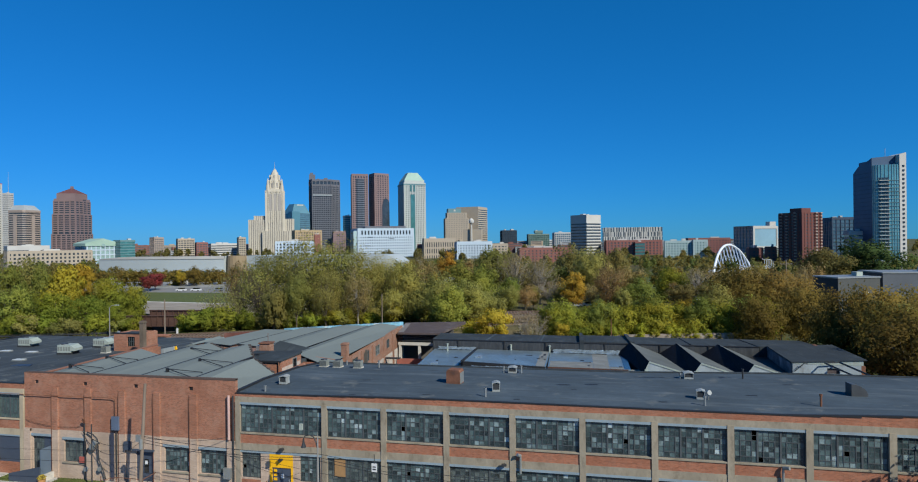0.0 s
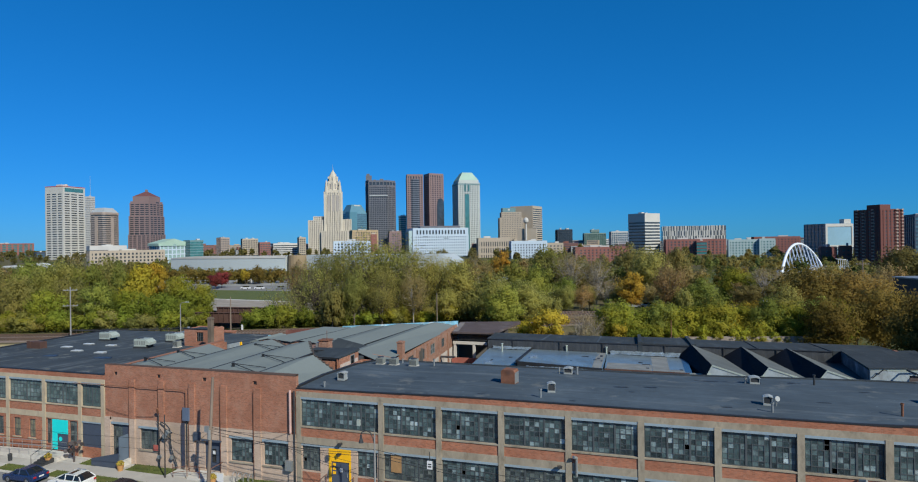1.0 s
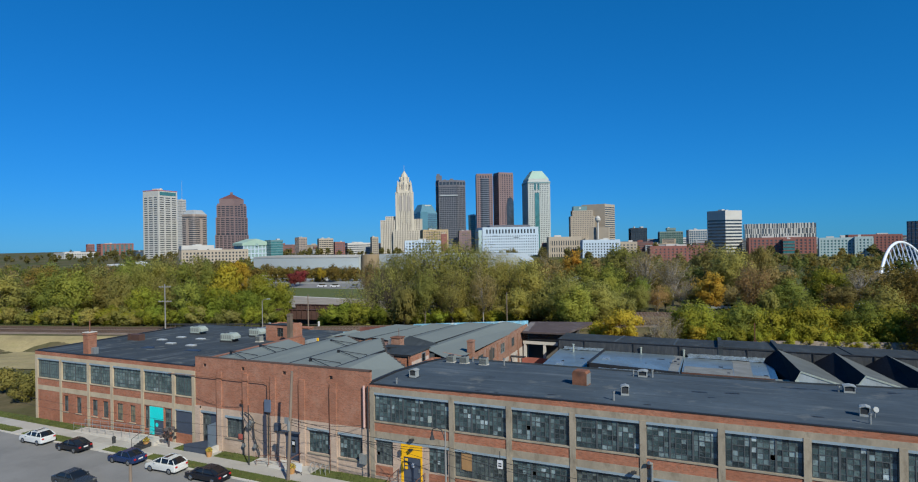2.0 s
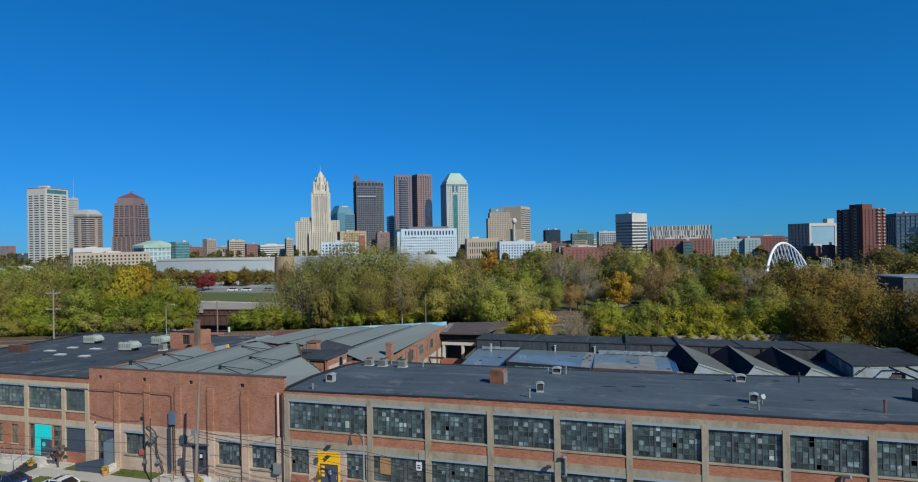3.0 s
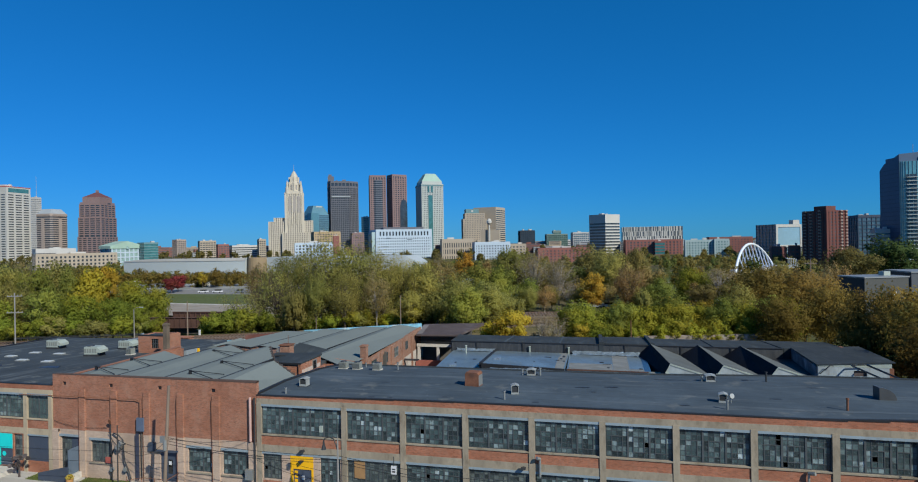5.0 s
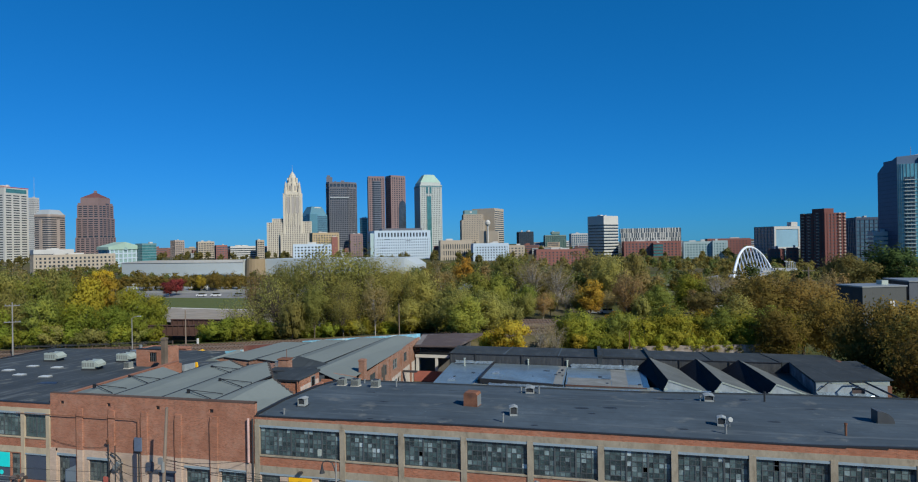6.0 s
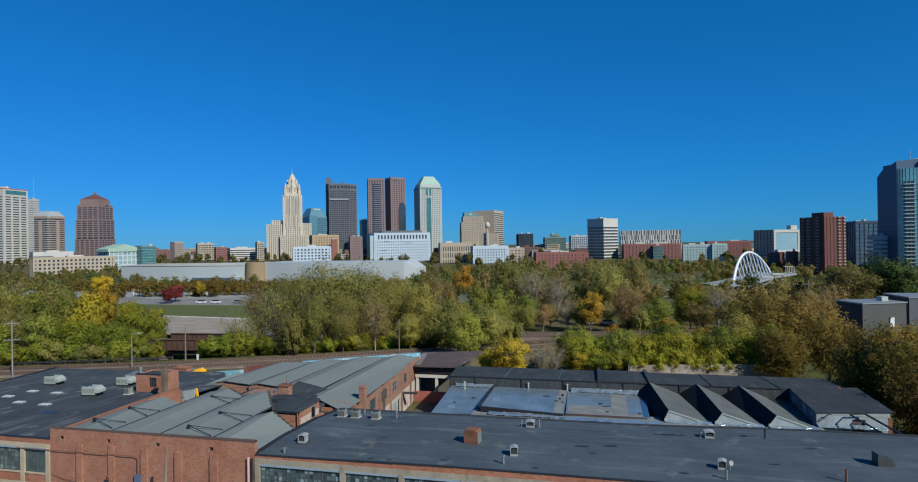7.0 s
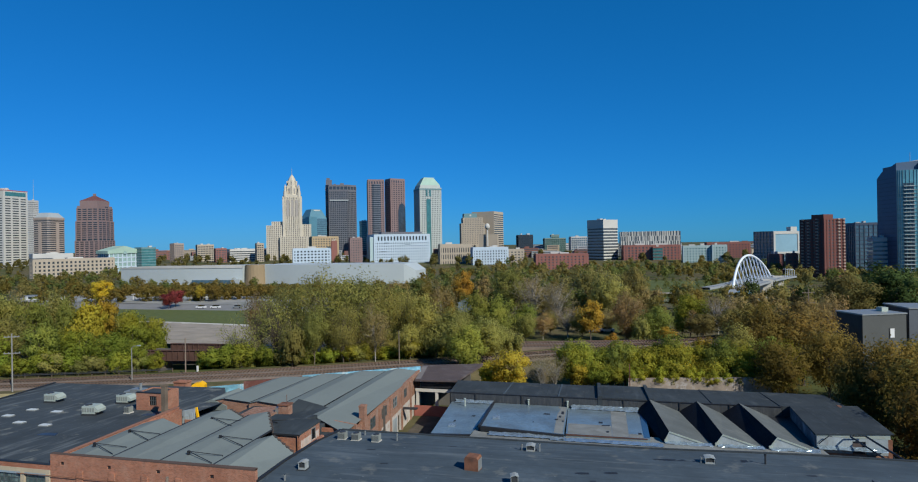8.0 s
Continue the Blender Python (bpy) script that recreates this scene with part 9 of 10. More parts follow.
def long_courthouse(label, cx, cy, phi, wr, wl, z1):
    t = place("city_building", label, cx, cy, phi)
    shell(t, wr, wl, -14, z1 - 13, WHITE_STONE, GREY_GLASS, 4.4, 2.4, 3.6, 2.0)
    part("attic", Shape().box(0.2, wr - 0.2, 0.2, wl - 0.2, z1 - 13, z1 - 2), WHITE_STONE, t)
    k = 16
    for i in range(k):
        x = wr * 0.08 + (wr * 0.84) * i / (k - 1)
        part("tall_window", Shape().box(x - 1.2, x + 1.2, -0.1, 0.19, z1 - 12, z1 - 5.5), DARK_GLASS, t)
    part("low_wing", Shape().box(-6, -0.1, 2, wl * 0.5, -14, z1 - 6), TEALW_WALL, t)
    part("roof_strip", Shape().box(wr * 0.14, wr * 0.86, 4, wl * 0.4, z1 - 2, z1 + 1.5), GRANITE_WALL, t, "dark set-back roof storey")
    grill = Shape()
    for x, z in ((wr * 0.18, z1 - 16.5), (wr * 0.55, z1 - 19), (wr * 0.12, z1 - 30)):
        grill.box(x, x + 8, -0.25, -0.13, z, z + 1.2)
    part("dark_emblem", grill, DARK_GLASS, t, kind="stuff")


def fin_building(label, cx, cy, phi, wr, wl, z1):
    t = place("city_building", label, cx, cy, phi)
    part("glazed_core", Shape().box(0.5, wr, 0.5, wl, -14, z1 - 0.5), GREY_GLASS, t)
    r = random.Random(31)
    for row in range(4):
        z0 = z1 - 8.6 * (row + 1)
        x = r.uniform(0, 1.5)
        fins = Shape()
        while x < wr - 2:
            w_ = r.choice((0.8, 1.2, 2.0, 2.6))
            fins.box(x, x + w_, -0.1, 0.6, z0 + 0.4, z0 + 8.6)
            x += w_ + r.choice((1.0, 1.6, 2.4, 3.0))
        fins.box(0, wr, 0.0, 0.6, z0, z0 + 0.4)
        part("fin_screen", fins, WHITE_WALL, t, "irregular row of white fins", kind="stuff")


def framed_office(label, cx, cy, phi, wr, wl, z1):
    t = place("city_building", label, cx, cy, phi)
    shell(t, wr, wl, -14, z1, STEEL_WALL, BLUE_GLASS, 4.0, 0.8, 6, 0.4)
    part("white_frame", Shape().wall(-0.4, wr + 0.4, z1 - 27, z1 - 0.5, -1.2, -0.13, [(wr * 0.06, wr * 0.95, z1 - 24.5, z1 - 3.5)]), WHITE_WALL, t, "white projecting frame")
    part("frame_glazing", Shape().box(wr * 0.06, wr * 0.95, -0.6, -0.4, z1 - 24.5, z1 - 3.5), SKY_GLASS, t)
    part("stair_core", Shape().box(wr * 0.75, wr * 1.0, 2, 9, z1, z1 + 5), WHITE_WALL, t)


def stepped_hotel(label, cx, cy, phi, wr, wl, z1):
    t = place("office_building", label, cx, cy, phi)
    shell(t, wr, wl, -14, z1 - 12, TAN_WALL, WARM_GLASS, 3.4, 1.6, 3.0, 1.5)
    shell(t, wr * 0.84, wl, z1 - 12, z1 - 2, TAN_WALL, WARM_GLASS, 3.4, 1.6, 3.0, 1.5, wr * 0.08)
    part("sign_storey", Shape().box(wr * 0.13, wr * 0.68, 1, wl - 1, z1 - 2, z1 + 5.5), TEAL_WALL, t, "dark teal rooftop storey")
    part("sign_mark", Shape().box(wr * 0.36, wr * 0.44, 0.85, 0.99, z1 + 0.5, z1 + 3.5), WHITE_WALL, t)
    part("terrace", Shape().box(wr * 0.55, wr + 14, -12, -0.2, -14, 22), TAN_WALL, t)


def slab_block(label, cx, cy, phi, wr, wl, z1):
    t = place("office_building", label, cx, cy, phi)
    shell(t, wr, wl, -14, z1 - 3, TAN_WALL, DARK_GLASS, 3.8, 2.2, 0, 1)
    part("blank_wall", Shape().box(-0.3, 0.8, 0.0, wl, -14, z1 - 1), TAN_WALL, t, "blank tan concrete end wall")
    part("attic", Shape().box(0.2, wr - 0.2, 0.2, wl - 0.2, z1 - 3.3, z1), TAN_WALL, t)


courthouse_tower("tall white courthouse tower with dark ribbon windows", -1035.5, 800.0, 90.3, 47.3, 46.2, 139.0)
tower("slim pale grey office tower", -1144.0, 950.0, 94.7, 13.7, 13.6, 132.4, PALE_WALL, GREY_GLASS, 4.0, 3.2, 0)
single("antenna_mast", Shape().tube((-1150.5, 956.5, 129), (-1150.5, 956.5, 178), 0.5, 0.2, 6), STEEL_WALL, "thin steel antenna mast on a roof", "antenna")
banded_tower("brown and grey banded office tower with a pale crown", -956.0, 820.0, 91.5, 37.9, 37.1, 90.0)
pyramid_tower("dark brown granite tower with a pyramid roof", -905.3, 880.0, 100.8, 44.5, 43.2, 109.7)
gabled_civic("pale green copper gabled civic building", -654.7, 650.0, 68.4, 35.5, 35.1, 22.8)
tower("dark teal glass office building", -626.3, 680.0, 67.8, 21.7, 21.6, 27.3, TEAL_WALL, TEAL_GLASS, 4.0, 1.2, 0)
tower("long low tan stone building with rows of windows", -685.6, 560.0, 61.8, 96.5, 18.2, 13.6, TAN_WALL, DARK_GLASS, 5.0, 2.2, 5.0, 2.6)
tower("low brown apartment building", -750.9, 900.0, 66.1, 18.3, 18.2, 33.7, BROWN_WALL, GREY_GLASS, 3.6, 1.8, 4)
tower("low tan brick office building", -700.5, 900.0, 45.7, 29.1, 22.2, 30.5, TAN_WALL, DARK_GLASS, 4, 2.2, 4.5)
tower("low grey and red building", -646.6, 880.0, 45.1, 19.3, 19.4, 23.1, REDB_WALL, GREY_GLASS, 4, 2, 5)
tower("low pale building with ribbon windows", -631.3, 900.0, 43.0, 47.3, 37.7, 20.5, PALE_WALL, DARK_GLASS, 4, 2.2, 0)
tower("narrow tan stone building beyond the park", -574.6, 900.0, 46.6, 12.7, 12.8, 31.5, TAN_WALL, DARK_GLASS, 4, 2.2, 5)
chamfer_glass_tower("blue-green glass office tower with chamfered top", -546.9, 1050.0, 54.3, 40.7, 40.8, 101.5)
granite_tower("dark grey granite tower of narrow bays with a raised core", -518.0, 1083.0, 24.6, 154.3)
twin_tower("brown granite tower with a banded dark bay", -371.4, 940.3, 26.0, 30.3, 26.0, 144.8, False)
twin_tower("brown granite tower with an arched dark glass strip", -342.0, 980.0, 45.0, 30.5, 25.0, 149.7, True)
mansard_tower("pale stone tower with teal glass strip and green mansard roof", -315.1, 1080.0, 32.1, 46.4, 47.6, 140.5)
long_courthouse("long white stone courthouse with tall windows along its top", -305.6, 800.0, 29.6, 90.5, 85.5, 43.5)
tower("small glass block between the towers", -409.8, 1000.0, 44.6, 12.2, 12.2, 71.8, STEEL_WALL, TEAL_GLASS, 4, 1.0, 0)
tower("low mauve-brown brick block", -337.0, 780.0, 32.2, 19.0, 16.0, 37.0, PINK_WALL, GREY_GLASS, 3.8, 2.0, 4.0, 2)
tower("narrow orange-red brick block", -371.0, 786.0, 32.2, 9.0, 8.0, 33.0, REDB_WALL, GREY_GLASS, 3.8, 2.6, 4.0, 3)
tower("low tan and brown brick block", -404.0, 786.0, 37.0, 42.0, 28.3, 40.0, OCHRE_WALL, GREY_GLASS, 3.8, 2.0, 4.0, 2)
stepped_hotel("stepped tan concrete hotel with a dark rooftop storey", -199.2, 950.0, 20.8, 42.2, 22.9, 72.5)
slab_block("tan concrete slab building with banded side", -145.2, 980.0, 76.7, 45.2, 44.4, 82.0)
tank = thing("water_tower", "white ball water tower on a slim stem", "water tower", pose(-143.2, 900, 20))
part("stem", Shape().tube((0, 0, 0), (0, 0, 29), 1.5, 1.2, 10), WHITE_WALL, tank)
part("ball", Shape().tube((0, 0, 28), (0, 0, 30.5), 2.0, 4.2, 14).tube((0, 0, 30.5), (0, 0, 34.0), 4.2, 4.4, 14).tube((0, 0, 34.0), (0, 0, 37.0), 4.4, 2.4, 14).tube((0, 0, 37.0), (0, 0, 38.0), 2.4, 0.5, 14), WHITE_WALL, tank)
part("base_block", Shape().box(-16, 16, 4, 16, -34, 19.5), TAN_WALL, tank)
tower("low tan stone building with tall slots", -198.7, 800.0, 23.0, 49.1, 19.6, 24.5, TAN_WALL, DARK_GLASS, 10, 3.0, 3.4, 2.0, 3)
tower("low white office building with square windows", -143.6, 780.0, 19.7, 53.2, 25.4, 19.2, WHITE_STONE, DARK_GLASS, 3.9, 2.0, 4.2, 2.2, 3)
tower("low tan building beyond the white office", -96.5, 800.0, 16.4, 26.2, 25.6, 15.6, TAN_WALL, GREY_GLASS, 4, 2.2, 5, 2.4)
tower("black glass office cube", -103.9, 1000.0, 16.3, 26.9, 27.6, 38.7, BLACK_WALL, DARK_GLASS, 4, 0.6, 4, 0.4)
tower("green glass office building", -64.4, 1100.0, 12.6, 41.6, 25.2, 32.3, GREEN_WALL, GREEN_GLASS, 4, 0.8, 4, 0.5)
tower("plant room of the green glass building", -52.1, 1105.0, 12.1, 16.2, 16.4, 39.1, GREEN_WALL, GREEN_GLASS, 5, 3.0, 0)
tower("grey glass building under construction cladding", -11.5, 1050.0, 10.2, 30.3, 31.3, 34.1, PALE_WALL, BLUE_GLASS, 4, 1.0, 4, 0.8)
tower("low red brick terrace", -43.9, 700.0, 13.5, 68.0, 22.1, 10.3, REDB_WALL, GREY_GLASS, 3.6, 1.8, 5, 3)
tower("white and black striped office tower", 43.8, 850.0, 47.2, 32.8, 33.1, 57.9, WHITE_WALL, DARK_GLASS, 4.6, 2.2, 0, 1, 11)
fin_building("long glass building with irregular white fins", 74.9, 1000.0, 5.4, 102.0, 21.7, 40.9)
tower("long red brick block with a glazed bay", 72.8, 850.0, 5.1, 82.0, 24.9, 18.5, REDB_WALL, GREY_GLASS, 4.0, 1.8, 5.2, 2.6)
tower("glazed green bay of the red brick block", 113.8, 844.0, 2.4, 14.7, 11.9, 16.0, REDB_WALL, TEAL_GLASS, 4.5, 0.8, 0)
tower("white and teal apartment block", 149.4, 800.0, -0.2, 38.2, 10.9, 17.2, TEALW_WALL, TEAL_GLASS, 3.6, 1.8, 3.8, 1.9)
tower("white apartment block with a tall stair", 186.0, 795.0, -2.7, 18.9, 10.6, 18.1, TEALW_WALL, TEAL_GLASS, 3.6, 1.9, 3.8, 2.1)
tower("long red brick apartment block", 198.5, 900.0, -2.3, 60.9, 30.4, 20.6, REDB_WALL, GREY_GLASS, 3.6, 2.0, 4.4, 2.4)
framed_office("grey glass office building with a white projecting frame", 235.4, 700.0, 22.7, 33.2, 34.6, 34.3)
tower("small red brick warehouse building", 208.7, 620.0, -6.6, 14.1, 14.5, 9.5, REDB_WALL, GREY_GLASS, 4, 2.4, 4, 2)
tower("red brick warehouse with a stair tower", 219.9, 600.0, -7.7, 9.8, 10.0, 10.7, REDB_WALL, GREY_GLASS, 4, 2.4, 4, 2)
balcony_tower("dark red brick apartment tower with stacked balconies", 239.7, 560.0, 30.0, 25.8, 26.7, 47.0)
tower("dark blue glass office building", 297.3, 640.0, 2.6, 21.9, 22.9, 41.0, NAVY_WALL, BLUE_GLASS, 4.0, 0.8, 4, 0.4, 2)
tower("low grey building with pale end wall", 285.9, 575.0, -3.1, 13.1, 13.6, 25.4, PALE_WALL, BLUE_GLASS, 4.0, 2.4, 0)
curved_tower("tall tower with dark flank and curved blue-green glass front", 299.6, 560.0, 6.8, 27.4, 29.0, 84.5)
tower("low red brick building far off", -1572.7, 1000.0, 69.9, 17.0, 17.0, 28.7, REDB_WALL, GREY_GLASS, 4, 2, 5)
tower("green-glass building with red brick ends", -1485.9, 980.0, 66.0, 78.4, 60.0, 29.4, REDB_WALL, TEAL_GLASS, 5, 1.4, 12, 4)
tower("low white building far off", -1348.5, 800.0, 73.5, 64.0, 82.2, 8.6, PALE_WALL, GREY_GLASS, 4, 2.2, 5)
tower("low blue panelled building far off", -1133.7, 820.0, 69.4, 15.3, 15.3, 9.2, NAVY_WALL, BLUE_GLASS, 4, 2, 0)
tower("grey low hall beside the tan building", -732.8, 600.0, 57.8, 48.0, 29.2, 20.6, PALE_WALL, GREY_GLASS, 8, 5, 0)
tower("low white office block before the art deco tower", -361.6, 650.0, 30.0, 50.0, 24.0, 22.4, WHITE_STONE, DARK_GLASS, 4.0, 2.0, 4.4, 2.2)



def town_blocks(name, wall_, label, count, seed, y0, y1, x0, x1, tall):
    """Low far blocks, past counting, with rows of dark window strips."""
    r = random.Random(seed)
    body, strip = Shape(), Shape()
    for _ in range(count):
        y = r.uniform(y0, y1)
        x = r.uniform(x0, x1) * y / y1
        w, d, h = r.uniform(18, 55), r.uniform(14, 30), r.uniform(*tall)
        m = pose(x, y, 0, 0, 0, math.degrees(math.atan2(-x, y)) + r.uniform(-12, 12))
        body.box(-w / 2, w / 2, 0, d, -12, h, m)
        if r.random() < 0.5:
            body.box(-w * 0.2, w * 0.1, d * 0.3, d * 0.7, h, h + r.uniform(1.5, 3.5), m)
        z = h - 2.6
        while z > -4:
            strip.box(-w / 2 + 1.5, w / 2 - 1.5, -0.25, 0.02, z, z + 1.4, m)
            z -= 3.8
    bl = thing(name, label, "buildings", kind="stuff")
    part("walls", body, wall_, bl, kind="stuff")
    part("window_strips", strip, GREY_GLASS, bl, kind="stuff")


for nm, col, sd in (("tan", (0.34, 0.275, 0.205), 61), ("brick", (0.22, 0.10, 0.08), 62), ("grey", (0.30, 0.31, 0.32), 63), ("white", (0.42, 0.43, 0.44), 64)):
    wall_ = surface("town_wall_" + nm, col, 0.85, 0.12, 0.02, 0.3, bump=0, spec=0.1)
    town_blocks("far_town", wall_, "low %s town blocks far beyond the river" % nm, 46, sd, 960, 1450, -1500, 760, (5, 19))



def art_deco_tower():
    t = thing("office_building", "cream stone art deco tower with stepped octagonal crown", "building", pose(-562, 1008, 0, 0, 0, 29))
    w = surface("cream_terracotta", (0.47, 0.425, 0.35), 0.8, 0.06, 0.05, 0.5, bump=0)
    bay_grey = surface("grey_spandrel", (0.30, 0.275, 0.255), 0.6, 0.08, 0.05, 0.5, bump=0)
    hw = 17.5

    def block_(x0, x1, y0, y1, z0, z1, fh, band, pier, pw):
        shell(t, x1 - x0, y1 - y0, z0, z1, w, WARM_GLASS, fh, band, pier, pw, x0, y0)
    block_(-hw, hw, -hw, hw, -14, 122, 3.9, 0.7, 3.5, 2.0)
    block_(-50, -hw - 0.6, -15, 18, -14, 66, 3.9, 0.8, 3.4, 1.9)
    block_(-40, -hw - 0.6, -10, 14, 66, 74, 3.9, 0.8, 3.4, 1.9)
    block_(hw + 0.6, 36, -15, 18, -14, 68, 3.9, 0.8, 3.4, 1.9)
    block_(-24, 30, -24, -15.6, -14, 44, 3.9, 0.8, 3.4, 1.9)
    part("setback", Shape().box(-hw + 2, hw - 2, -hw + 2, hw - 2, 122, 127), w, t)
    for sx in (-1, 1):
        for sy in (-1, 1):
            x, y = sx * 13.2, sy * 13.2
            part("corner_pier", Shape().box(sx * 16.4 - 2.2, sx * 16.4 + 2.2, sy * 16.4 - 2.2, sy * 16.4 + 2.2, -14, 119), w, t)
            part("corner_turret", Shape().tube((x, y, 119), (x, y, 134), 4.4, 3.2, 8).tube((x, y, 134), (x, y, 142), 2.6, 2.0, 8).tube((x, y, 142), (x, y, 148), 1.9, 0.4, 8), w, t)
    for k in range(4):
        turn_ = pose(0, 0, 0, 0, 0, 90 * k)
        for x in (-8.6, 0.0, 8.6):
            arch = [(x - 2.6, 84), (x + 2.6, 84), (x + 2.6, 114)] + [(x + 2.6 * math.cos(a), 114 + 3.4 * math.sin(a)) for a in (0.6, 1.1, 1.57, 2.04, 2.5)] + [(x - 2.6, 114)]
            bay = Shape().extrude_y(arch, -hw - 0.35, -hw - 0.13)
            bay.v = [tuple(turn_ @ Vector(q)) for q in bay.v]
            part("arched_bay", bay, bay_grey, t, "tall arch-headed grey window bay")
        for x in (-12.9, -4.3, 4.3, 12.9):
            part("buttress", Shape().box(x - 0.8, x + 0.8, -hw - 1.3, -hw + 0.2, 60, 124, turn_), w, t)
    part("octagon_drum", Shape().tube((0, 0, 127), (0, 0, 143), 13.6, 12.2, 8).tube((0, 0, 143), (0, 0, 147), 10.8, 9.8, 8), w, t)
    for k in range(8):
        part("buttress", Shape().box(-1.0, 1.0, 11.0, 14.0, 125, 146, pose(0, 0, 0, 0, 0, 45 * k)).box(-0.8, 0.8, 7.6, 10.4, 146, 156, pose(0, 0, 0, 0, 0, 45 * k)), w, t)
        part("crown_window", Shape().box(-1.5, 1.5, 11.6, 12.7, 130, 140, pose(0, 0, 0, 0, 0, 22.5 + 45 * k)), bay_grey, t)
    part("lantern", Shape().tube((0, 0, 147), (0, 0, 157), 9.4, 8.2, 8).tube((0, 0, 157), (0, 0, 162), 7.4, 5.8, 8).tube((0, 0, 162), (0, 0, 166), 5.2, 3.2, 8).tube((0, 0, 166), (0, 0, 169), 2.4, 1.2, 8), w, t)
    part("mast", Shape().tube((0, 0, 169), (0, 0, 182), 0.6, 0.2, 6), STEEL_WALL, t)


art_deco_tower()


def science_museum():
    t = thing("museum", "very long low white museum with curved walls and a brown drum", "building", pose(0, 0, 0))
    w = surface("white_metal_panel", (0.40, 0.44, 0.45), 0.5, 0.05, 0.03, 0.4, bump=0)
    n = 14
    west_ = [(-462 + 146 * i / n, 470 - 5 * math.sin(math.pi * i / n)) for i in range(n + 1)]
    part("west_hall", Shape().prism(west_ + [(-316, 520), (-462, 520)], -16, [5.2 + 2.4 * math.sin(math.pi * 0.5 * min(1, i / 5)) for i in range(n + 1)] + [7, 5]), w, t)
    east_ = [(-299 + 150 * i / n, 480 - 6 * math.sin(math.pi * i / n)) for i in range(n + 1)]
    tops = [7.6 for i in range(n + 1)]
    part("east_hall", Shape().prism(east_ + [(-149, 520), (-299, 520)], -16, tops + [7.6, 7.6]), w, t)
    part("east_end", Shape().prism([(-149, 480), (-138, 484), (-138, 516), (-149, 520)], -16, [7.6, 1.0, 1.0, 7.6]), w, t)
    part("drum", Shape().tube((-307, 478, -16), (-307, 478, 7.9), 10.5, 9.5, 20), surface("brown_drum", (0.27, 0.20, 0.12), 0.7, 0.1, 0.05, 0.5, bump=0), t)
    part("entrance_glass", Shape().box(-370, -326, 463, 466, -18, -6.8), BLUE_GLASS, t)
    part("plinth", Shape().box(-326, -316, 464, 470, -18, -6), w, t)
    part("roof_edge", Shape().prism([(x, y - 0.5) for x, y in west_] + [(x, y + 0.5) for x, y in reversed(west_)], 5, [5.5 + 2.4 * math.sin(math.pi * 0.5 * min(1, i / 5)) for i in range(n + 1)] + [5.5 + 2.4 * math.sin(math.pi * 0.5 * min(1, i / 5)) for i in range(n, -1, -1)]), PALE_WALL, t)


science_museum()


DECK_GREY = surface("bridge_deck_grey", (0.24, 0.255, 0.27), 0.85, 0.1, 0.1, 1.0, bump=0)


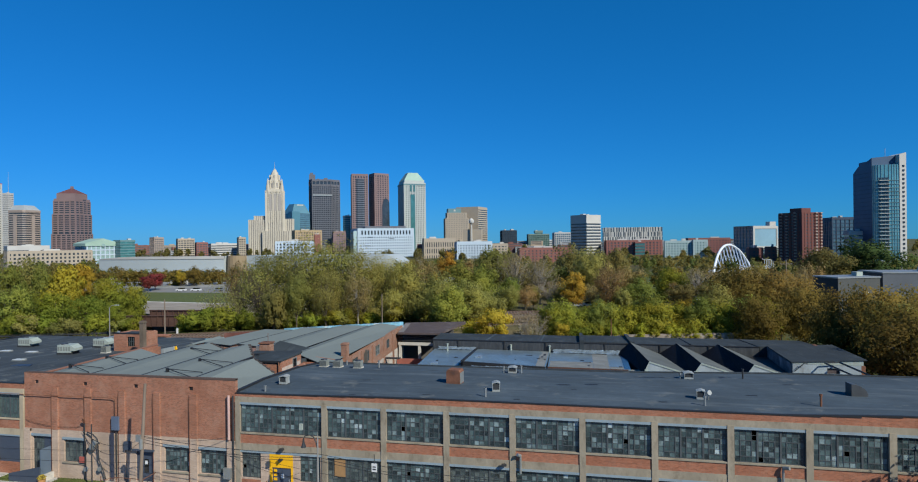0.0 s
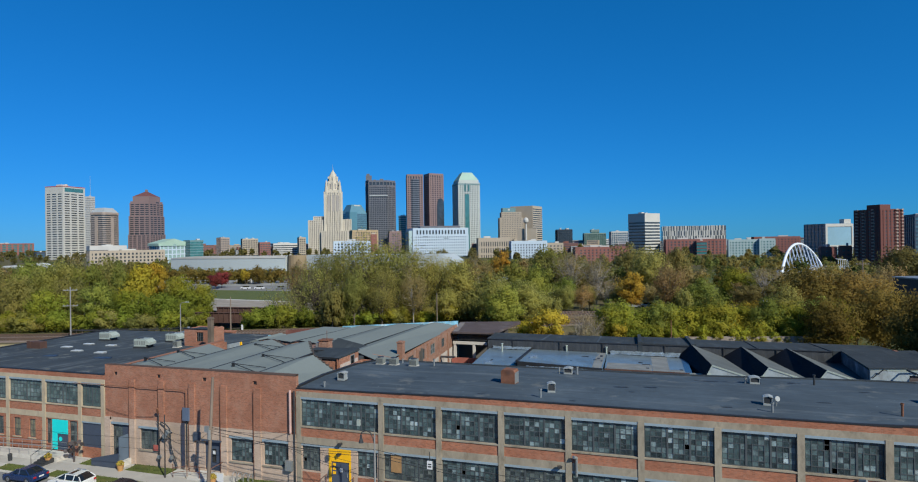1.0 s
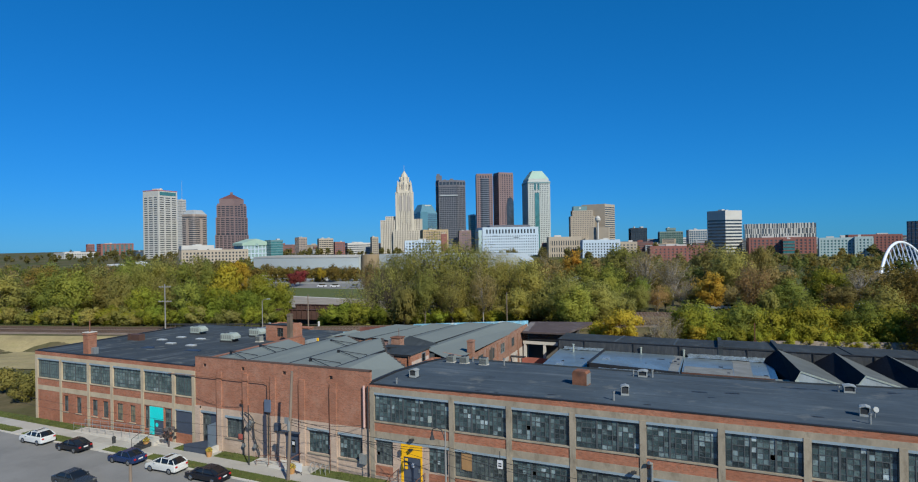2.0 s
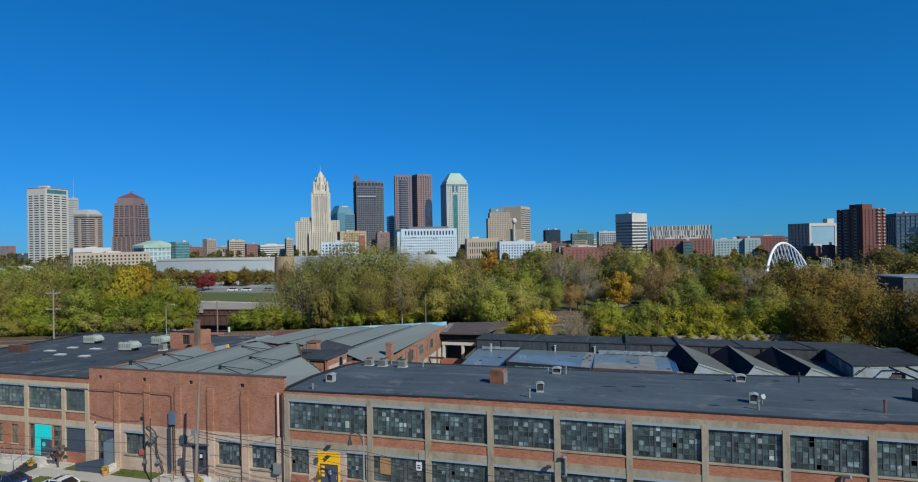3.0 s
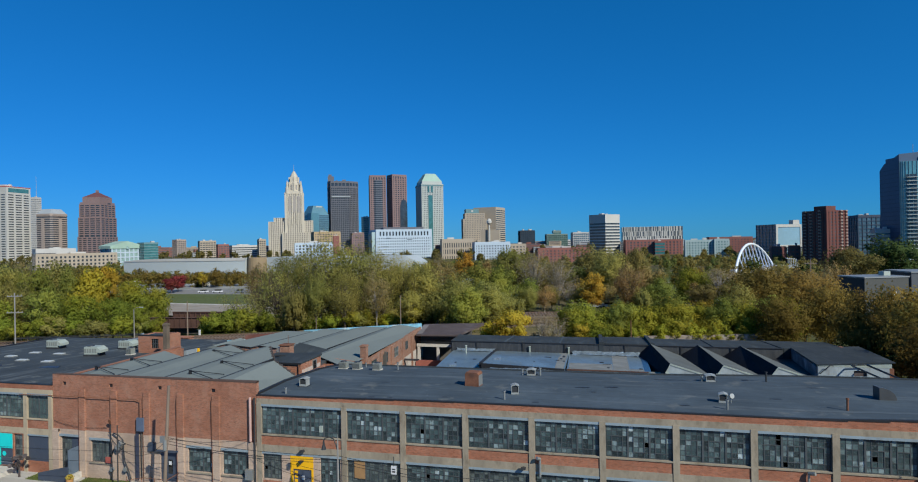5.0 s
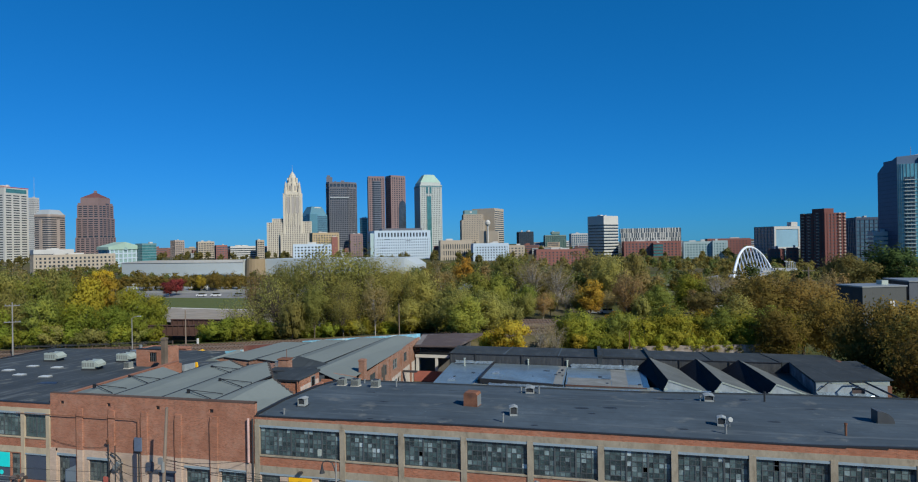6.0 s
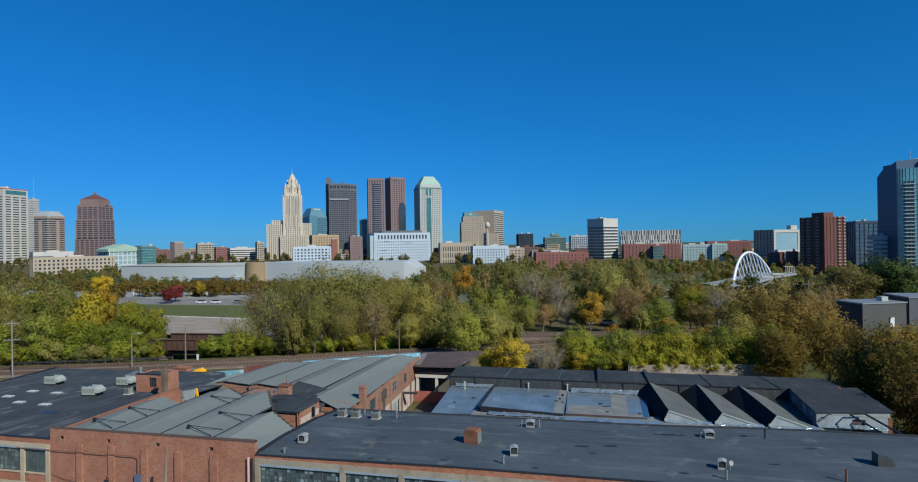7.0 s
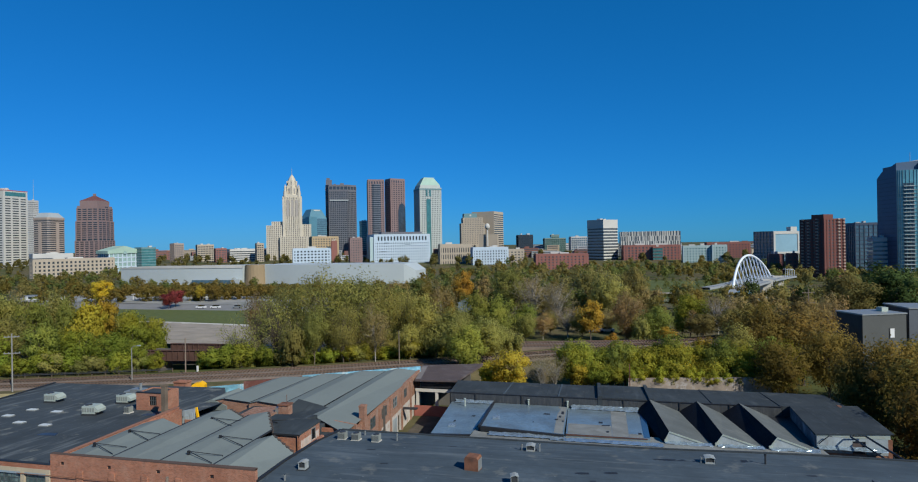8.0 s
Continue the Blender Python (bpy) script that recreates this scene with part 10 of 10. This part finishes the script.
def arch_bridge():
    t = thing("arch_bridge", "white steel single-arch bridge with splayed hangers and curved deck", "bridge", pose(0, 0, 0))
    w = surface("white_steel", (0.68, 0.72, 0.76), 0.4, 0.05, 0.05, 0.5, bump=0)
    hang = surface("pale_blue_hanger_steel", (0.36, 0.42, 0.50), 0.4, 0.05, 0.05, 0.5, bump=0)
    a, b = Vector((109.1, 329.9, -3)), Vector((153.3, 412.5, -3))
    lean = Vector((-3.2, 0.6, 0))
    n = 24
    pts = []
    for i in range(n + 1):
        u = i / n
        k = 4 * u * (1 - u)
        pts.append(a.lerp(b, u) + Vector((0, 0, 18.6 * k ** 0.85)) + lean * k)
    s = Shape()
    for p, q in zip(pts, pts[1:]):
        s.tube(p, q, 0.75, 0.75, 10)
    part("arch", s, w, t, smooth=False)
    off = Vector((0.88, -0.47, 0))

    def deck_line(u, o):
        c = a.lerp(b, u) + Vector((0, 0, 1.2 + 3.2 * 4 * u * (1 - u) * 0.35))
        return c + off * o

    for k, (o0, o1) in enumerate(((-9, -3.5), (2.0, 11.5))):
        d = Shape()
        u_lo = -0.95 if k else -0.2
        us = [u_lo + (1.25 - u_lo) * i / 20 for i in range(21)]
        for u0, u1 in zip(us, us[1:]):
            def P(u, o, dz):
                bend = (-16.0 if k else 24.0) * max(0, 0.2 - u) ** 2
                v = a.lerp(b, u) + off * (o - bend) + Vector((0, 0, 0.9 + 1.6 * math.cos((u - 0.5) * 1.6) + dz))
                return tuple(v)
            d.quad(P(u0, o0, 0), P(u0, o1, 0), P(u1, o1, 0), P(u1, o0, 0))
            d.quad(P(u0, o1, -1.3), P(u0, o1, 0), P(u1, o1, 0), P(u1, o1, -1.3)).quad(P(u0, o0, 0), P(u0, o0, -1.3), P(u1, o0, -1.3), P(u1, o0, 0))
            d.quad(P(u0, o1, 0.9), P(u0, o1, 1.05), P(u1, o1, 1.05), P(u1, o1, 0.9))
            d.quad(P(u0, o0, -1.3), P(u1, o0, -1.3), P(u1, o1, -1.3), P(u0, o1, -1.3))
        part("deck", d, DECK_GREY, t, "pale concrete deck" if k else "white footway deck")
    for i in range(2, n - 1, 2):
        u = i / n
        part("hanger", Shape().tube(pts[i], deck_line(u - 0.05, 2.2), 0.34, 0.4, 6), hang, t)
        part("hanger", Shape().tube(pts[i], deck_line(u - 0.05, -4.0), 0.16, 0.16, 5), hang, t)
    part("pier", Shape().box(134, 140, 362, 368, -16, 0), PALE_CONCRETE, t)
    part("pier", Shape().box(150, 157, 398, 404, -16, 0), PALE_CONCRETE, t)
    for i in range(6):
        u = 0.95 + 0.06 * i
        p = deck_line(u, 10)
        part("deck_lamp", Shape().tube(p, p + Vector((0, 0, 6)), 0.12).tube(p + Vector((0, 0, 6)), p + Vector((-1.6, 0, 6.6)), 0.1), w, t)


arch_bridge()


def grey_block(x, y, phi, wr, wl, z1, label, wall):
    t = thing("commercial_building", label, "building", pose(x, y, -1, 0, 0, phi))
    part("wall", Shape().box(0, wr, 0, wl, 0, z1 + 1), wall, t)
    part("roof_coping", Shape().box(-0.15, wr + 0.15, -0.15, wl + 0.15, z1 + 1, z1 + 1.25), GALV, t)
    w = part("window", Shape().box(wr * 0.62, wr * 0.72, -0.06, 0.02, z1 - 3.6, z1 - 1.8), PLATE_WHITE, t)
    part("window_frame", Shape().box(wr * 0.60, wr * 0.62, -0.1, 0.02, z1 - 3.7, z1 - 1.7), DARK_METAL, w)
    sd = Shape()
    for k in range(3):
        sd.box(-0.1, -0.03, wl * (0.2 + 0.27 * k), wl * (0.32 + 0.27 * k), z1 - 5, z1 - 2.5)
    # dark cladding puts the left side's shade into its colour
    part("shade_cladding", Shape().box(-0.05, -0.004, 0.1, wl - 0.1, 0.2, z1 + 0.9), DARK_METAL, t, "dark metal cladding that also carries the side's shade")
    part("side_glazing", sd, DARK_GLASS, t, kind="stuff")
    part("roof_unit", Shape().box(wr * 0.7, wr * 0.85, wl * 0.4, wl * 0.6, z1 + 1.25, z1 + 2.1), PALE_METAL, t)


grey_block(79.0, 86.0, 20, 9.6, 6.6, 11.9, "plain grey rendered commercial block with few windows", surface("grey_render", (0.08, 0.083, 0.08), 0.85, 0.08, 0.2, 3))
grey_block(89.8, 92, 4, 14, 9, 12.6, "dark slate commercial block with few windows", surface("slate_render", (0.10, 0.11, 0.125), 0.8, 0.1, 0.2, 3))
single("house_roof", Shape().extrude_y([(-20, 0), (-15, 0), (-15, 6.0), (-17.5, 7.2), (-20, 6.0)], 158, 164), surface("pale_blue_roof", (0.20, 0.24, 0.27), 0.7), "small house with a pale blue roof among the trees", "house")
pg = thing("park_pergola", "white park pergola on slim posts, some painted red", "pergola", pose(-217.0, 227.5, -1.6, 0, 0, 8))
part("roof", Shape().box(-5, 5, -1.4, 1.4, 3.0, 3.25), PLATE_WHITE, pg)
for i in range(6):
    part("post", Shape().box(-4.6 + 1.8 * i, -4.3 + 1.8 * i, -0.9, -0.6, 0, 3.0), REDB_WALL if i in (2, 4) else PLATE_WHITE, pg)
for x, y, w in ((-284.9, 222.8, 9), (-269.6, 223.9, 6), (-182.2, 229.9, 8)):
    kk = thing("park_kiosk", "low white park kiosk with a dark opening", "kiosk", pose(x, y, -1.62, 0, 0, 12))
    part("wall", Shape().box(-w / 2, w / 2, -1.5, 1.5, 0, 2.5), PLATE_WHITE, kk)
    part("roof", Shape().box(-w / 2 - 0.4, w / 2 + 0.4, -1.9, 1.9, 2.5, 2.75), GALV, kk)
    part("opening", Shape().box(-w / 3, w / 3, -1.56, -1.48, 0.8, 2.0), DARK_GLASS, kk)
fb = thing("white_arched_footbridge", "low white footbridge with sweeping arched shells by the river", "bridge")
for a, b, rise in (((-700, 446), (-648, 449), 5.0), ((-652, 449), (-612, 452), 8.0)):
    ring_ = []
    for k in range(13):
        u = k / 12
        ring_.append((a[0] + (b[0] - a[0]) * u, -6.5 + rise * math.sin(math.pi * u) ** 0.7, 1.6 + 2.2 * u))
    arch = Shape()
    for (x0, z0, d0), (x1, z1, d1) in zip(ring_, ring_[1:]):
        arch.prism([(x0, a[1]), (x1, a[1]), (x1, a[1] + 7), (x0, a[1] + 7)], min(z0, z1) - d0, [z0, z1, z1, z0])
    part("arched_shell", arch, PLATE_WHITE, fb)
part("deck", Shape().box(-705, -608, 447, 453, -9, -7.2), PLATE_WHITE, fb)
single("green_canopy", Shape().extrude_y([(93, -1.5), (103, -1.5), (103, 0.5), (98, 2.6), (93, 0.5)], 250, 258), TEAL_WALL, "small green-roofed kiosk by the bridge", "kiosk")
for k, (x, y) in enumerate(((27, 133), (31, 134), (41, 136), (45, 137), (-152, 192), (-145, 193), (-134, 194), (60, 150), (64, 151))):
    t = thing("distant_car", "pale car parked beyond the railway", "car", pose(x, y, (-1.5 if x < 0 else ground_z(x, y) + 0.2), 0, 0, 8), group="distant cars")
    part("body", Shape().box(-2.2, 2.2, -0.9, 0.9, 0.3, 0.95), PLATE_WHITE if k % 3 else GALV, t)
    part("window_glass", Shape().prism([(-1.2, -0.75), (1.5, -0.75), (1.5, 0.75), (-1.2, 0.75)], 0.95, 1.5), CAR_GLASS, t)
    for wx in (-1.4, 1.4):
        for wy in (-0.92, 0.7):
            part("wheel", Shape().tube((wx, wy, 0.31), (wx, wy + 0.22, 0.31), 0.31, 0.31, 12), RUBBER, t)
